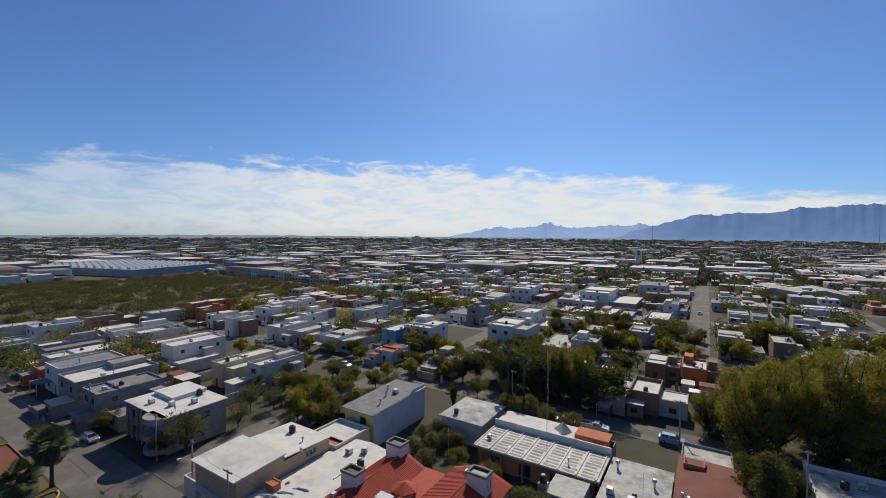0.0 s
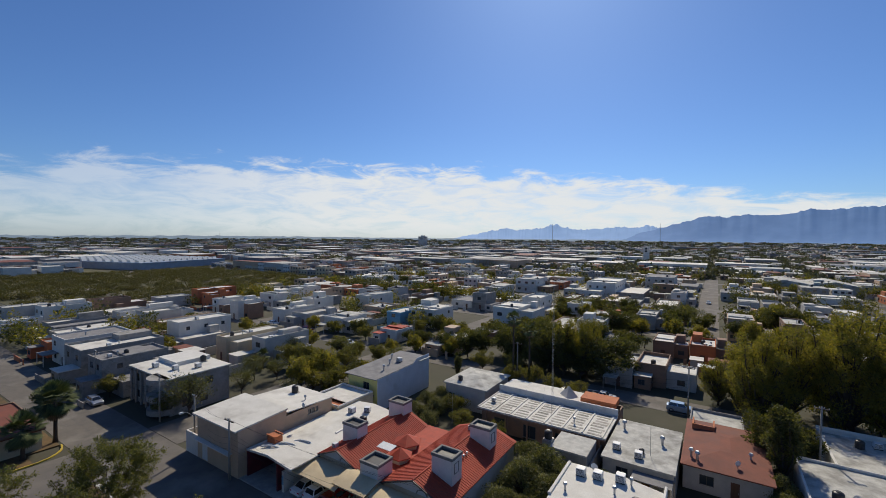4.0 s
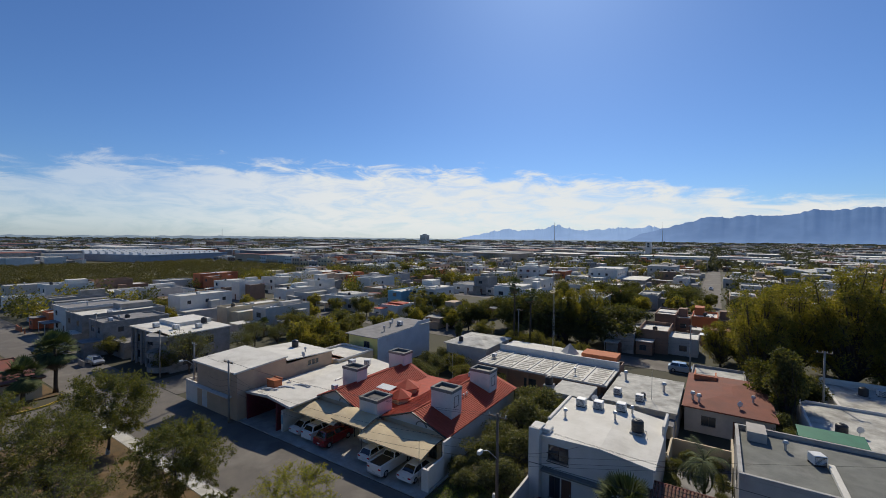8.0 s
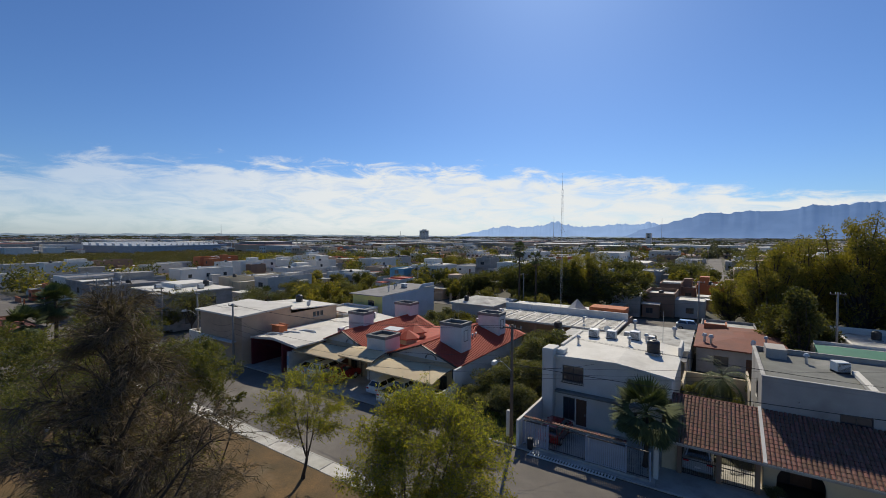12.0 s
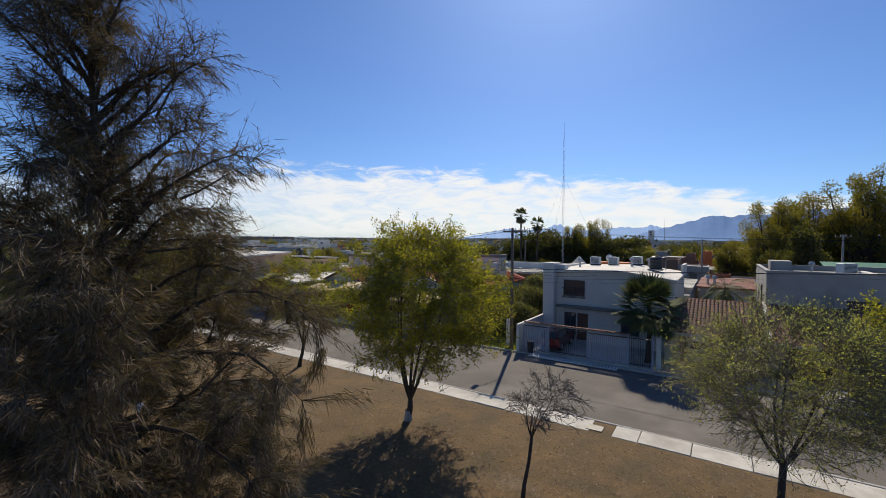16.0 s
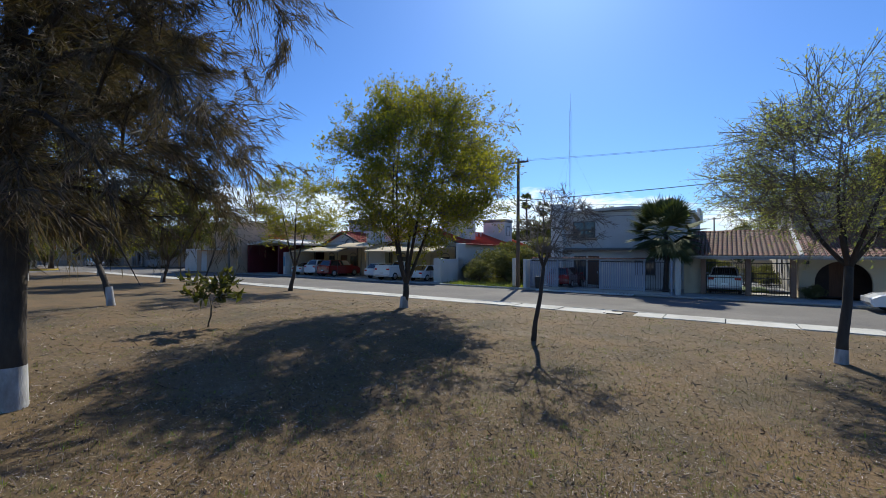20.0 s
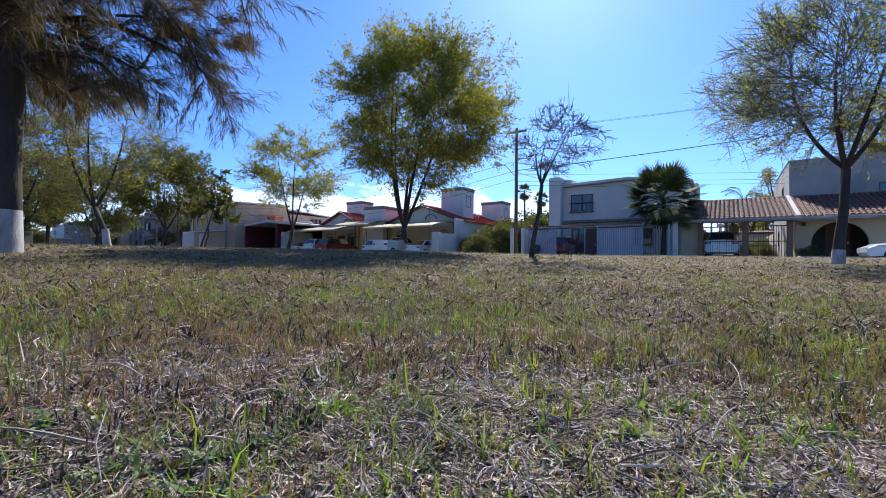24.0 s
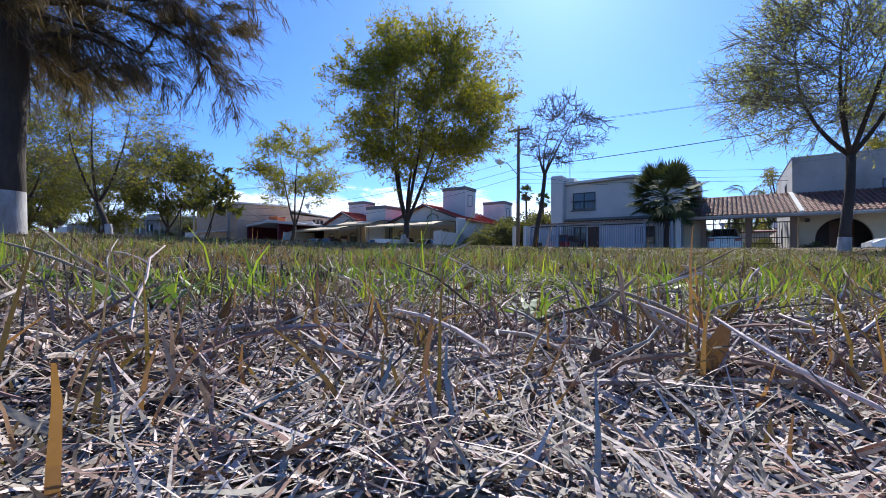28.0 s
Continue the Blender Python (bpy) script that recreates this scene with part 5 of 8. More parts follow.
park_tree(-60.0, -2.0, 123, 8.0, 1.8, 4.2, 2.1, 0.18, LEAF_DULL, 14000, 0.18, "leafy tree at the far side of the lawn", (0, 0), 4, 80, 0.7)
park_tree(-33.0, -3.0, 125, 8.0, 1.8, 4.0, 2.1, 0.18, LEAF_DULL, 14000, 0.17, "olive park tree at the edge of view", (0, 0), 4, 80, 0.7)
park_tree(-14.2, 9.3, 131, 1.8, 0.6, 0.85, 0.7, 0.022, LEAF_DARK, 230, 0.26, "dark-leaved sapling on the lawn", (0.1, 0), 2, 12, 0.0, "park_sapling")
park_tree(4.9, 12.5, 141, 2.4, 0.4, 1.2, 0.5, 0.025, LEAF, 2200, 0.13, "bushy light green sapling", (0, 0), 3, 26, 0.0, "park_sapling")


def casuarina(u, v, height):
    """Limbs climb steeply from the trunk and two side leaders; sprays of hanging needles thicken towards their ends."""
    r = np.random.default_rng(5)
    t = thing("casuarina", u, v, lawn_z(u, v) - 0.02, -TURN, label="tall dark feathery casuarina with a limewashed foot", category="tree", group="park trees")
    part("trunk", Geo().tube([(0, 0, -0.1), (0.02, 0, 1.2), (0.05, 0.02, 5), (-0.15, 0, 9), (-0.35, 0, 12), (-0.3, 0, height)], [0.25, 0.19, 0.15, 0.1, 0.05, 0.012], 12), BARK, t, smooth=True)
    part("limewash", Geo().tube([(0, 0, 0), (0.008, 0, 0.35), (0.012, 0, 0.68)], [0.253, 0.233, 0.218], 12, False), LIMEWASH, t, "white limewashed foot of the trunk", True)
    segs, pts, ways = [], [], []

    def stem(z):
        return np.array((np.interp(z, (0, 5, 9, 12, height), (0, 0.05, -0.15, -0.35, -0.3)), 0.0, z))

    def spray(p, d, reach, thick, steps, lift):
        """A limb with its side shoots."""
        for j in range(steps):
            d = unit(d + 0.1 * r.standard_normal(3) + (0, 0, lift - 0.05 * j))
            q = p + d * reach / steps
            segs.append((p, q, thick * (1 - j / steps) + 0.006, thick * (1 - (j + 1) / steps) + 0.005))
            if j >= (0 if reach > 2 else 1) and q[2] > 2.85:
                for _ in range(5):
                    way = unit(d * 0.75 + 0.75 * unit(np.cross(d, r.standard_normal(3))) + (0, 0, 0.1))
                    size = (0.4 + 0.6 * r.random()) * min(1.0, 0.5 + 0.14 * reach)
                    e = q + way * size
                    segs.append((q, e, 0.009, 0.003))
                    for k in np.linspace(0.1, 1.1, 11):
                        if q[2] > 2.3:
                            pts.append(q + (e - q) * k)
                            ways.append(way * 0.75 + (0, 0, -0.3))
            p = q
        return p

    for i in range(116):
        f = (i + r.random()) / 116
        z = 2.9 + (height - 3.6) * f ** 1.15
        wide = np.interp(z, (2.4, 3.6, 5.5, 7.5, 9.5, 12, 14, height), (1.9, 3.4, 4.0, 3.7, 2.9, 1.7, 0.9, 0.35))
        reach = wide * (0.35 + 0.8 * r.random() ** 0.8)
        a = i * 2.39996 + 0.6 * r.standard_normal()
        climb = np.interp(z, (2.5, 5, 8, 12), (0.25, 0.5, 0.9, 1.3))
        d = unit(np.array((math.cos(a), math.sin(a), climb)))
        p = stem(z)
        tip = spray(p, d, reach * 1.1, 0.03 + 0.009 * reach, 8, 0.06 if z > 5 else -0.02)
        if reach > 2.2:  # a fork halfway along
            m = p + (tip - p) * 0.5
            spray(m, unit(d + 0.6 * r.standard_normal(3) + (0, 0, 0.25)), reach * 0.55, 0.02, 5, 0.04)
    for z, a, size in ((6.0, 0.15, 5.4), (7.6, 2.9, 4.4), (5.4, -1.2, 4.2), (8.6, 1.3, 3.6)):  # strong limbs that nearly reach the crown's top
        spray(stem(z), unit(np.array((math.cos(a), math.sin(a), 1.25))), size, 0.06, 11, 0.07)
    part("branching", bars(segs), BARK, t)
    pts, ways = np.array(pts), np.array(ways)
    pick = r.integers(0, len(pts), 430000)
    pick = pick[r.random(len(pick)) > np.interp(pts[pick, 2], (3, 4.5, 6.5, 8.5, 11, height), (0.5, 0.1, 0.12, 0.56, 0.78, 0.84))]
    part("crown", leaf_cards(pts[pick] + 0.05 * r.standard_normal((len(pick), 3)), ways[pick], 0.24, 0.014, r, 0.2, True, 0.35), NEEDLE, t)
    return t


casuarina(-10.45, 4.35, 15.7)


# trees of the gardens and streets: a few grown once, then copied at other sizes
def garden_tree(name, u, v, seed, height, radius, leaf_mat, leaves, leaf_len, label, clumps=16, low=0.3, squash=0.75, trunk=True, ragged=0.5, group="garden trees", clump=1.0):
    r = np.random.default_rng(seed)
    t = thing(name, u, v, -0.15, -TURN, label=label, category="tree" if trunk else "bush", group=group)
    segs, pts, ways = [], [], []
    centre = np.array((0, 0, height * (low + 1) / 2))
    for i in range(clumps):
        d = unit(r.standard_normal(3))
        c = centre + d * np.array((radius, radius, height * (1 - low) / 2)) * (0.35 + ragged * r.random())
        size = radius * clump * (0.28 + 0.24 * r.random())
        root = np.array((0, 0, height * low * (0.5 + 0.5 * r.random())))
        mid = root * 0.4 + c * 0.6 + r.standard_normal(3) * radius * 0.08
        w = 0.012 * height
        segs += [(root, mid, w, w * 0.6), (mid, c, w * 0.6, w * 0.25)]
        n = leaves // clumps
        ball = unit(r.standard_normal((n, 3))) * (r.random((n, 1)) ** 0.45) * size * (1, 1, squash)
        pts.append(c + ball)
        ways.append(unit(ball + (0, 0, 0.1)))
        for _ in range(3):
            e = c + unit(r.standard_normal(3)) * size
            segs.append((c, e, w * 0.25, w * 0.08))
    if trunk:
        part("trunk", Geo().tube([(0, 0, -0.1), (0.04 * height * 0.3, 0, height * low * 0.5), (0, 0, height * low)], [0.024 * height, 0.018 * height, 0.015 * height], 8), BARK, t, smooth=True)
    part("branching", bars(segs), BARK, t)
    part("crown", leaf_cards(np.concatenate(pts), np.concatenate(ways), leaf_len, leaf_len * 0.7, r, 0.0, True), leaf_mat, t)
    return t


PROTO = {
    "gold": garden_tree("garden_tree", 7.1, 89.2, 1, 16.0, 5.2, LEAF_GOLD, 26000, 0.24, "large olive-gold street tree with an uneven crown", 85, 0.1, 1.3, True, 0.7, "garden trees", 0.55),
    "dark": garden_tree("garden_tree", -35.1, 106.2, 2, 9.0, 4.2, LEAF_DARK, 6500, 0.36, "dense dark green garden tree", 22, 0.2),
    "light": garden_tree("garden_tree", -74.0, 60.4, 3, 6.0, 3.0, LEAF_YARD, 5200, 0.22, "rounded olive garden tree", 30, 0.25, 0.9, True, 0.65, "garden trees", 0.75),
    "grey": garden_tree("garden_tree", -82.8, 54.1, 4, 6.0, 3.2, LEAF_BUSH, 2600, 0.2, "thin grey-green half-bare tree", 18, 0.25),
    "far_dark": garden_tree("garden_tree", -28.0, 95.5, 21, 7.0, 3.4, LEAF_DARK, 3400, 0.38, "dark green tree along the back street", 30, 0.2, 0.9, True, 0.65, "garden trees", 0.75),
    "far_gold": garden_tree("garden_tree", -26.0, 101.0, 22, 6.5, 3.2, LEAF_GOLD, 3200, 0.36, "olive tree between the houses", 30, 0.22, 0.9, True, 0.65, "garden trees", 0.75),
    "far_light": garden_tree("garden_tree", 6.5, 101.0, 23, 5.0, 2.7, LEAF_YARD, 2600, 0.32, "yellow-green tree between the houses", 26, 0.22, 0.9, True, 0.65, "garden trees", 0.75),
    "bush": garden_tree("garden_bush", -17.0, 44.0, 5, 2.6, 1.7, LEAF_BUSH, 4200, 0.13, "wild grey-green bush on the vacant lot", 14, 0.12, 0.8, False, 0.5, "bushes"),
    "cone": garden_tree("garden_tree", 8.3, 67.5, 6, 12.3, 2.4, LEAF_DARK, 6000, 0.32, "dark conical evergreen tree", 30, 0.1, 1.2, True, 0.35),
    "cypress": garden_tree("cypress", -44.5, 76.0, 7, 8.5, 0.9, LEAF_DARK, 2200, 0.24, "narrow dark green cypress", 22, 0.05, 1.6, True, 0.5)}


def tree(kind, u, v, height, wide=1.0, label=""):
    base = PROTO[kind]
    top_of = {"gold": 16.0, "dark": 9.0, "light": 6.0, "grey": 6.0, "bush": 2.6, "far_dark": 7.0, "far_gold": 6.5, "far_light": 5.0, "cone": 12.3, "cypress": 8.5}[kind]
    o = copy_thing(base, place(u, v, -0.15, float(rng.random() * 360)))
    s = height / top_of
    o.scale = (s * wide, s * wide, s)
    if label:
        o["label"] = label
    return o


for u, v, height, wide in ((12, 94, 17, 1), (19.2, 92, 20.5, 0.9), (25, 89, 18.5, 1), (33, 92, 17, 1), (1.5, 95, 9, 1.1), (28, 104, 18, 1), (17, 101, 14, 1.1)):
    tree("gold", u, v, height, wide)
for u, v, height in ((7.4, 73.5, 8), (10.5, 76, 6), (9.6, 84.5, 5)):
    tree("cone" if height > 8 else "dark", u, v, height)
for u, v, height in ((-40.5, 96.5, 9), (-31, 100, 10), (-46, 104, 9), (-24.4, 139, 10), (-27, 110, 8), (-22, 104, 7), (-50, 98, 8), (-19, 98, 6), (-133, 268, 8), (-162, 206, 8), (-170, 201, 8), (-37, 112, 9), (18, 178, 9), (24, 180, 9), (40, 128, 9), (46, 132, 8), (-88, 2, 10), (-100, 24.5, 4), (-80, 4, 9), (-104, 8, 10), (-110, 16, 9), (-94, -6, 10), (-122, 14, 10), (-117, 4, 11)):
    tree("dark", u, v, height)
for u, v, height in ((-72, 70.5, 5.5), (-79, 65, 5), (-62, 70, 4.5), (-59.5, 63, 4), (-60, 76, 5), (-45, 88, 5), (-38, 90, 5), (-31, 84, 5), (-26, 81.5, 4.5), (-21, 81, 4.5), (-35.5, 83, 4.5), (-27, 57.5, 3.6), (-33, 58.5, 4), (-37, 63, 4), (-30, 55.8, 3.2), (-84, 64, 6), (-78, 34.5, 4.5), (-97, 33, 4.5)):
    tree("light", u, v, height)
for u, v, height in ((-77.5, 48, 5.5), (-75.2, 37, 7.6), (-79, 57, 5), (-13, 174, 9), (-5, 170, 8), (-43.6, 164, 9), (-8, 182, 7), (-90, 70, 6), (-68, 52, 4)):
    tree("grey", u, v, height)
for u, v, height in ((-16.8, 35.6, 2.2), (-18.9, 34.6, 1.5), (-15.6, 36.5, 2.3), (-18.4, 38.6, 2.8), (-16.2, 40.5, 3.1), (-19.2, 42.8, 2.6), (-15.2, 46.5, 3.3), (-18.6, 48.0, 3.5), (-16.4, 51.5, 3.8), (-19.0, 52.5, 3.4), (-20.3, 36.2, 1.6), (-14.7, 42.6, 2.8),
                     (-42.5, 58.5, 2.2), (-40, 61, 2.6), (-43.5, 63, 2.4), (-38.5, 56.5, 2.2), (-42, 66, 2.6), (-11.0, 50.0, 2.2), (-8.4, 51.5, 2.6), (-10.0, 53.6, 3.0), (-5.5, 50.6, 1.8), (8.0, 53.0, 2.4), (8.3, 57.0, 3.0), (-2.6, 45.6, 1.6), (1.6, 45.0, 1.3), (-2.4, 40.0, 1.3), (2.9, 33.9, 0.9), (7.2, 33.9, 0.9)):
    tree("bush", u, v, height * 1.3 if u < -13 else height, 1.15)
for u, v, height in ((-70.5, 110, 8), (20, 190, 12), (31, 165, 10), (22, 205, 8), (-95, 128, 6)):
    tree("cypress", u, v, height)


for u, v, height in ((-24, 94.5, 6), (4.6, 95, 6), (-33, 93.5, 7), (-48, 157, 8), (-40, 169.5, 8), (-33, 157, 5), (-22.8, 158, 6), (-10.5, 165, 8), (-3, 160, 7), (-26, 171, 7),  (-18, 122, 7), (6, 108, 7), (2.5, 100, 6), (-28, 126, 8), (-44, 120, 8), (-50, 126, 7), (-68, 95, 6), (-60, 96, 6), (-93, 96, 6), (-74, 113, 7)):
    tree("far_dark", u, v, height)
for u, v, height in ((-66, 90, 5), (-57, 93.5, 5), (-71, 86, 4), (-94, 78, 5), (-110, 93, 5), (-118, 52, 5), (-124, 78, 5), (-40, 114, 6), (10, 122, 7), (14, 132, 7), (22, 120, 8), (10, 152, 7), (24, 142, 8), (34, 140, 8), (-3, 143, 6), (-10, 150, 6), (-20, 150, 5)):
    tree("far_gold", u, v, height)
for u, v, height in ((-64, 58, 4), (-66, 64, 4), (-69, 79, 5), (-76, 78, 5), (-84, 79, 5), (-88, 94, 5), (-100, 93, 5), (-80, 110, 5), (-66, 114, 5), (-58, 119, 6), (-46, 134, 6), (-35, 140, 6), (-22, 132, 5), (-116, 78, 5), (-140, 60, 5), (-150, 74, 5)):
    tree("far_light", u, v, height)


for kind, u, v, height, wide in (("dark", -18, 96.5, 10.3, 1.25), ("gold", -23.5, 97, 13.5, 0.8), ("gold", -28.5, 98.5, 12.5, 0.85), ("dark", -31.5, 96, 11, 1), ("dark", -36.5, 97, 12, 1), ("dark", -41, 99.5, 10, 1)):
    tree(kind, u, v, height, wide)
for u, v, height in ((-2.4, 41.5, 1.8), (-2.6, 43.0, 2.2), (-2.2, 45.0, 1.6), (-2.5, 47.0, 2.4), (1.6, 47.6, 1.8), (-1.2, 50.6, 2.0), (0.8, 51.4, 1.6), (3.6, 52.0, 2.2), (6.0, 55.0, 3.2), (7.6, 60.0, 3.0), (7.8, 63.0, 3.6)):  # courtyard plants
    tree("bush", u, v, height, 1.0, "leafy green shrub in the courtyard")
more = np.random.default_rng(44)
for _ in range(36):  # the belt of trees along the side street and behind the yards
    u, v = more.uniform(-84, -57), more.uniform(49, 112)
    if -57.5 < u and 56 < v < 73 or 84 < v < 94:
        continue
    kind = ("far_dark", "far_gold", "far_light", "light", "grey")[more.integers(0, 5)]
    tree(kind, u, v, float(more.uniform(3.5, 6.5)), 1.0)
for _ in range(46):  # along the back streets
    u, v = more.uniform(-60, 50), float(more.choice((95, 115, 120, 148, 159, 178, 184))) + more.uniform(-2, 2)
    if -20 < u < 6 and v < 130:
        continue
    tree(("far_dark", "far_gold", "far_dark")[more.integers(0, 3)], u, v, float(more.uniform(4.5, 8.5)))


# ---- palms ----
def palm(name, u, v, trunk_h, trunk_r, fronds, length, fan, seed, label, skirt=0.0):
    r = np.random.default_rng(seed)
    t = thing(name, u, v, -0.1, -TURN, label=label, category="palm", group="palms")
    prof = [(0, 1.35), (0.15, 1.0), (0.6, 0.85), (1.0, 0.8)]
    part("trunk", Geo().tube([(0.1 * math.sin(3 * s), 0, s * trunk_h) for s, _ in prof], [trunk_r * k for _, k in prof], 10), BARK, t, smooth=True)
    top_p = np.array((0.1 * math.sin(3), 0, trunk_h))

    def frond(e, dry):
        g = Geo()
        a = r.random() * 6.283
        out = np.array((math.cos(a), math.sin(a), 0))
        side = np.array((-math.sin(a), math.cos(a), 0))
        if fan:
            stem = top_p + (out * math.cos(e) + (0, 0, math.sin(e))) * length * 0.5
            g.tube([tuple(top_p), tuple(stem)], 0.02, 3)
            d = unit(out * math.cos(e) + np.array((0, 0, math.sin(e))))
            up = np.cross(side, d)
            for k in np.linspace(-1.35, 1.35, 17):
                w = unit(d * math.cos(k) + side * math.sin(k))
                tip = stem + w * length * 0.55 * (1 - 0.12 * abs(k)) + np.array((0, 0, -0.18 * length * abs(k) * 0.4 - 0.05))
                m = stem + (tip - stem) * 0.5 + up * 0.02
                q = np.cross(w, up) * length * 0.035
                g.add([tuple(stem), tuple(m + q), tuple(tip), tuple(m - q)], [(0, 1, 2), (0, 2, 3)])
        else:
            p, el = top_p.copy(), e
            n = 11
            for j in range(n):
                d = out * math.cos(el) + np.array((0, 0, math.sin(el)))
                q = p + d * length / n
                g.tube([tuple(p), tuple(q)], 0.02 * (1 - j / n) + 0.004, 3)
                for s in (-1, 1):
                    for f in (0.2, 0.7):
                        b = p + (q - p) * f
                        tip = b + (side * s * 0.8 + d * 0.5 + (0, 0, -0.3)) * length * 0.24 * math.sin(math.pi * (j + 1.2) / (n + 1.5))
                        w = unit(np.cross(tip - b, (0, 0, 1))) * 0.045
                        g.add([tuple(b - w), tuple(b + w), tuple(tip)], [(0, 1, 2)])
                p, el = q, el - 1.7 / n
        part("frond", g, PALM_DRY if dry else PALM_LEAF, t)

    for i in range(fronds):
        frond(radians(84 - 142 * ((i + 0.5) / fronds) ** 0.85), False)
    for i in range(int(skirt)):
        frond(radians(-55 - 25 * r.random()), True)
    return t


palm("fan_palm", -4.5, 33.6, 4.0, 0.17, 60, 2.6, True, 1, "bushy fan palm beside the forecourt fence", 0)
palm("garden_palm", 0.1, 43.2, 4.5, 0.14, 26, 2.9, False, 2, "slender feather palm in the courtyard", 0)
palm("fan_palm", -35.8, 84.6, 13.8, 0.22, 26, 1.9, True, 3, "tall fan palm above the back gardens", 8)
palm("fan_palm", -32.0, 84.2, 12.0, 0.22, 24, 1.8, True, 4, "tall fan palm above the back gardens", 8)
palm("fan_palm", -82.0, 21.2, 6.6, 0.28, 64, 3.1, True, 5, "stout fan palm with a dry skirt on the corner verge", 18)
palm("fan_palm", -79.0, 17.0, 4.4, 0.28, 54, 2.8, True, 6, "stout fan palm on the corner verge", 10)
palm("fan_palm", -88.5, 60.0, 3.2, 0.2, 26, 1.9, True, 7, "dark fan palm behind the back wall", 6)
palm("fan_palm", -81.5, 66.0, 3.0, 0.2, 26, 1.9, True, 8, "dark fan palm behind the back wall", 6)
palm("garden_palm", -16.0, 132.0, 3.0, 0.15, 16, 2.4, False, 9, "feather palm in a front garden", 0)
palm("garden_palm", -4.6, 42.0, 2.0, 0.12, 12, 1.4, False, 12, "young feather palm behind the tile roof", 0)
palm("fan_palm", -178, 196, 7, 0.22, 22, 1.9, True, 10, "fan palm between distant roofs", 5)
palm("fan_palm", -150, 178, 8, 0.22, 22, 1.9, True, 11, "fan palm between distant roofs", 5)

# ---- houses of the town beyond ----
HOUSE_WALLS = [WHITE_WALL, WHITE_WALL, PALE_WALL, BLOCK_WALL, CREAM_WALL, BEIGE_WALL, PALE_WALL, BROWN_WALL, ORANGE_WALL, BEIGE_WALL]
HOUSE_ROOFS = [WHITE_ROOF, WHITE_ROOF, WORN_ROOF, WORN_ROOF, WORN_ROOF, GREY_ROOF]
NAMES = {WHITE_WALL: "white", PALE_WALL: "pale grey", CREAM_WALL: "cream", BEIGE_WALL: "beige", BROWN_WALL: "brown", ORANGE_WALL: "orange", YELLOW_WALL: "yellow", BLUE_WALL: "blue", BLOCK_WALL: "bare block"}
ROOF_NAMES = {WHITE_ROOF: "white", WORN_ROOF: "weathered", GREY_ROOF: "grey", BROWN_ROOF: "red-brown", RED_TILE: "red tiled"}
TAKEN = []
random.seed(17)


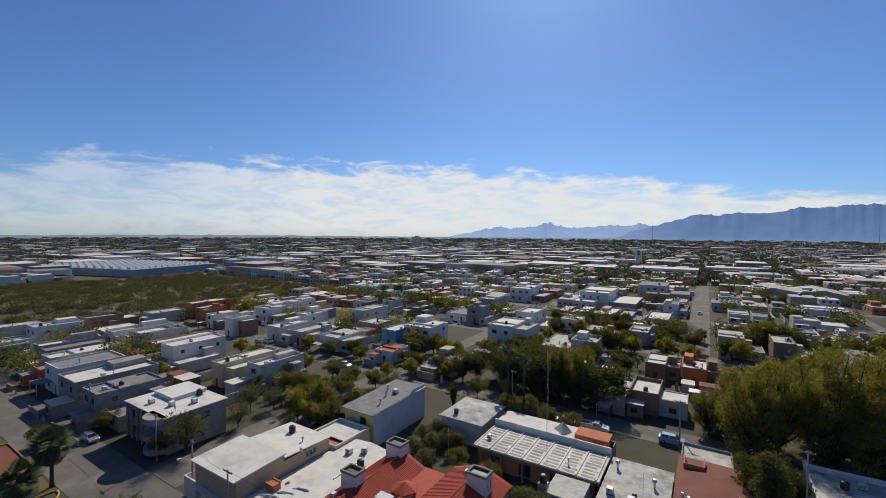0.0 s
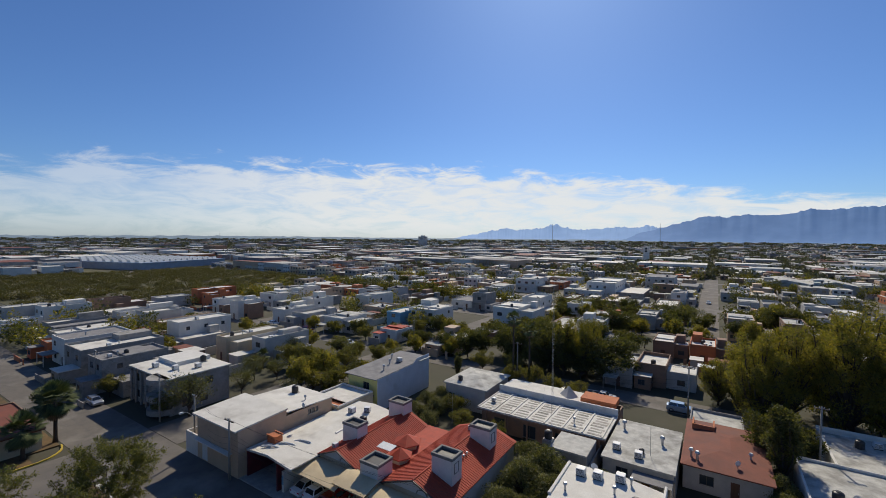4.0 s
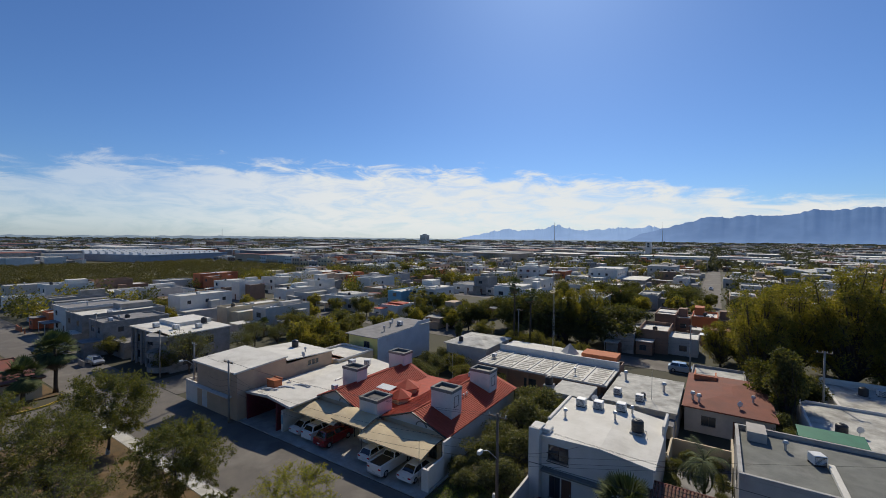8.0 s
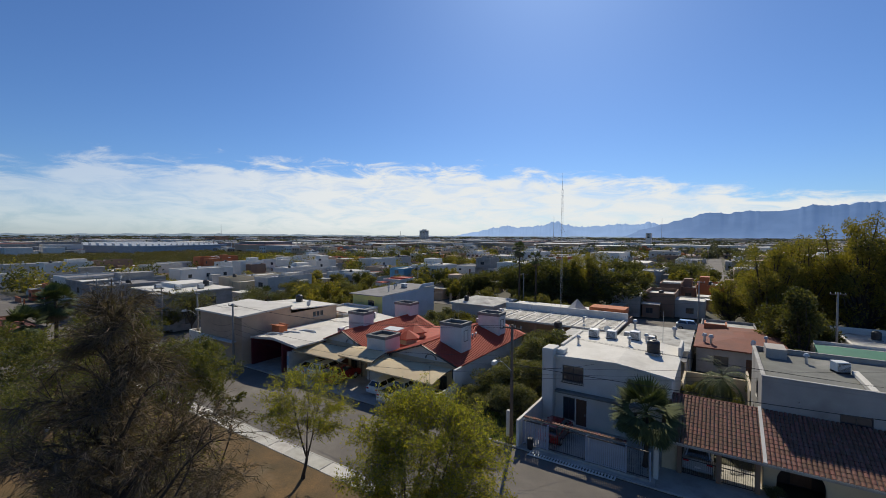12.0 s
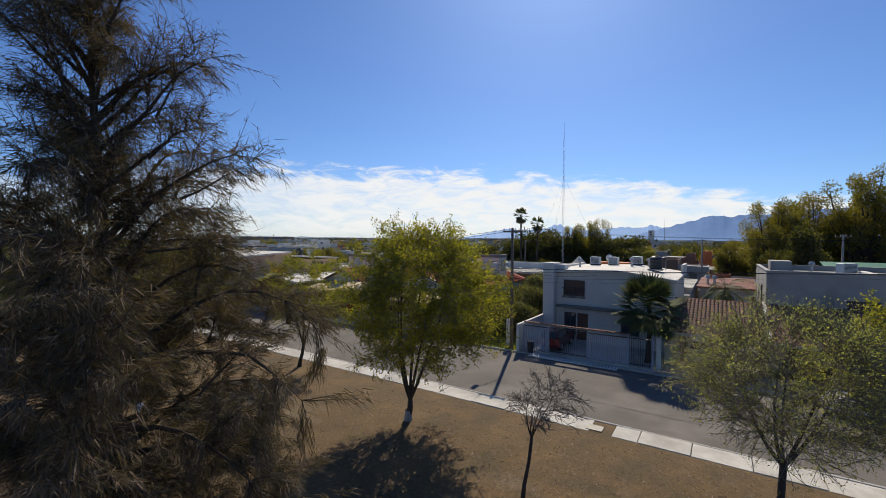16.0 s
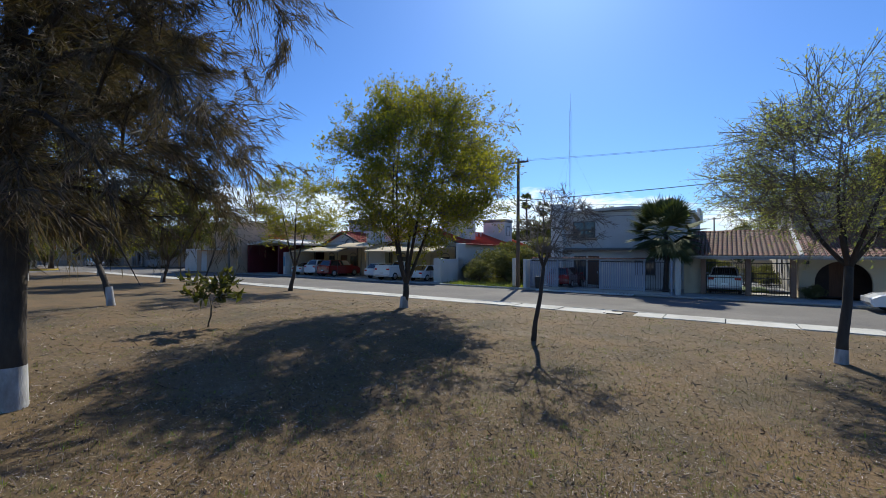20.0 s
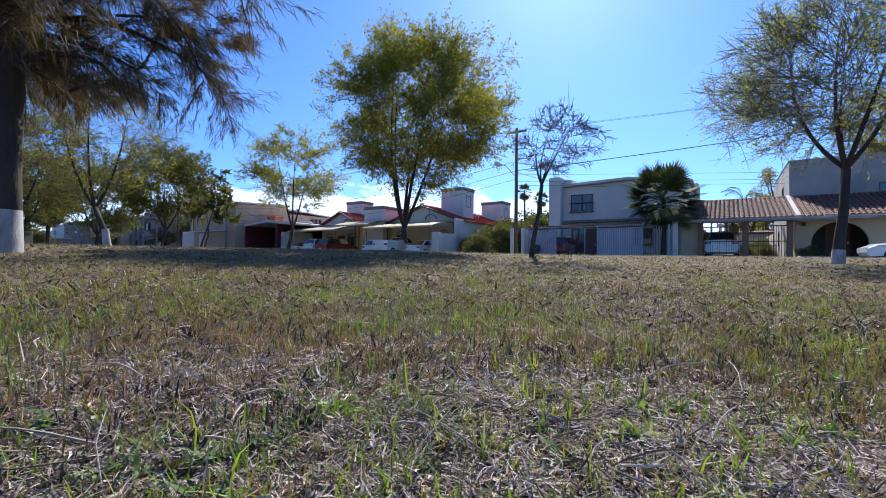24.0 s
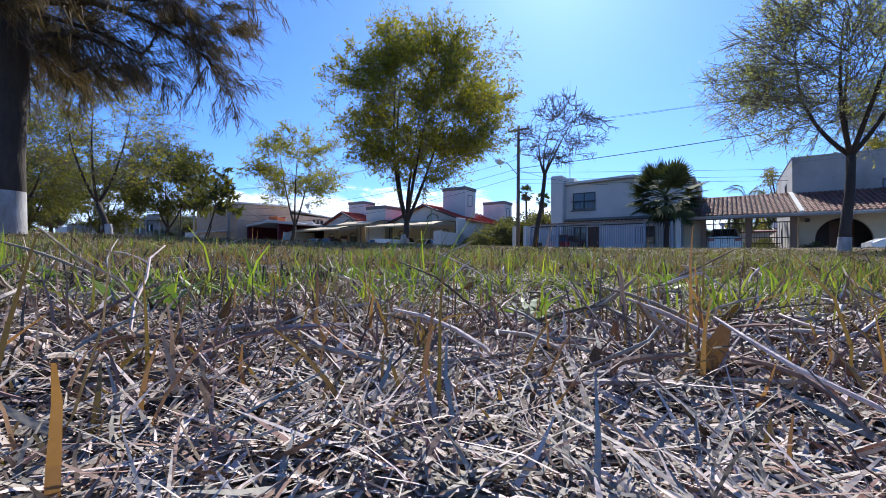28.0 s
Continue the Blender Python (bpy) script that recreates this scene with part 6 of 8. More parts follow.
def town_house(u0, v0, u1, v1, top_z, wall, roof, seed, extras=True):
    r = random.Random(seed)
    TAKEN.append((u0, v0, u1, v1))
    storeys = 2 if top_z > 4.8 else 1
    h = thing("town_house", u0, v0, -0.15, label=f"{'two' if storeys == 2 else 'single'}-storey {NAMES[wall]} house with a flat {ROOF_NAMES[roof]} roof", category="house", group="town houses")
    w, d, t = u1 - u0, v1 - v0, top_z + 0.15
    whole = w
    if w > 7.5 and r.random() < 0.75:  # the house steps down to a lower, set-back or forward wing
        w = w * r.uniform(0.5, 0.68)
        lo, hi, y0, y1 = w, whole, r.uniform(-1.5, 2.5), d - r.uniform(0, d * 0.35)
        tz = r.uniform(2.7, 3.2) if storeys == 2 and r.random() < 0.7 else t - r.uniform(0.35, 0.8)
        other = r.choice((wall, wall, BROWN_WALL, BLOCK_WALL, PALE_WALL))
        c = (lo + hi) / 2
        part("wing_wall", Geo().wall("x", y0, lo, hi, 0, tz + 0.2, 0.2, [(c - 0.7, c + 0.7, 0.95, 2.1)]).box(lo, y1 - 0.2, 0, hi, y1, tz + 0.2).box(hi - 0.2, y0 + 0.2, 0, hi, y1 - 0.2, tz + 0.2), other, h)
        part("wing_roof", Geo().box(lo + 0.003, y0 + 0.15, tz - 0.15, hi - 0.15, y1 - 0.15, tz), r.choice((roof, WORN_ROOF, GREY_ROOF)), h)
        window(h, "x", y0, c - 0.7, c + 0.7, 0.95, 2.1)
        if r.random() < 0.5:
            part("stair_head", Geo().soft(lo + 0.3, y1 - 3.0, tz, lo + 2.3, y1 - 0.4, tz + 2.1, 0.04), other, h)
    flip = u0 > 0  # the side that faces the park
    opens, side = [], []
    floor = t / storeys
    for s in range(storeys):
        n = max(1, int(w / 3.6))
        for i in range(n):
            c = w * (i + 0.5) / n + r.uniform(-0.3, 0.3)
            if s == 0 and i == n // 2:
                opens.append((c - 0.5, c + 0.5, 0.0, 2.1))
            elif r.random() < 0.8:
                k = r.uniform(0.5, 0.9)
                opens.append((c - k, c + k, s * floor + 1.0, s * floor + 2.2))
        n = max(1, int(d / 5))
        for i in range(n):
            c = d * (i + 0.5) / n
            if r.random() < 0.45:
                side.append((c - 0.5, c + 0.5, s * floor + 1.1, s * floor + 2.1))
    part("wall", Geo().wall("x", 0, 0, w, 0, t, 0.2, opens), wall, h)
    part("wall", Geo().wall("x", d - 0.2, 0, w, 0, t, 0.2), wall, h)
    part("wall", Geo().wall("y", 0, 0.2, d - 0.2, 0, t, 0.2, side if flip else ()), wall, h)
    part("wall", Geo().wall("y", w - 0.2, 0.2, d - 0.2, 0, t, 0.2, () if flip else side), wall, h)
    for a, b, lo, hi in opens:
        if lo > 0.2:
            window(h, "x", 0, a, b, lo, hi)
        else:
            door(h, "x", 0.05, a, b, lo, hi)
    for a, b, lo, hi in side:
        window(h, "y", 0 if flip else w, a, b, lo, hi, -1 if flip else 1)
    part("roof", Geo().box(0.1, 0.1, t - 0.25, w - 0.1, d - 0.1, t - 0.06), roof, h)
    rim = r.choice((0.12, 0.3, 0.45, 0.7))
    if r.random() < 0.5:
        part("roof_step", Geo().soft(0.3, d * r.uniform(0.3, 0.5), t - 0.06, w - 0.3, d * r.uniform(0.75, 0.95), t + r.uniform(0.2, 0.6), 0.05), roof, h)
    part("parapet", Geo().wall("x", -0.03, -0.03, w + 0.03, t, t + rim, 0.2), wall, h)
    part("parapet", Geo().wall("x", d - 0.17, -0.03, w + 0.03, t, t + rim, 0.2), wall, h)
    part("parapet", Geo().wall("y", -0.03, 0.17, d - 0.17, t, t + rim, 0.2), wall, h)
    part("parapet", Geo().wall("y", w - 0.17, 0.17, d - 0.17, t, t + rim, 0.2), wall, h)
    low = 2.6 + 0.3 * r.random()
    style = r.random()
    if style < 0.4:  # a lower front room with its own roof
        a, b, depth = (0.0, w * r.uniform(0.4, 0.6), r.uniform(2.0, 3.6))
        if r.random() < 0.5:
            a, b = w - b, w
        part("front_room", Geo().wall("x", -depth, a, b, 0, low, 0.2, [(a + 0.7, a + 2.0, 0.9, 2.0)]).box(a, -depth + 0.2, 0, a + 0.2, 0, low).box(b - 0.2, -depth + 0.2, 0, b, 0, low), wall, h)
        part("front_roof", Geo().soft(a - 0.15, -depth - 0.25, low, b + 0.15, 0, low + 0.16, 0.03), roof, h)
        window(h, "x", -depth, a + 0.7, a + 2.0, 0.9, 2.0)
    elif style < 0.7:  # a carport
        a, b, depth = (0.2, w * 0.55, r.uniform(3.0, 4.5))
        part("carport_roof", Geo().soft(a, -depth, low - 0.1, b, 0, low + 0.05, 0.03), r.choice((roof, GREY_ROOF, WORN_ROOF)), h)
        for x in (a + 0.15, b - 0.15):
            part("carport_post", Geo().box(x - 0.07, -depth + 0.1, 0, x + 0.07, -depth + 0.24, low - 0.1), wall, h)
    if r.random() < 0.6:
        part("yard_wall", Geo().wall("x", -5.0, 0, whole, 0, r.uniform(1.0, 2.0), 0.15, [(whole * 0.62, whole * 0.62 + 2.4, 0.0, 3.0)]), r.choice((wall, BLOCK_WALL, wall)), h)
    if storeys == 2 and w > 6 and style > 0.7:
        part("canopy_slab", Geo().soft(0.3, -1.4, floor - 0.2, w * 0.6, 0.0, floor, 0.03), wall, h)
        part("canopy_post", Geo().box(0.4, -1.3, 0, 0.6, -1.1, floor - 0.2), wall, h)
    if r.random() < 0.35 and w > 5 and d > 6:
        part("roof_room", Geo().box(0.4, d * 0.55, t - 0.06, w * 0.45, d - 0.3, t + r.uniform(1.0, 2.3)), wall, h)
    if extras:
        for kind, chance, size in ((TANK, 0.6, 0.9), (AC, 0.6, 0.9), (AC, 0.4, 0.8), (VENT, 0.5, 1.2)):
            if r.random() < chance:
                gear(kind, u0 + w * r.uniform(0.5, 0.85), v0 + d * r.uniform(0.12, 0.5), top_z - 0.06, r.uniform(-8, 8), size)
    return h


# the ones that stand out, read off one by one
W, P, C, B, Y, O = WHITE_WALL, PALE_WALL, CREAM_WALL, BEIGE_WALL, YELLOW_WALL, ORANGE_WALL
town_house(-206, 38, -197, 50, 6.0, P, WORN_ROOF, 1)
town_house(-196, 45, -187, 58, 6.3, W, WORN_ROOF, 2)
town_house(-199, 60, -188, 72, 6.0, BROWN_WALL, WORN_ROOF, 3)
town_house(-172, 41, -161, 56, 4.0, BLOCK_WALL, WHITE_ROOF, 4)
town_house(-157, 39, -146, 55, 3.5, P, WHITE_ROOF, 5)
town_house(-122, 33, -112, 49, 6.0, BLOCK_WALL, WHITE_ROOF, 6)
town_house(-108, 33, -94, 45, 6.0, BLOCK_WALL, GREY_ROOF, 7)
town_house(-131, 58, -119, 73, 6.5, W, WHITE_ROOF, 9)
town_house(-105, 58, -97, 74.5, 5.5, C, WHITE_ROOF, 10)
town_house(-96, 62, -87, 75, 5.5, P, WHITE_ROOF, 11)
town_house(-135, 95, -128, 108, 4.5, W, WHITE_ROOF, 12)
town_house(-139, 111, -127, 121, 6.0, W, WHITE_ROOF, 13)
town_house(-203, 100, -193, 118, 6.0, O, WHITE_ROOF, 14)
town_house(-205, 84, -197, 97, 4.0, P, WORN_ROOF, 15)
town_house(-172, 93, -164, 104, 5.0, W, WHITE_ROOF, 16)
town_house(-153, 89.5, -145, 99, 6.0, W, WHITE_ROOF, 17)
town_house(-170, 113, -154, 126, 5.0, W, WORN_ROOF, 18)
town_house(-109, 96.5, -96, 108, 4.0, W, WORN_ROOF, 19)
town_house(-114, 120, -104, 130, 4.0, B, WORN_ROOF, 20)
town_house(-95, 112, -89, 123, 5.0, BLUE_WALL, WHITE_ROOF, 21)
town_house(-90, 118, -79, 130, 6.0, W, WHITE_ROOF, 22)
town_house(-84, 96, -77.5, 104, 3.5, W, RED_TILE, 23, False)
town_house(-134, 158, -125, 167, 6.0, P, GREY_ROOF, 24)
town_house(-63.5, 131, -50, 146, 7.0, W, WHITE_ROOF, 25)
town_house(-64, 158, -50, 172, 7.0, W, WHITE_ROOF, 26)
town_house(-98, 231, -78, 250, 7.0, W, WHITE_ROOF, 27)
town_house(-58, 234, -30, 266, 7.0, W, WHITE_ROOF, 28)
town_house(-36, 288, -8, 312, 7.5, P, GREY_ROOF, 29)
town_house(-46, 158, -39, 166, 6.5, W, WHITE_ROOF, 31)
town_house(-38, 158.5, -24, 168, 3.5, O, WORN_ROOF, 32)
town_house(-22.5, 160, -12.5, 174, 4.0, P, WORN_ROOF, 33)
town_house(-13, 124, -5, 135, 4.0, BROWN_WALL, WHITE_ROOF, 34)
town_house(-4.6, 124, 4.2, 134, 4.0, O, WHITE_ROOF, 35)
town_house(-19, 95, -13.6, 108, 3.6, BLOCK_WALL, WORN_ROOF, 36)
town_house(-13.3, 98.5, -2.3, 109, 4.0, BROWN_WALL, WHITE_ROOF, 37)
town_house(18, 188, 27, 198, 4.0, P, WORN_ROOF, 40)
town_house(18, 160, 28, 172, 6.0, BROWN_WALL, WORN_ROOF, 41)
town_house(31, 222, 48, 232, 3.5, P, WHITE_ROOF, 42)
town_house(-17, 226, -7, 242, 5.0, W, GREY_ROOF, 43)
town_house(3.5, 188, 17, 197, 3.5, B, WORN_ROOF, 45)
town_house(39, 251, 54, 264, 5.0, W, WHITE_ROOF, 46)
town_house(68, 320, 82, 340, 6.0, P, WHITE_ROOF, 47)
town_house(36, 160, 46, 172, 4.0, P, GREY_ROOF, 48)
town_house(4, 160, 16, 171, 6.2, B, WORN_ROOF, 49)

# the corner house with rounded balconies
h = thing("corner_house", 0, 0, label="pale corner house with rounded balconies and a cluttered white roof", category="house")
TAKEN.append((-92, 32, -77, 46))
shell(h, -92, 35, -77.5, 45.5, -0.1, 6.3, BLOCK_WALL, [(-90, -88, 0.8, 2.2), (-87, -85.6, -0.1, 2.2), (-90, -88, 3.8, 5.2), (-86, -84, 3.8, 5.2)], [(37, 38.4, 0.9, 2.2), (40, 41.4, 0.9, 2.2), (37, 38.4, 3.9, 5.2), (41, 42.4, 3.9, 5.2)], [], [])
fit_windows(h, -92, 35, -77.5, 45.5, [(-90, -88, 0.8, 2.2), (-87, -85.6, 0.3, 2.2), (-90, -88, 3.8, 5.2), (-86, -84, 3.8, 5.2)], [(37, 38.4, 0.9, 2.2), (40, 41.4, 0.9, 2.2), (37, 38.4, 3.9, 5.2), (41, 42.4, 3.9, 5.2)])
part("roof", Geo().box(-92.3, 34.4, 6.3, -77.2, 45.8, 6.5), WHITE_ROOF, h)
part("roof_room", Geo().box(-91, 39, 6.5, -84, 45.4, 7.2), WHITE_WALL, h)
for z in (0.3, 2.7, 5.6):
    arc = [(math.cos(a) * 2.6 - 80.0, math.sin(a) * 2.6 + 35.2) for a in np.linspace(math.pi, 2 * math.pi, 13)]
    part("balcony", Geo().loft([[(x, y, z + k) for x, y in arc] for k in (0, 0.9)]), BLOCK_WALL, h)
for x in (-91.5, -89.6, -87.5, -85.5):
    part("column", Geo().tube([(x, 34.6, -0.1), (x, 34.6, 6.3)], 0.22, 10), BLOCK_WALL, h)
for u, v in ((-82, 38), (-80, 41), (-86.5, 36.6)):
    gear(AC, u, v, 6.5)
gear(TANK, -83, 43.5, 6.5)
gear(DISH, -79, 37, 6.5)

# the red-roofed house on the far corner of the park
h = thing("corner_cottage", 0, 0, label="low cream house with a flat red-painted roof", category="house")
TAKEN.append((-100, 5, -80, 20))
shell(h, -97, 8, -81, 19.5, -0.1, 2.8, CREAM_WALL, [(-94, -92.5, 0.9, 2.0)], [(12, 13.2, 0.9, 2.0), (16, 17.0, 0.9, 2.0)], [], [])
fit_windows(h, -97, 8, -81, 19.5, [(-94, -92.5, 0.9, 2.0)], [(12, 13.2, 0.9, 2.0), (16, 17.0, 0.9, 2.0)])
part("roof", Geo().box(-97.3, 7.7, 2.75, -80.7, 19.8, 2.9), BROWN_ROOF, h)
parapet(h, -97.4, 7.6, -80.6, 19.9, 2.9, 0.2, 0.2, BROWN_WALL)

# houses filling the lots between the ones above
WORKS = [(-420, 60, -212, 214), (-66, 31, 60, 86), (-420, 31, -212, 60)]


def free(a, b, c, d):
    return all(c < u0 or a > u1 or d < v0 or b > v1 for u0, v0, u1, v1 in TAKEN) and all(c < u0 or a > u1 or d < v0 or b > v1 for u0, v0, u1, v1 in WORKS) \
        and all(c < r[0] or a > r[2] or d < r[1] or b > r[3] for r in ROADS)


GROVES = [(-52, 88, -18, 113), (5, 60, 36, 100), (-85, 46, -68, 74), (-60, 60, -44, 82)]
far = {}


def far_box(material, *box):
    far.setdefault(material, Geo()).box(*box)


built = 0
for v_street, rows in ((26, ((33, 48), (60, 84))), (89, ((95, 112), (126, 148))), (153, ((159, 176), (190, 212))), (217, ((223, 240), (254, 276))), (281, ((287, 304), (318, 340))), (346, ((352, 370), (384, 404)))):
    for v0, v1 in rows:
        u = -418.0
        while u < 250:
            w = random.uniform(8, 12.5)
            d = random.uniform(10, v1 - v0)
            a, b, c, e = u, v0 + random.uniform(0, 2), u + w - random.uniform(0.2, 1.5), v0 + d
            u += w
            x, y = (GRID @ Vector((a, b, 0))).xy
            angle = math.degrees(math.atan2(x, y))
            if not free(a, b, c, e) or not -56 < angle < 44 or random.random() < 0.03:
                continue
            if any(c > g[0] and a < g[2] and e > g[1] and b < g[3] for g in GROVES):
                continue
            two = random.random() < 0.3
            top_z = random.uniform(5.6, 6.8) if two else random.uniform(3.0, 4.0)
            wall, roof = random.choice(HOUSE_WALLS), random.choice(HOUSE_ROOFS)
            dist = math.hypot(x, y)
            if dist < 230 and built < 150:
                town_house(a, b, c, e, top_z, wall, roof, int(u * 7) + v0, dist < 150)
                built += 1
                continue
            far_box(wall, a, b, -0.2, c, e, top_z)
            far_box(roof, a + 0.2, b + 0.2, top_z, c - 0.2, e - 0.2, top_z + 0.06)
            rim = random.uniform(0.1, 0.4)
            far_box(wall, a, b, top_z, c, b + 0.2, top_z + rim)
            far_box(wall, c - 0.2, b, top_z, c, e, top_z + rim)
            if random.random() < 0.5:
                far_box(wall, a + 1, (b + e) / 2, top_z, a + 1 + w * 0.4, e - 0.5, top_z + random.uniform(0.8, 2.4))
            for _ in range(random.randint(0, 3)):
                p, q = random.uniform(a + 1, c - 2), random.uniform(b + 1, e - 2)
                far_box(random.choice((BLACK_PLASTIC, WHITE_METAL)), p, q, top_z, p + 1, q + 1, top_z + 1)
            for s in range(2 if two else 1):
                for k in range(3):
                    p = a + (c - a) * (k + 0.3) / 3
                    far_box(GLASS, p, b - 0.06, s * 3 + 0.9, p + 1.3, b, s * 3 + 2.1)
                    q = b + (e - b) * (k + 0.3) / 3
                    if a < 0:
                        far_box(GLASS, c, q, s * 3 + 0.9, c + 0.06, q + 1.2, s * 3 + 2.1)
                    else:
                        far_box(GLASS, a - 0.06, q, s * 3 + 0.9, a, q + 1.2, s * 3 + 2.1)

# sheds, lean-tos and boundary walls of the yards between the rows
for v0, v1 in ((48, 60), (112, 126), (176, 190), (240, 254), (304, 318)):
    for _ in range(150):
        a, b = random.uniform(-400, 240), random.uniform(v0 - 1, v1 - 3)
        w, d, z = random.uniform(2.5, 6), random.uniform(2, 4.5), random.uniform(2.1, 3.2)
        if free(a, b, a + w, b + d) and not any(a + w > g[0] and a < g[2] and b + d > g[1] and b < g[3] for g in GROVES):
            far_box(random.choice((BLOCK_WALL, PALE_WALL, BEIGE_WALL, BROWN_WALL)), a, b, -0.2, a + w, b + d, z)
            far_box(random.choice((WORN_ROOF, GREY_ROOF, WHITE_ROOF, BROWN_ROOF, GALV)), a - 0.2, b - 0.2, z, a + w + 0.2, b + d + 0.2, z + 0.08)
    for u in np.arange(-400, 240, 10.0):
        if free(u, v0, u + 0.2, v1) and not any(u > g[0] and u < g[2] and v1 > g[1] and v0 < g[3] for g in GROVES):
            far_box(random.choice((BLOCK_WALL, PALE_WALL, WHITE_WALL)), u, v0 - 4, -0.2, u + 0.2, v1 + 2, 2.0)

# the far town, thinning out to the foot of the hills
for _ in range(8200):
    dist = 400 * (8.0 ** random.random())
    angle = radians(random.uniform(-57, 46))
    x, y = dist * math.sin(angle), dist * math.cos(angle)
    p = GRID.inverted() @ Vector((x, y, 0))
    big = random.random() < 0.07
    w, d = (random.uniform(18, 50), random.uniform(15, 40)) if big else (random.uniform(8, 14), random.uniform(9, 16))
    z = random.uniform(6, 10) if big else random.choice((3.4, 3.8, 6.4))
    a, b = p.x - p.x % 4, p.y - p.y % 4
    if -405 < p.x < -212 and 40 < p.y < 214 or -580 < p.x < -400 and 120 < p.y < 290 or not free(a, b, a + w, b + d):
        continue
    wall = random.choice((BROWN_WALL, BEIGE_WALL, PALE_WALL, BLOCK_WALL, WHITE_WALL, GREY_ROOF))
    far_box(wall, a, b, -0.2, a + w, b + d, z)
    far_box(random.choice((WHITE_ROOF, WHITE_ROOF, WORN_ROOF, WORN_ROOF, GREY_ROOF, BROWN_ROOF)), a + 0.3, b + 0.3, z, a + w - 0.3, b + d - 0.3, z + 0.1)
    for k in range(3 if dist < 1200 else 0):
        far_box(GLASS, a + w * (k + 0.25) / 3, b - 0.08, 1.0, a + w * (k + 0.7) / 3, b, min(z - 1, 2.4))
far_town = thing("distant_town", 0, 0, label="mass of pale low houses and sheds reaching to the hills", category="houses", kind="stuff")
for m, g in far.items():
    tagged(part("houses", g, m, far_town), kind="stuff")

# ---- landmarks ----
BLUE_SHED = mat("blue_grey_sheeting", (0.3, 0.37, 0.45), (0.24, 0.3, 0.38), 0.3, 0.5, 0.1, 8)
h = thing("warehouse", -419, 164, -0.15, 16, label="long low blue-grey warehouse with rows of white roof lights", category="warehouse")
part("wall", Geo().box(-128, 0, 0, 0, 92, 5.4), BLUE_SHED, h)
part("fascia", Geo().box(-128.5, -0.5, 5.4, 0.5, 92.5, 6.4), BLUE_SHED, h)
part("roof", Geo().box(-128, 0, 6.4, 0, 92, 6.5), BLUE_SHED, h)
light = mesh_of("roof_light", Geo().prism([(0, 0), (4.2, 2.0), (5.0, 0)], 0, 4.2), WHITE_METAL)
for i in range(12):
    for j in range(14):
        part("roof_light", light, WHITE_METAL, h).location = (-124 + 10.2 * i, 3.0 + 6.2 * j, 6.5)
h = thing("office_tower", -729, 990, -0.15, label="lone nine-storey pale office tower on the horizon", category="tower")
part("wall", Geo().box(0, 0, 0, 20, 18, 32), WHITE_WALL, h)
for s in range(9):
    part("window_band", Geo().box(0.8, -0.15, 3.4 * s + 1.4, 19.2, 0, 3.4 * s + 2.3), GLASS, h)
    part("window_band", Geo().box(20, 0.8, 3.4 * s + 1.4, 20.15, 17.2, 3.4 * s + 2.3), GLASS, h)
part("plant_room", Geo().box(5, 5, 32, 16, 13, 35), PALE_WALL, h)
h = thing("office_block", -735, 380, -0.15, label="dark glazed office block beyond the warehouse", category="building")
part("wall", Geo().box(0, 0, 0, 34, 22, 14), BROWN_WALL, h)
for s in range(4):
    part("window_band", Geo().box(1, -0.15, 3.4 * s + 1.0, 33, 0, 3.4 * s + 2.8), GLASS, h)
h = thing("church", -70, 556, -0.15, label="white church with a square bell tower", category="church")
part("nave", Geo().box(-38, 0, 0, -4, 16, 9), WHITE_WALL, h)
part("tower", Geo().box(-3, 0, 0, 3, 6, 21), WHITE_WALL, h)
for z in (15, 18):
    part("opening", Geo().box(-1.3, -0.1, z, 1.3, 0, z + 2), GLASS, h)
h = thing("market_hall", 24, 318, -0.15, label="long pale shed with a low gabled roof", category="hall")
part("wall", Geo().box(0, 0, 0, 44, 30, 5.2), PALE_WALL, h)
part("roof", Geo().prism([(-0.5, 5.2), (10.5, 7.6), (22, 5.6), (33, 7.6), (44.5, 5.2)], -0.5, 30.5), WORN_ROOF, h)
for (u, v, w, d, z, m, text) in ((-560, 420, 60, 30, 9, WHITE_WALL, "white"), (-470, 330, 40, 30, 7, PALE_WALL, "pale grey"), (-330, 330, 46, 24, 8, WHITE_WALL, "white"), (-240, 420, 50, 26, 8, BLUE_WALL, "blue"), (-60, 420, 54, 26, 9, WHITE_WALL, "white"), (110, 420, 50, 30, 7, PALE_WALL, "pale grey"), (-700, 560, 70, 40, 10, BROWN_WALL, "brown"), (-440, 520, 60, 30, 9, WHITE_WALL, "white"), (0, 480, 40, 20, 8, WHITE_WALL, "white"), (-620, 160, 50, 40, 7, PALE_WALL, "pale grey"), (-560, 250, 45, 30, 8, ORANGE_WALL, "orange")):
    h = thing("commercial_hall", u, v, -0.15, label=f"large {text} flat-roofed commercial hall", category="hall", group="commercial halls")
    part("wall", Geo().box(0, 0, 0, w, d, z), m, h)
    part("roof", Geo().box(-0.3, -0.3, z, w + 0.3, d + 0.3, z + 0.3), WHITE_ROOF, h)
    for k in range(6):
        part("window", Geo().box(w * (k + 0.2) / 6, -0.1, z * 0.5, w * (k + 0.8) / 6, 0, z * 0.8), GLASS, h)


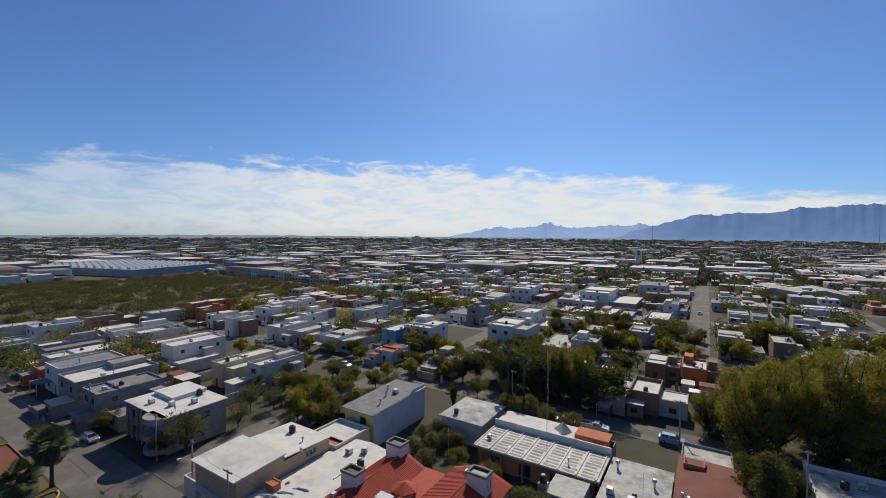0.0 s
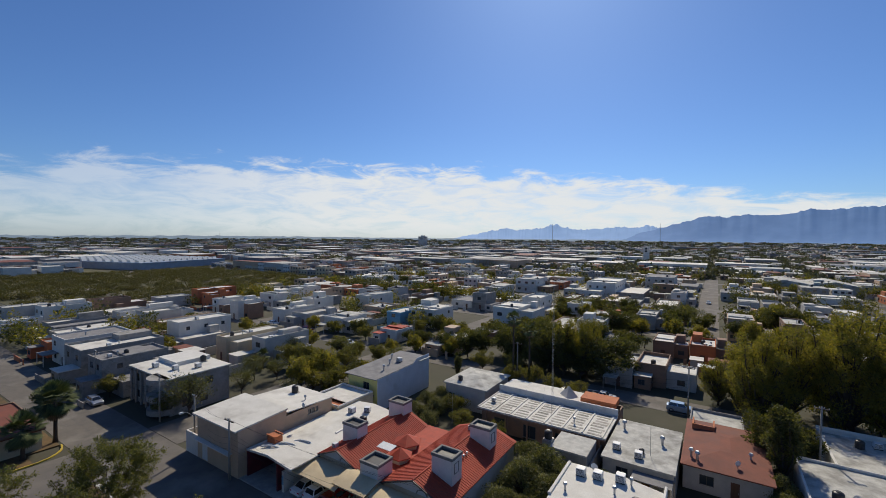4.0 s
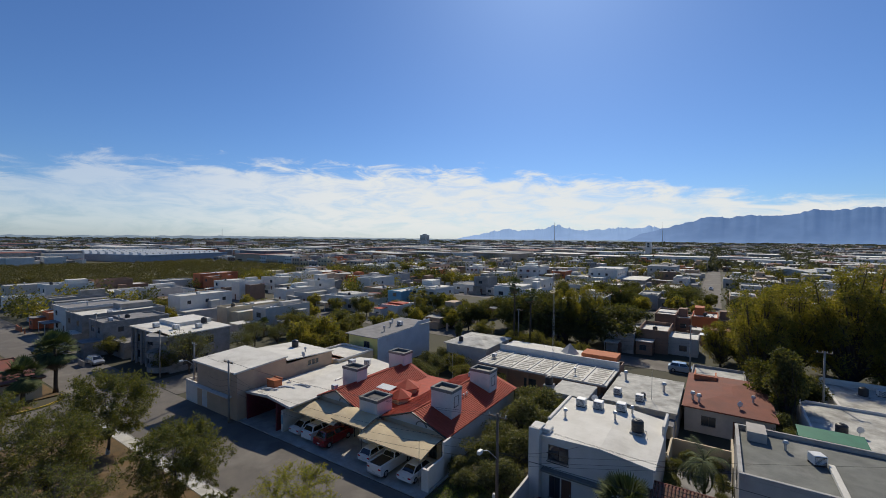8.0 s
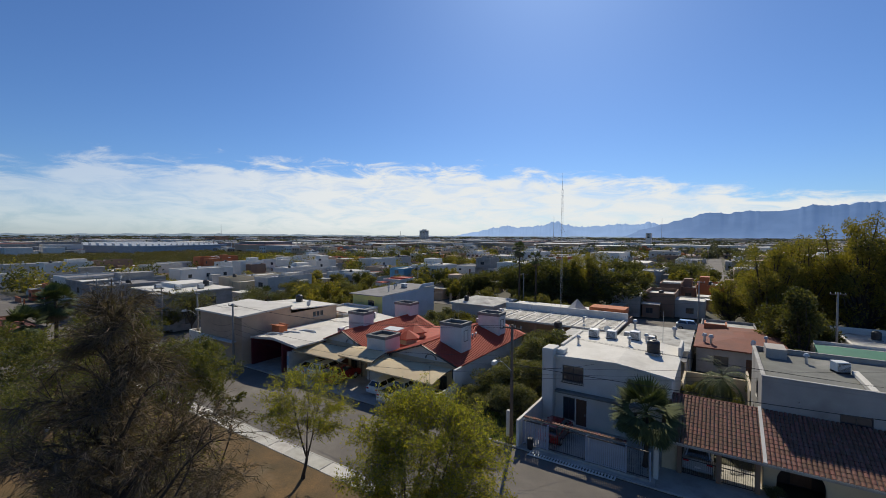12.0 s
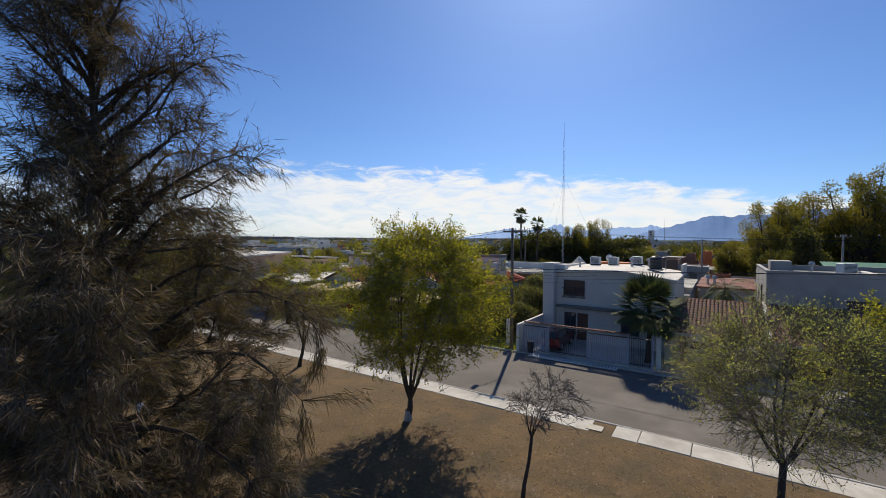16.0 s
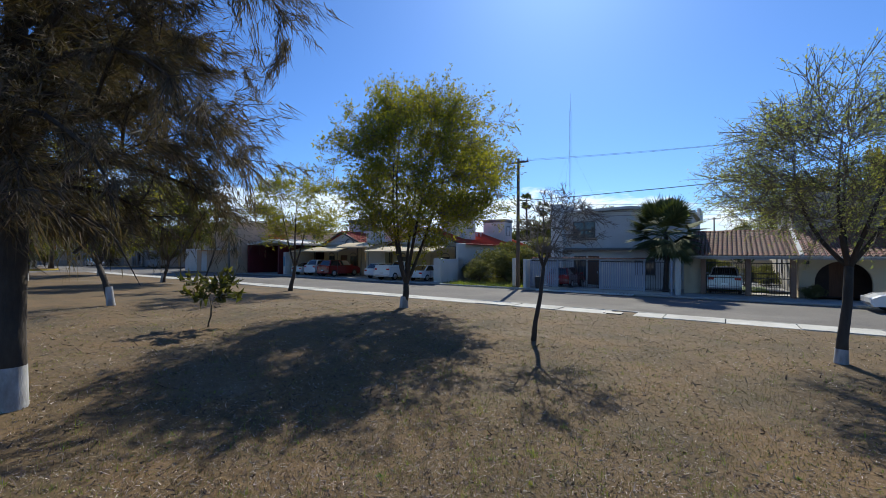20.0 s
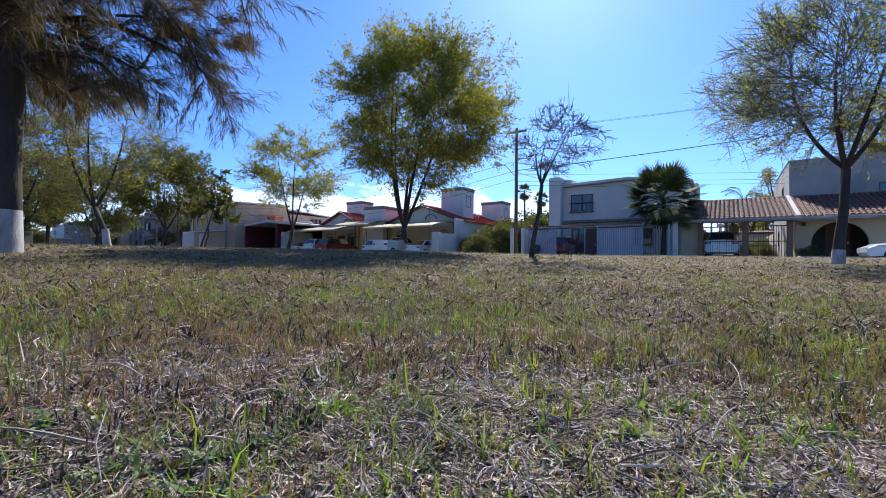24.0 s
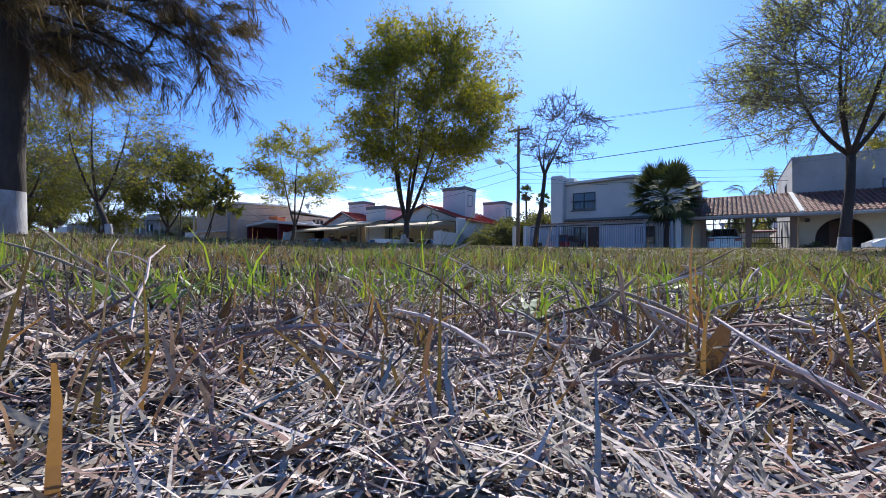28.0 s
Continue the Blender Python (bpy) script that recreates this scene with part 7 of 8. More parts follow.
# ---- woods, scrub and far trees as one mass each ----
def clump_mass(spots, leaves, material, name, label, leaf, seed):
    """Many low crowns of leaf tufts. spots: rows of u, v, height, radius."""
    r = np.random.default_rng(seed)
    spots = np.array(spots)
    n = len(spots)
    ball = unit(r.standard_normal((n, leaves, 3))) * r.random((n, leaves, 1)) ** 0.4
    lumps = 1 + 0.35 * np.sin(ball[:, :, :1] * 5 + r.random((n, 1, 1)) * 6) * np.cos(ball[:, :, 1:2] * 4 + r.random((n, 1, 1)) * 6)
    ball = ball * lumps
    size = np.stack([spots[:, 3], spots[:, 3], spots[:, 2] * 0.5], -1)[:, None]
    pts = ball * size
    pts[:, :, 2] += spots[:, None, 2] * 0.52 - 0.15
    pts[:, :, :2] += spots[:, None, :2]
    scale = (leaf * spots[:, 3])[:, None].repeat(leaves, 1).reshape(-1)
    p = pts.reshape(-1, 3)
    ways = unit(ball.reshape(-1, 3) + 0.5 * r.standard_normal((n * leaves, 3)))
    side = unit(np.cross(ways, r.standard_normal((n * leaves, 3))))
    tri = np.stack([p - side * scale[:, None] * 0.6, p + side * scale[:, None] * 0.6, p + ways * scale[:, None]], 1)
    g = Geo()
    g.v = tri.reshape(-1, 3).tolist()
    g.f = [(3 * i, 3 * i + 1, 3 * i + 2) for i in range(n * leaves)]
    return solid(name, g, material, 0, 0, 0, label=label, category="trees", kind="stuff")


SCRUB = mat("scrub_leaf", (0.13, 0.115, 0.035), (0.085, 0.08, 0.03), 0.5, 0.7, 0, 10, island=0.4, thin=0.3)
# leaf colour greyed to stand in for haze over the far trees
LEAF_HAZED = mat("haze_greyed_leaf", (0.1, 0.1, 0.075), (0.07, 0.073, 0.058), 0.5, 0.7, 0, 10, island=0.35, thin=0.3)
spots = []
for _ in range(1300):
    spots.append((random.uniform(-470, -213), random.uniform(52, 214), random.uniform(1.4, 3.4), random.uniform(1.8, 4.2)))
spots = [s for s in spots if not (s[0] < -405 and s[1] > 118)]
clump_mass(spots, 260, SCRUB, "scrub", "dense olive-brown scrub on the open land", 0.13, 3)
solid("ground_scrub", Geo().box(-475, 50, -0.4, -211.5, 86, -0.12).box(-475, 93, -0.4, -211.5, 150, -0.12).box(-475, 157, -0.4, -211.5, 214, -0.12), mat("scrub_ground", (0.1, 0.085, 0.035), (0.06, 0.06, 0.022), 0.12, 0.95, 0.2, 1.5, stain=(0.15, 0.12, 0.06), stain_amount=0.4), 0, 0, label="open land with dry olive scrub", category="ground", kind="structure")
for mat_, count, seed, text in ((LEAF_DARK, 700, 5, "dark green trees among the houses"), (LEAF_GOLD, 420, 6, "olive trees among the houses"), (LEAF_YARD, 220, 8, "light green trees among the houses")):
    spots = []
    while len(spots) < count:
        u, v = random.uniform(-420, 250), random.choice((32.2, 50, 56, 94, 115, 120, 125, 149, 179, 184, 243, 248, 308, 312, 375)) + random.uniform(-3, 3)
        if math.hypot(u, v) > 140 and not (u < -205 and v > 40) and free(u - 2, v - 2, u + 2, v + 2):
            spots.append((u, v, random.uniform(4, 9), random.uniform(1.8, 3.6)))
    clump_mass(spots, 150, mat_, "distant_trees", text, 0.2, seed)
for mat_, seed in ((LEAF_HAZED, 11), (LEAF_HAZED, 12)):
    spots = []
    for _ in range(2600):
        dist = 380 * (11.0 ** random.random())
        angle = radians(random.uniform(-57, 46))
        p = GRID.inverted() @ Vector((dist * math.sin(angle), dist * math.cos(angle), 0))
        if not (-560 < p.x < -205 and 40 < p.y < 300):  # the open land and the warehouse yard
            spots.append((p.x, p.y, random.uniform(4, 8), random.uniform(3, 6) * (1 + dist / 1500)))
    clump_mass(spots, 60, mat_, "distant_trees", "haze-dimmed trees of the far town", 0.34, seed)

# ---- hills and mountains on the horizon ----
# haze is painted into these colours, and the ranges glow to look distant
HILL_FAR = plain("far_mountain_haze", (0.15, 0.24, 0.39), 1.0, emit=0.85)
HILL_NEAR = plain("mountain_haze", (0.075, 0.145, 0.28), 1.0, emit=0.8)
for m, a, b in ((HILL_FAR, (0.14, 0.23, 0.39), (0.155, 0.25, 0.415)), (HILL_NEAR, (0.07, 0.138, 0.275), (0.082, 0.155, 0.3))):  # noise between two close haze tones, for shading in the folds
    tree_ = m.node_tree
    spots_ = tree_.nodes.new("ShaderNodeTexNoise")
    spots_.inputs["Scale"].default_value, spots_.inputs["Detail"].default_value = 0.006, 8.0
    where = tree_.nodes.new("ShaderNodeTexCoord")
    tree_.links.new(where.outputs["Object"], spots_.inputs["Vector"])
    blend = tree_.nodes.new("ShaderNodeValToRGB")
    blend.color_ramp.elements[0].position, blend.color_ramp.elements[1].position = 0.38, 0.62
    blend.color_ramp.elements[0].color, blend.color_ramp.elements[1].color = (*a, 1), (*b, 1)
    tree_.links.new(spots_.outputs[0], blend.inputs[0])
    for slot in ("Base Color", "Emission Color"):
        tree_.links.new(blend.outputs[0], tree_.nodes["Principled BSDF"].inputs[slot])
# blue-grey haze put into the rise's glow, to soften the horizon
HILL_LOW = plain("low_rise_haze", (0.1, 0.14, 0.18), 1.0, emit=0.6)


def ridge(name, dist, deg0, deg1, crest, material, label, rough, seed):
    """A range seen from afar: crest(degrees) gives its height; folds run down its face."""
    g, n, m = Geo(), 320, 8
    for i in range(n + 1):
        deg = deg0 + (deg1 - deg0) * i / n
        a = radians(deg)
        top_h = max(0.0, crest(deg)) * (1 + rough * noise.noise((deg * 0.55, seed, 0)) + rough * 0.8 * noise.noise((deg * 1.5, seed, 3)) + rough * 0.55 * noise.noise((deg * 4.1, seed, 3)) + rough * 0.25 * noise.noise((deg * 11.0, seed, 3)))
        for j in range(m + 1):
            s = j / m
            fold = 18 * noise.noise((deg * 1.2, s * 3, seed)) * (1 - s)
            r = dist - 500 * (1 - s) + fold
            g.v.append((r * math.sin(a), r * math.cos(a), -2 + (top_h + 2) * s ** 1.25))
    g.f = [(i * (m + 1) + j, (i + 1) * (m + 1) + j, (i + 1) * (m + 1) + j + 1, i * (m + 1) + j + 1) for i in range(n) for j in range(m)]
    ob = new(name, mesh_of(name, g, material, True))
    return tagged(ob, label, "mountains", kind="structure")


def bump_at(x, c, w):
    return math.exp(-((x - c) / w) ** 2)


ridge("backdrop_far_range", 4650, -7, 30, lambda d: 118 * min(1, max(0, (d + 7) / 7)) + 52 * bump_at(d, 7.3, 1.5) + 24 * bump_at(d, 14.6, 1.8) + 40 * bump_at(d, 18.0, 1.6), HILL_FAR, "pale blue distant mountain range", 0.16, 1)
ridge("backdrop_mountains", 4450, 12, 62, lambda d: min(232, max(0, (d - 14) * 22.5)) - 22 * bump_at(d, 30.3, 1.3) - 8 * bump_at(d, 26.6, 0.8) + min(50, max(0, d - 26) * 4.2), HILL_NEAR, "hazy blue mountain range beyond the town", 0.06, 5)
ridge("backdrop_low_rise", 4200, -62, 50, lambda d: 15 + 10 * bump_at(d, -35, 18), HILL_LOW, "low wooded rise on the horizon, tinted with blue haze", 0.3, 9)

# ---- poles, wires, mast ----
def catenary(parent, a, b, sag, r=0.012, name="wire"):
    a, b = Vector(a), Vector(b)
    pts = [a.lerp(b, s) - Vector((0, 0, sag * 4 * s * (1 - s))) for s in np.linspace(0, 1, 9)]
    part(name, Geo().tube(pts, r, 4), CABLE, parent)


def utility_pole(u, v, height, label, arm=1.0, lamp=False, material=POLE_CONC):
    t = thing("utility_pole", u, v, -0.15, label=label, category="pole", group="utility poles")
    part("shaft", Geo().tube([(0, 0, 0), (0, 0, height)], [0.15, 0.1], 10), material, t, smooth=True)
    part("crossarm", Geo().soft(-arm, -0.06, height - 0.35, arm, 0.06, height - 0.23, 0.01), WOOD_POLE, t)
    for x in (-arm * 0.9, -arm * 0.3, arm * 0.3, arm * 0.9):
        part("insulator", Geo().tube([(x, 0, height - 0.23), (x, 0, height - 0.15), (x, 0, height - 0.02)], [0.03, 0.05, 0.03], 8), WHITE_METAL, t)
    if lamp:
        part("lamp_arm", Geo().tube([(0, -0.1, height * 0.62), (-0.5, -0.7, height * 0.7), (-0.8, -1.2, height * 0.71)], 0.03, 6), GALV, t)
        part("lamp_head", Geo().soft(-1.0, -1.65, height * 0.69, -0.72, -1.1, height * 0.72, 0.02), WHITE_METAL, t)
    return t


POLES = [(-13.9, 31.4, 9.6, 0.8, True), (-51.0, 30.2, 8.0, 1.0, False), (-62.0, 31.4, 8.4, 0.6, True), (-77.0, 33.2, 8.0, 0.7, False), (24.0, 31.6, 9.4, 0.8, True), (-104, 33.0, 8.0, 0.7, False), (-35.1, 85.4, 8.6, 0.9, False), (-3.0, 85.2, 9.0, 0.9, False), (12.5, 73.0, 9.6, 0.8, False), (-70, 94.5, 8, 0.8, True)]
for n, (u, v, hgt, arm, lamp) in enumerate(POLES):
    utility_pole(u, v, hgt, "weathered grey utility pole with a crossarm and insulators" if n else "tall weathered utility pole beside the vacant lot", arm, lamp, WOOD_POLE if n == 0 else POLE_CONC)
lines = thing("power_lines", 0, 0, label="sagging black overhead power and telephone lines", category="cables")
for (a, b) in ((1, 0), (2, 1), (3, 2), (5, 3), (6, 7)):
    pa, pb = POLES[a], POLES[b]
    for k, z, sag in ((-0.7, -0.3, 0.9), (0.7, -0.3, 0.9), (0.0, -2.6, 1.1), (0.0, -3.3, 1.25), (0.1, -3.9, 1.4)):
        catenary(lines, (pa[0] + k, pa[1], pa[2] + z), (pb[0] + k, pb[1], pb[2] + z), sag)
catenary(lines, (-13.9, 31.4, 6.3), (24.0, 31.6, 8.0), 0.35, 0.022)
catenary(lines, (-13.2, 31.4, 9.3), (24.7, 31.6, 9.1), 0.6, 0.008)
catenary(lines, (-14.6, 31.4, 9.3), (23.3, 31.6, 9.1), 0.6, 0.008)
for z in (5.3, 5.6, 6.1):
    catenary(lines, (-13.9, 31.4, z - 0.1), (40, 62, z + 1.2), 0.3, 0.01)
catenary(lines, (-13.9, 31.4, 6.2), (-9.0, 37.4, 5.6), 0.3)
catenary(lines, (-51, 30.2, 6.4), (-46.0, 32.0, 3.9), 0.2)

mast = thing("radio_mast", -20.0, 63.2, 3.9, label="slim lattice radio mast on a roof", category="mast")
for i in range(3):
    a = 2.094 * i
    part("leg", Geo().tube([(0.14 * math.cos(a), 0.14 * math.sin(a), 0), (0.14 * math.cos(a), 0.14 * math.sin(a), 19.5)], 0.011, 5), GALV, mast)
brace = Geo()
for k in range(48):
    for i in range(3):
        a, b = 2.094 * i, 2.094 * (i + 1)
        z = 0.4 * k
        p, q = (a, b) if k % 2 else (b, a)
        brace.tube([(0.14 * math.cos(p), 0.14 * math.sin(p), z), (0.14 * math.cos(q), 0.14 * math.sin(q), z + 0.4)], 0.006, 3)
part("lattice", brace, GALV, mast)
part("tip", Geo().tube([(0, 0, 19.4), (0, 0, 22.0)], [0.03, 0.012], 6), GALV, mast)
for i in range(3):
    a = 2.094 * i + 0.5
    part("guy_wire", Geo().tube([(0, 0, 14), (7 * math.cos(a), 5 * math.sin(a), 0.05)], 0.006, 3), CABLE, mast)
for u, v, z, hgt in ((-6, 60, 0, 7), (-36, 60, 0, 6)):
    solid("antenna_pole", Geo().tube([(0, 0, -0.15), (0, 0, hgt)], [0.04, 0.025], 6), GALV, u, v, label="thin galvanised antenna pole in a back garden", category="pole", group="antenna poles")
for u, v, hgt in ((-300, 900, 60), (-150, 1500, 80), (420, 1700, 70), (700, 1900, 80), (900, 1800, 75), (-420, 520, 24), (-900, 500, 40)):
    solid("radio_tower", Geo().tube([(0, 0, 0), (0, 0, hgt)], [0.8, 0.25], 4), GALV, u, v, label="thin radio tower on the skyline", category="tower", group="skyline towers")
post = thing("sign_post", -43.2, 21.35, 0.0, label="dark steel post with a small street sign", category="sign")
part("shaft", Geo().tube([(0, 0, -0.1), (0, 0, 4.6)], 0.06, 8), STEEL, post)
part("plate", Geo().box(-0.25, -0.02, 4.2, 0.25, 0.02, 4.6), GALV, post)
solid("litter_bin", Geo().tube([(0, 0, -0.05), (0, 0, 0.1), (0, 0, 0.75), (0, 0, 0.8)], [0.2, 0.22, 0.26, 0.22], 12), BLACK_PLASTIC, -12.3, 31.35, label="small black bin beside the fence", category="bin")
solid("manhole_cover", Geo().soft(-0.35, -0.3, -0.02, 0.35, 0.3, 0.012, 0.01), STEEL, -4.95, 20.7, label="dark square cover set in the pavement", category="cover")

# ---- cars ----
TYRE = mat("tyre_rubber", (0.02, 0.02, 0.02), (0.014, 0.014, 0.014), 6, 0.8, 0.1, 40)
CHROME = plain("wheel_alloy", (0.55, 0.55, 0.57), 0.3, 0.9)
LAMP_GLASS = plain("clear_lamp", (0.75, 0.78, 0.8), 0.08, 0.0, 0.5)
TAIL = plain("tail_lamp_red", (0.45, 0.01, 0.012), 0.2, 0.0, 0.5)
CAR_GLASS = plain("tinted_car_glass", (0.015, 0.018, 0.02), 0.05, 0.0, 0.8)


def car(u, v, turn, paint, kind, label, z=-0.045):
    """A parked car, nose along +x, on its four wheels."""
    t = thing("parked_car" if kind != "pickup" else "pickup_truck", u, v, z, turn, label=label, category="car" if kind != "pickup" else "pickup", group="parked cars")
    tall = {"sedan": 0.0, "hatch": 0.06, "suv": 0.25, "pickup": 0.28}[kind]
    L, wdt = {"sedan": (4.5, 1.75), "hatch": (4.0, 1.7), "suv": (4.5, 1.82), "pickup": (5.3, 1.85)}[kind]
    f, b, belt = L / 2, -L / 2, 0.88 + tall
    prof = [(b + 0.08, 0.32), (b, 0.5), (b + 0.03, belt - 0.02), (b + 0.3, belt + 0.02), (f - 1.35, belt + 0.02), (f - 0.35, belt - 0.12), (f - 0.02, belt - 0.28), (f, 0.45), (f - 0.1, 0.28)]
    rings = []
    for y, inset, dz in ((-wdt / 2 + 0.02, 0.1, -0.03), (-wdt / 2, 0.0, 0), (-wdt / 2 + 0.12, -0.02, 0.05), (0, -0.05, 0.08), (wdt / 2 - 0.12, -0.02, 0.05), (wdt / 2, 0.0, 0), (wdt / 2 - 0.02, 0.1, -0.03)):
        rings.append([(x * (1 - inset / 2.4), y, (z0 if z0 < 0.6 else z0 + dz)) for x, z0 in prof])
    body = part("body", Geo().loft(rings), paint, t, smooth=False)
    roof_z = {"sedan": 1.42, "hatch": 1.48, "suv": 1.72, "pickup": 1.72}[kind]
    r0, r1, g0, g1 = {"sedan": (-1.0, 0.55, -1.75, 1.2), "hatch": (-1.45, 0.55, -1.85, 1.15), "suv": (-1.7, 0.5, -2.0, 1.15), "pickup": (-0.2, 0.8, -0.45, 1.45)}[kind]
    hw, hr = wdt / 2 - 0.1, wdt / 2 - 0.28
    cab = [[(g0, -hw, belt), (g1, -hw, belt), (g1, hw, belt), (g0, hw, belt)], [(r0, -hr, roof_z - 0.03), (r1, -hr, roof_z - 0.03), (r1, hr, roof_z - 0.03), (r0, hr, roof_z - 0.03)], [(r0 + 0.08, -hr + 0.08, roof_z), (r1 - 0.08, -hr + 0.08, roof_z), (r1 - 0.08, hr - 0.08, roof_z), (r0 + 0.08, hr - 0.08, roof_z)]]
    part("cabin", Geo().loft(cab), paint, t)

    def pane(name, quad, push):
        c = [Vector(p) for p in quad]
        mid = sum(c, Vector()) / 4
        c = [mid + (p - mid) * 0.86 for p in c]
        p = Vector(push)
        part(name, Geo().loft([[tuple(q) for q in c], [tuple(q + p) for q in c]]), CAR_GLASS, t)

    pane("windscreen", [cab[0][1], cab[0][2], cab[1][2], cab[1][1]], (0.02, 0, 0.015))
    pane("rear_window", [cab[0][3], cab[0][0], cab[1][0], cab[1][3]], (-0.02, 0, 0.015))
    for s, (i, j) in ((-1, (0, 1)), (1, (3, 2))):
        m0 = [(cab[0][i][0] + cab[0][j][0]) / 2, cab[0][i][1], belt]
        m1 = [(cab[1][i][0] + cab[1][j][0]) / 2, cab[1][i][1], roof_z - 0.03]
        pane("side_window", [cab[0][i], m0, m1, cab[1][i]], (0, s * 0.015, 0.008))
        pane("side_window", [m0, cab[0][j], cab[1][j], m1], (0, s * 0.015, 0.008))
        part("mirror", Geo().soft(g1 - 0.35, s * (wdt / 2) - 0.02 - (0.16 if s < 0 else 0), belt + 0.02, g1 - 0.2, s * (wdt / 2) + (0.16 if s > 0 else 0.02), belt + 0.16, 0.03), paint, t)
        part("headlamp", Geo().soft(f - 0.2, s * 0.62 - 0.2, belt - 0.36, f + 0.01, s * 0.62 + 0.2, belt - 0.2, 0.03), LAMP_GLASS, t)
        part("tail_lamp", Geo().soft(b - 0.015, s * (wdt / 2 - 0.22) - 0.18, belt - 0.24, b + 0.15, s * (wdt / 2 - 0.22) + 0.18, belt - 0.06, 0.03), TAIL, t)
    part("bumper", Geo().soft(b - 0.06, -wdt / 2 + 0.08, 0.38, b + 0.1, wdt / 2 - 0.08, 0.56, 0.04), paint if kind != "pickup" else CHROME, t)
    part("plate", Geo().box(b - 0.075, -0.18, 0.6, b + 0.02, 0.18, 0.72), WHITE_METAL, t)
    part("grille", Geo().box(f - 0.08, -0.45, 0.42, f + 0.012, 0.45, 0.56), BLACK_PLASTIC, t)
    if kind == "pickup":
        part("load_bed", Geo().box(b + 0.12, -wdt / 2 + 0.14, belt + 0.03, -0.55, wdt / 2 - 0.14, belt + 0.11), BLACK_PLASTIC, t)
        for s in (-1, 1):
            part("bed_rail", Geo().soft(b + 0.05, s * (wdt / 2 - 0.1) - 0.06, belt, -0.5, s * (wdt / 2 - 0.1) + 0.06, belt + 0.22, 0.02), paint, t)
        part("tailgate", Geo().soft(b, -wdt / 2 + 0.08, belt - 0.3, b + 0.1, wdt / 2 - 0.08, belt + 0.22, 0.02), paint, t)
    wr = 0.31 if tall < 0.2 else 0.36
    for x in (f - 0.85, b + 0.8):
        for s in (-1, 1):
            y = s * (wdt / 2 - 0.1)
            w = part("wheel", Geo().tube([(x, y - 0.1, wr), (x, y - 0.08, wr), (x, y + 0.08, wr), (x, y + 0.1, wr)], [wr * 0.92, wr, wr, wr * 0.92], 18), TYRE, t)
            part("rim", Geo().tube([(x, y + s * 0.1, wr), (x, y + s * 0.115, wr)], [wr * 0.62, wr * 0.55], 10), CHROME, w)
    return t


WHITE_PAINT = plain("white_car_paint", (0.75, 0.75, 0.74), 0.25, 0.0, 0.8)
RED_PAINT = plain("dark_red_car_paint", (0.22, 0.012, 0.012), 0.25, 0.0, 0.8)
SILVER_PAINT = plain("silver_car_paint", (0.45, 0.46, 0.48), 0.3, 0.6, 0.8)
BLUE_PAINT = plain("pale_blue_car_paint", (0.3, 0.4, 0.5), 0.3, 0.3, 0.8)
DARK_PAINT = plain("black_car_paint", (0.02, 0.02, 0.022), 0.25, 0.2, 0.8)
car(-41.0, 34.6, 90, WHITE_PAINT, "sedan", "white sedan parked nose-in under a canopy")
car(-38.6, 34.5, 90, WHITE_PAINT, "suv", "white compact crossover parked under a canopy")
car(-36.1, 34.2, 90, RED_PAINT, "suv", "dark red crossover parked under a canopy")
car(-29.7, 34.4, 90, WHITE_PAINT, "hatch", "white hatchback parked under a canopy")
car(-27.1, 33.8, 90, WHITE_PAINT, "pickup", "white pickup parked nose-in under a canopy")
car(-24.0, 34.2, 90, WHITE_PAINT, "sedan", "white sedan parked beside the end wall")
car(-11.3, 34.4, 90, RED_PAINT, "hatch", "dark red hatchback behind the bar fence")
car(-1.3, 36.4, 90, SILVER_PAINT, "suv", "silver crossover in the tiled carport")
car(6.4, 29.8, 180, WHITE_PAINT, "sedan", "white sedan parked along the street", -0.155)
car(-17.5, 85.0, 4, WHITE_PAINT, "pickup", "white pickup parked on the back street", -0.15)
car(-23.0, 84.9, 2, SILVER_PAINT, "sedan", "silver sedan parked on the back street", -0.15)
car(-4.2, 87.2, 0, BLUE_PAINT, "suv", "pale blue crossover parked on the back street", -0.15)
car(16.0, 88.0, 0, DARK_PAINT, "sedan", "black sedan on the back street", -0.15)
for u, v, a, p, k, text in ((-66.8, 176, 90, WHITE_PAINT, "sedan", "white sedan"), (-66.8, 184, 90, SILVER_PAINT, "suv", "silver crossover"), (-67, 200, 90, WHITE_PAINT, "pickup", "white pickup"), (-75, 210, 90, DARK_PAINT, "sedan", "black sedan"), (-130, 91.8, 0, WHITE_PAINT, "sedan", "white sedan"), (-112, 92, 0, RED_PAINT, "hatch", "dark red hatchback"), (-88, 87, 0, SILVER_PAINT, "sedan", "silver sedan"), (30, 156, 0, WHITE_PAINT, "suv", "white crossover"), (58.6, 190, 90, DARK_PAINT, "suv", "black crossover"), (58.6, 230, 90, WHITE_PAINT, "sedan", "white sedan"), (-2, 240, 90, WHITE_PAINT, "sedan", "white sedan"), (-95, 30, 0, SILVER_PAINT, "hatch", "silver hatchback")):
    car(u, v, a, p, k, text + " parked at the kerb of a side street", -0.145)

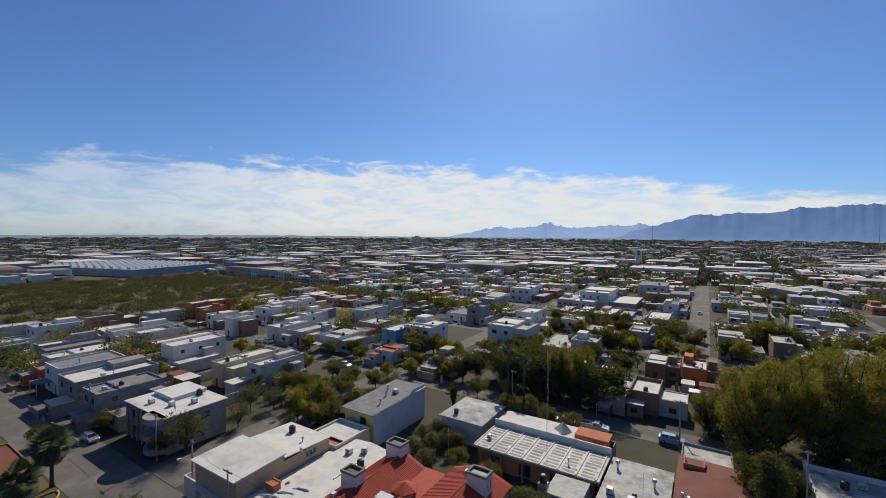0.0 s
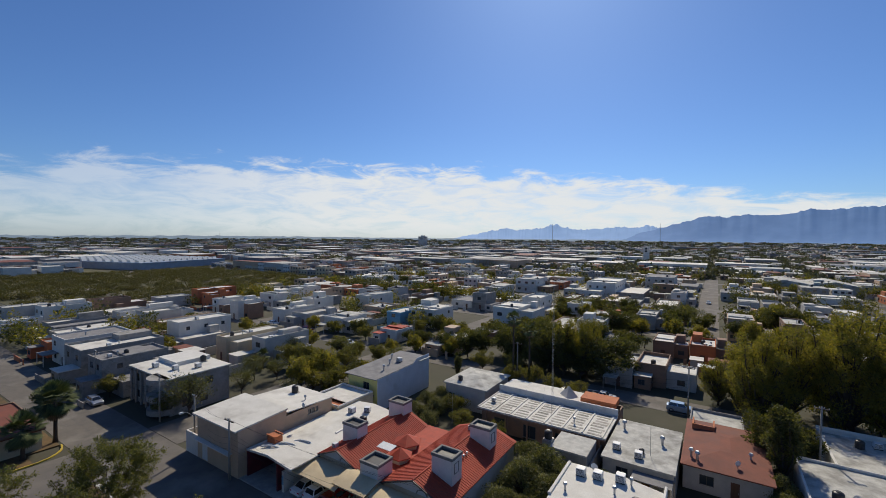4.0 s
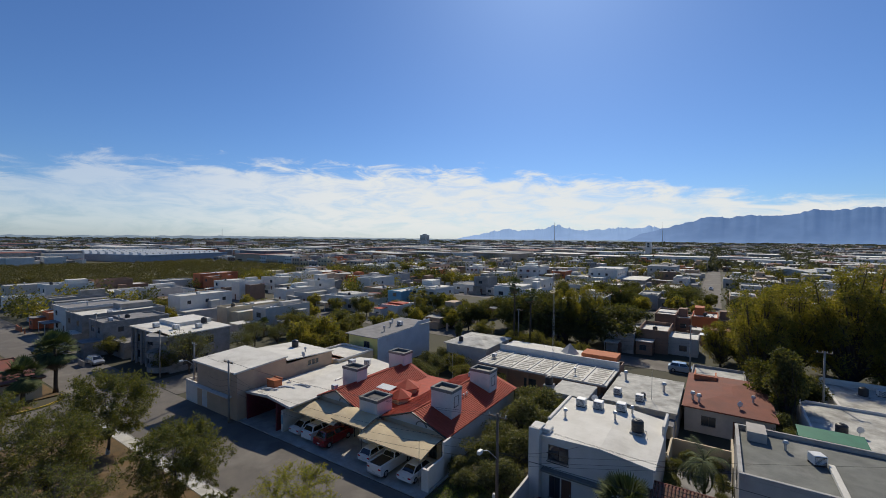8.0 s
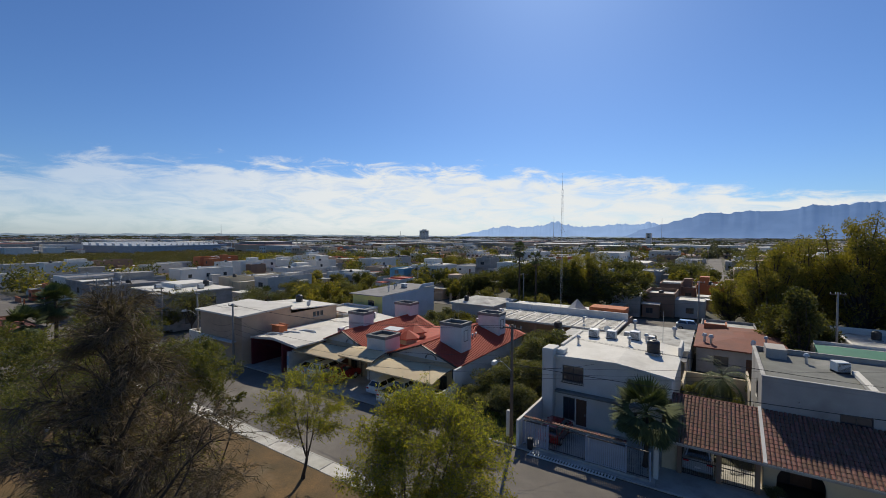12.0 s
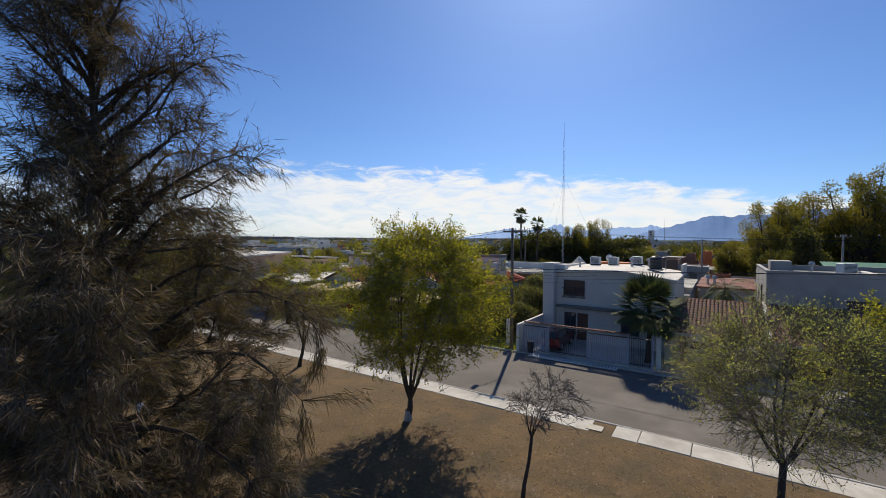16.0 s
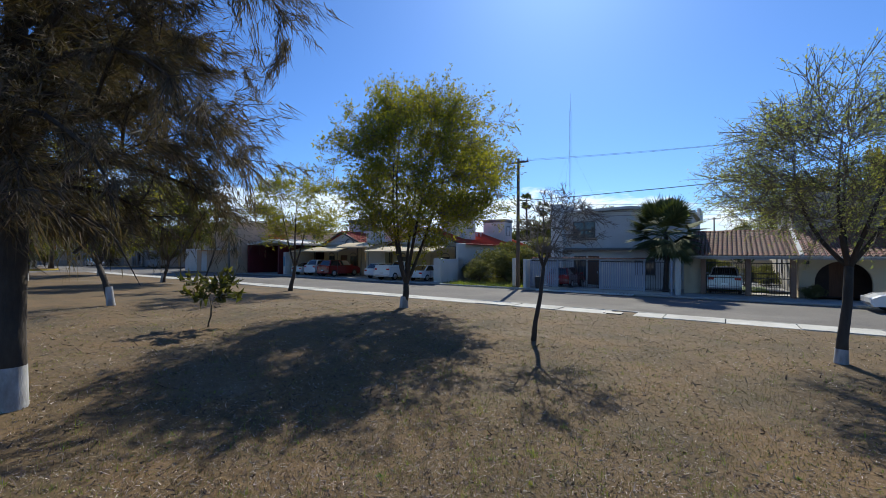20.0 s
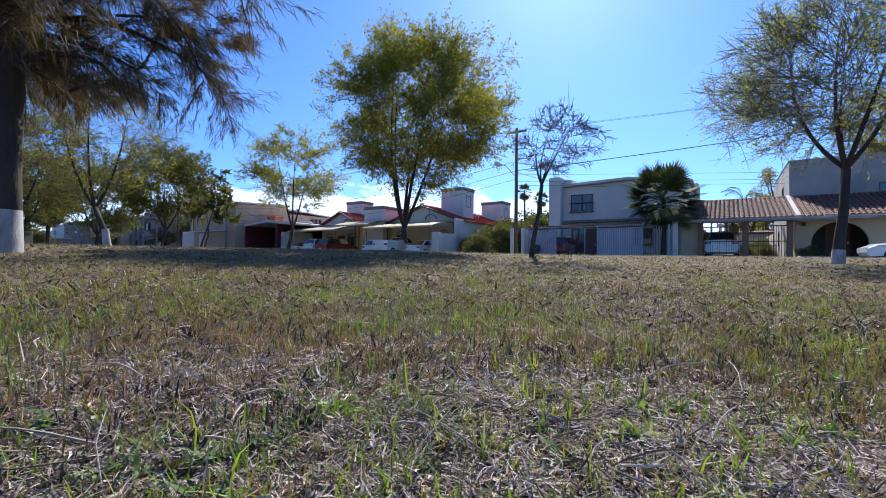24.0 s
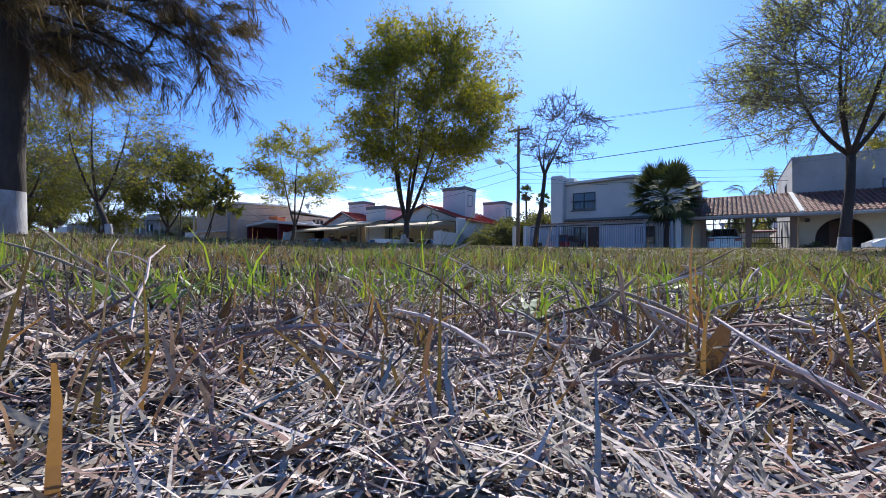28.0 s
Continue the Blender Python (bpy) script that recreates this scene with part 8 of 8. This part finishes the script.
# ---- grass, straw and litter of the lawn ----
GREEN_BLADE = mat("green_grass_blade", (0.23, 0.29, 0.045), (0.11, 0.185, 0.035), 1.5, 0.6, 0, 10, island=0.45, thin=0.45)
OLIVE_BLADE = mat("olive_grass_blade", (0.21, 0.22, 0.07), (0.16, 0.14, 0.062), 1.5, 0.65, 0, 10, island=0.45, thin=0.35)
GOLD_STRAW = mat("golden_dry_grass", (0.27, 0.21, 0.115), (0.17, 0.13, 0.075), 1.0, 0.75, 0.1, 60, island=0.5, thin=0.2)
STRAW = mat("dry_straw", (0.5, 0.43, 0.36), (0.33, 0.265, 0.215), 6.0, 0.75, 0.2, 60, island=0.5)
STRAW_BROWN = mat("brown_straw", (0.25, 0.16, 0.11), (0.15, 0.1, 0.075), 6.0, 0.8, 0.2, 60, island=0.5)
STRAW_DARK = mat("rotten_straw", (0.11, 0.075, 0.055), (0.06, 0.042, 0.034), 6.0, 0.9, 0.2, 60, island=0.5)
DEAD_LEAF = mat("dead_leaf", (0.13, 0.075, 0.05), (0.08, 0.045, 0.03), 8.0, 0.8, 0.2, 60, island=0.4, thin=0.2)
STUBBLE = mat("rusty_stubble", (0.27, 0.165, 0.075), (0.17, 0.105, 0.055), 4.0, 0.75, 0.1, 60, island=0.45, thin=0.25)
WEED = mat("weed_leaf", (0.17, 0.25, 0.075), (0.1, 0.17, 0.05), 2.0, 0.55, 0.1, 40, island=0.3, thin=0.35)
CLOD = mat("dark_soil_clod", (0.06, 0.042, 0.03), (0.035, 0.026, 0.02), 20.0, 0.95, 0.5, 90, rand=0.2)
HERE = (-1.17, 2.76)  # where the camera comes down


def near_spots(r, n, lo, hi, power=1.0, wide=56.0):
    """Places in the fan of lawn ahead, more of them close by."""
    dist = lo * (hi / lo) ** (r.random(n) ** power)
    ang = radians(8.7 - TURN) + np.radians(r.uniform(-wide, wide, n))  # left of +v
    u, v = HERE[0] - dist * np.sin(ang), HERE[1] + dist * np.cos(ang)
    keep = (v < 20.1) & (u > -62) & (u < 54)
    return u[keep], v[keep], dist[keep]


def patchy(u, v, scale, shift, cut):
    """Where the green is thicker."""
    return np.array([noise.noise((a * scale, b * scale, shift)) > cut for a, b in zip(u, v)])


def strips(u, v, z, length, width, lie, bend, r, n_seg=3):
    """Blades or straws as bent, tapering strips. lie: angle above the ground."""
    n = len(u)
    a = r.random(n) * 2 * math.pi
    out = np.stack([np.cos(a), np.sin(a), np.zeros(n)], 1)
    turn = r.standard_normal(n) * 0.5
    side = np.stack([-np.sin(a + turn), np.cos(a + turn), 0.3 * r.standard_normal(n)], 1)
    p = np.stack([u, v, z], 1)
    rings, ang = [], lie.copy()
    curl = r.standard_normal(n) * 0.35
    for k in range(n_seg + 1):
        w = width * (1 - 0.75 * (k / n_seg) ** 1.6)
        rings.append(np.stack([p - side * w[:, None] / 2, p + side * w[:, None] / 2], 1))
        ca, sa = np.cos(curl * k), np.sin(curl * k)
        o2 = np.stack([out[:, 0] * ca - out[:, 1] * sa, out[:, 0] * sa + out[:, 1] * ca, out[:, 2]], 1)
        p = p + (o2 * np.cos(ang)[:, None] + np.array((0, 0, 1)) * np.sin(ang)[:, None]) * (length / n_seg)[:, None]
        ang = ang - bend
    verts = np.stack(rings, 1).reshape(n, -1, 3)
    per = 2 * (n_seg + 1)
    g = Geo()
    g.v = verts.reshape(-1, 3).tolist()
    g.f = [(per * i + 2 * k, per * i + 2 * k + 1, per * i + 2 * k + 3, per * i + 2 * k + 2) for i in range(n) for k in range(n_seg)]
    return g


def heights(u, v):
    return np.array([lawn_z(a, b) for a, b in zip(u, v)])


def spread(name, label, material, g, category="grass"):
    solid(name, g, material, 0, 0, label=label, category=category, kind="stuff")


r = np.random.default_rng(77)
# chopped litter lying about: crumbs close by, longer pieces further off
for mat_, name, label, count, lo, hi, ln, wd, lift, segs in (
        (STRAW, "straw_litter", "pale chopped straw strewn over the lawn", 30000, 0.13, 2.0, 0.021, 0.0028, 0.012, 2),
        (STRAW, "straw_litter", "pale flakes of chopped straw on the lawn", 9000, 0.13, 1.8, 0.013, 0.0058, 0.006, 1),
        (STRAW_BROWN, "brown_litter", "brown chopped stalks in the lawn", 26000, 0.13, 2.0, 0.019, 0.0028, 0.01, 2),
        (STRAW_DARK, "rotten_litter", "dark rotten stalks lying in the lawn", 22000, 0.13, 2.0, 0.014, 0.0028, 0.006, 2),
        (STRAW, "straw_litter", "pale dry straw strewn over the lawn", 15000, 0.9, 7.0, 0.036, 0.0034, 0.008, 1),
        (STRAW_BROWN, "brown_litter", "brown dry stalks strewn over the lawn", 22000, 0.9, 7.0, 0.034, 0.0042, 0.008, 1),
        (STRAW_DARK, "rotten_litter", "dark rotten stalks lying in the lawn", 9000, 0.9, 6.0, 0.034, 0.005, 0.004, 1),
        (STRAW, "straw_litter", "pale specks of dry straw over the lawn", 9000, 3.0, 16.0, 0.05, 0.011, 0.01, 1),
        (STRAW, "straw_litter", "pale straw lying all over the lawn", 9000, 0.4, 6.0, 0.03, 0.003, 0.008, 1),
        (STRAW_BROWN, "brown_litter", "brown stalks lying all over the lawn", 12000, 0.4, 6.0, 0.03, 0.0036, 0.008, 1),
        (STRAW, "straw_litter", "pale flecks of dead grass over the lawn", 20000, 3.5, 22.0, 0.045, 0.011, 0.01, 1),
        (STRAW_DARK, "rotten_litter", "dark flecks of dead grass over the lawn", 42000, 2.5, 22.0, 0.05, 0.02, 0.008, 1),
        (GOLD_STRAW, "straw_litter", "golden dry straw strewn over the lawn", 26000, 2.2, 18.0, 0.075, 0.008, 0.006, 1)):
    u, v, d = near_spots(r, count, lo, hi, 1.0, 180.0 if "all" in label else 64.0)
    n = len(u)
    grow = (d / lo) ** 0.3 * 0.75
    length = (ln * grow * np.exp(0.5 * r.standard_normal(n))).clip(0.005, 0.16)
    spread(name, label, mat_, strips(u, v, heights(u, v) + lift * r.random(n) + 0.001, length, wd * grow * (0.5 + r.random(n)), np.radians(r.normal(4, 16, n)), np.radians(r.normal(3, 9, n)), r, segs), "straw")
# bent twigs and thick stalks right by the camera
for mat_, label, count, lo, hi, rad in ((STRAW, "bent pale stalks among the straw", 560, 0.28, 2.4, 0.0017), (STRAW_BROWN, "bent brown stalks among the straw", 460, 0.28, 2.8, 0.0013)):
    u, v, d = near_spots(r, count, lo, hi)
    g = Geo()
    for a, b, e in zip(u, v, d):
        w, turn = r.random() * 6.283, 0.35 * r.standard_normal()
        ln = (0.04 + 0.11 * r.random() ** 1.6) * (0.8 + 0.4 * e)
        z, rise = lawn_z(a, b) + 0.006, abs(r.normal(0, 0.16)) if r.random() < 0.75 else 0.8 * r.random()
        pts = [(a, b, z)]
        for k in range(4):
            w += turn + 0.3 * r.standard_normal()
            x, y, z0 = pts[-1]
            pts.append((x + math.cos(w) * ln / 4, y + math.sin(w) * ln / 4, max(z0 + (rise - 0.1 * k) * ln / 4, lawn_z(x, y) + 0.004)))
        k = float(rad * (0.6 + 0.9 * r.random()) * (0.9 + 0.3 * e))
        g.tube(pts, [k * 0.8, k, k, k * 0.9, k * 0.5], 5)
    spread("dry_stalks", label, mat_, g, "straw")
# short stubble standing in tufts
for mat_, name, label, tufts, per, lo, hi, ln, wd, cut, shift, power in (
        (GREEN_BLADE, "green_grass", "bright green grass tufts", 1150, 9, 0.6, 6.0, 0.05, 0.0042, 0.02, 1.0, 0.75),
        (OLIVE_BLADE, "olive_grass", "olive and yellowing grass tufts", 1500, 10, 0.5, 7.0, 0.036, 0.003, -0.35, 2.0, 0.6),
        (STRAW_BROWN, "dry_stubble", "brown standing grass stubble", 1300, 9, 0.3, 6.0, 0.032, 0.0028, -0.4, 3.0, 0.8),
        (STUBBLE, "dry_stubble", "rusty standing stubble in small tufts", 520, 5, 0.2, 5.0, 0.036, 0.0034, -0.2, 4.0, 0.9),
        (GREEN_BLADE, "green_grass", "green grass patches on the lawn", 7500, 7, 1.6, 20.0, 0.036, 0.006, 0.0, 1.0, 0.62),
        (OLIVE_BLADE, "olive_grass", "olive grass over the dry lawn", 9000, 8, 1.6, 24.0, 0.032, 0.0058, -0.4, 2.0, 0.6),
        (GOLD_STRAW, "dry_stubble", "golden dry stubble over the lawn", 15000, 7, 1.3, 24.0, 0.03, 0.0058, -0.5, 3.0, 0.6),
        (STUBBLE, "dry_stubble", "coarse rusty clumps of dry grass", 3400, 10, 1.1, 13.0, 0.036, 0.0062, -0.1, 6.0, 0.7),
        (STRAW, "dry_stubble", "pale upright dry stems in clumps", 2000, 7, 1.1, 12.0, 0.036, 0.005, 0.0, 7.0, 0.7),
        (STRAW_DARK, "dry_stubble", "dark short blades low in the grass clumps", 3200, 9, 0.8, 11.0, 0.028, 0.008, -0.1, 6.0, 0.7),
        (GREEN_BLADE, "green_grass", "fresh green shoots among the dry clumps", 1600, 8, 1.0, 10.0, 0.046, 0.006, 0.05, 8.0, 0.7)):
    u, v, d = near_spots(r, tufts, lo, hi, power)
    ok = patchy(u, v, 0.9, shift, cut)
    u, v = u[ok], v[ok]
    u = (u[:, None] + 0.018 * r.standard_normal((len(u), per)) * (1 + 2.5 * (lo > 1))).ravel()
    v = (v[:, None] + 0.018 * r.standard_normal((len(v), per)) * (1 + 2.5 * (lo > 1))).ravel()
    n = len(u)
    tall = np.exp(0.42 * r.standard_normal(n // per)).repeat(per)
    spread(name, label, mat_, strips(u, v, heights(u, v) - 0.003, ln * tall * (0.35 + 1.0 * r.random(n)), wd * (0.6 + 0.7 * r.random(n)), np.radians(r.normal(62, 20, n)), np.radians(r.normal(14, 12, n)), r, 3 if lo < 1 else 1))
# low broad-leaved weeds, each a rosette of curved leaves
u, v, d = near_spots(r, 150, 0.55, 7.0, 0.8)
ok = patchy(u, v, 0.9, 1.0, 0.0)
u, v = u[ok], v[ok]
per = 13
size = (0.5 + 0.9 * r.random(len(u))).repeat(per)
u, v = (u[:, None] + 0.01 * r.standard_normal((len(u), per))).ravel(), (v[:, None] + 0.01 * r.standard_normal((len(v), per))).ravel()
n = len(u)
spread("weeds", "low broad-leaved green weeds in the lawn", WEED, strips(u, v, heights(u, v), 0.055 * size, 0.011 * size, np.radians(r.normal(38, 16, n)), np.radians(r.normal(16, 8, n)), r, 4), "weeds")
# dark clods of soil
u, v, d = near_spots(r, 300, 0.25, 2.6, 0.9)
g = Geo()
for a, b, e in zip(u, v, d):
    k, z, turn = float(0.005 + 0.011 * r.random() ** 2) * (0.8 + 0.25 * e), lawn_z(a, b), r.random() * 6.283
    g.loft([[(a + k * w * math.cos(t + turn) * (0.8 + 0.4 * r.random()), b + k * w * math.sin(t + turn) * (0.7 + 0.4 * r.random()), z + k * h2) for t in np.linspace(0, 6.283, 7, endpoint=False)] for h2, w in ((-0.3, 0.8), (0.25, 1.0), (0.75, 0.85), (1.15, 0.4))])
spread("soil_clods", "dark crumbled soil clods between the straw", CLOD, g, "soil")
# dead leaves
u, v, d = near_spots(r, 130, 0.3, 6.0)
g = Geo()
for a, b in zip(u, v):
    m4 = pose(a, b, lawn_z(a, b) + 0.008, r.normal(0, 25), r.normal(0, 25), r.random() * 360)
    k = 0.008 + 0.02 * r.random() ** 1.5
    rim = [(math.cos(t) * k * (1.5 if abs(math.cos(t)) > 0.9 else 1), math.sin(t) * k * 0.55, 0.5 * k * math.cos(2 * t)) for t in np.linspace(0, 6.283, 9, endpoint=False)]
    g.add([tuple(m4 @ Vector(p)) for p in [(0, 0, -0.1 * k), *rim]], [(0, i, i % 9 + 1) for i in range(1, 10)])
spread("dead_leaves", "curled brown dead leaves on the lawn", DEAD_LEAF, g, "leaves")
# weeds and tall grass on the vacant lot
u, v = r.uniform(-21.3, -13.5, 9000), r.uniform(31.3, 58, 9000)
n = len(u)
spread("wild_grass", "tall green wild grass on the vacant lot", OLIVE_BLADE, strips(u, v, np.full(n, -0.2), 0.35 * (0.4 + 1.1 * r.random(n)), 0.03 * (0.5 + r.random(n)), np.radians(r.normal(68, 18, n)), np.radians(r.normal(16, 10, n)), r))
u, v = r.uniform(-20.8, -13.6, 5000), r.uniform(31.2, 36, 5000)
n = len(u)
spread("wild_grass", "bright green weeds along the lot's edge", GREEN_BLADE, strips(u, v, np.full(n, -0.2), 0.28 * (0.4 + 1.1 * r.random(n)), 0.02 * (0.5 + r.random(n)), np.radians(r.normal(68, 18, n)), np.radians(r.normal(16, 10, n)), r))
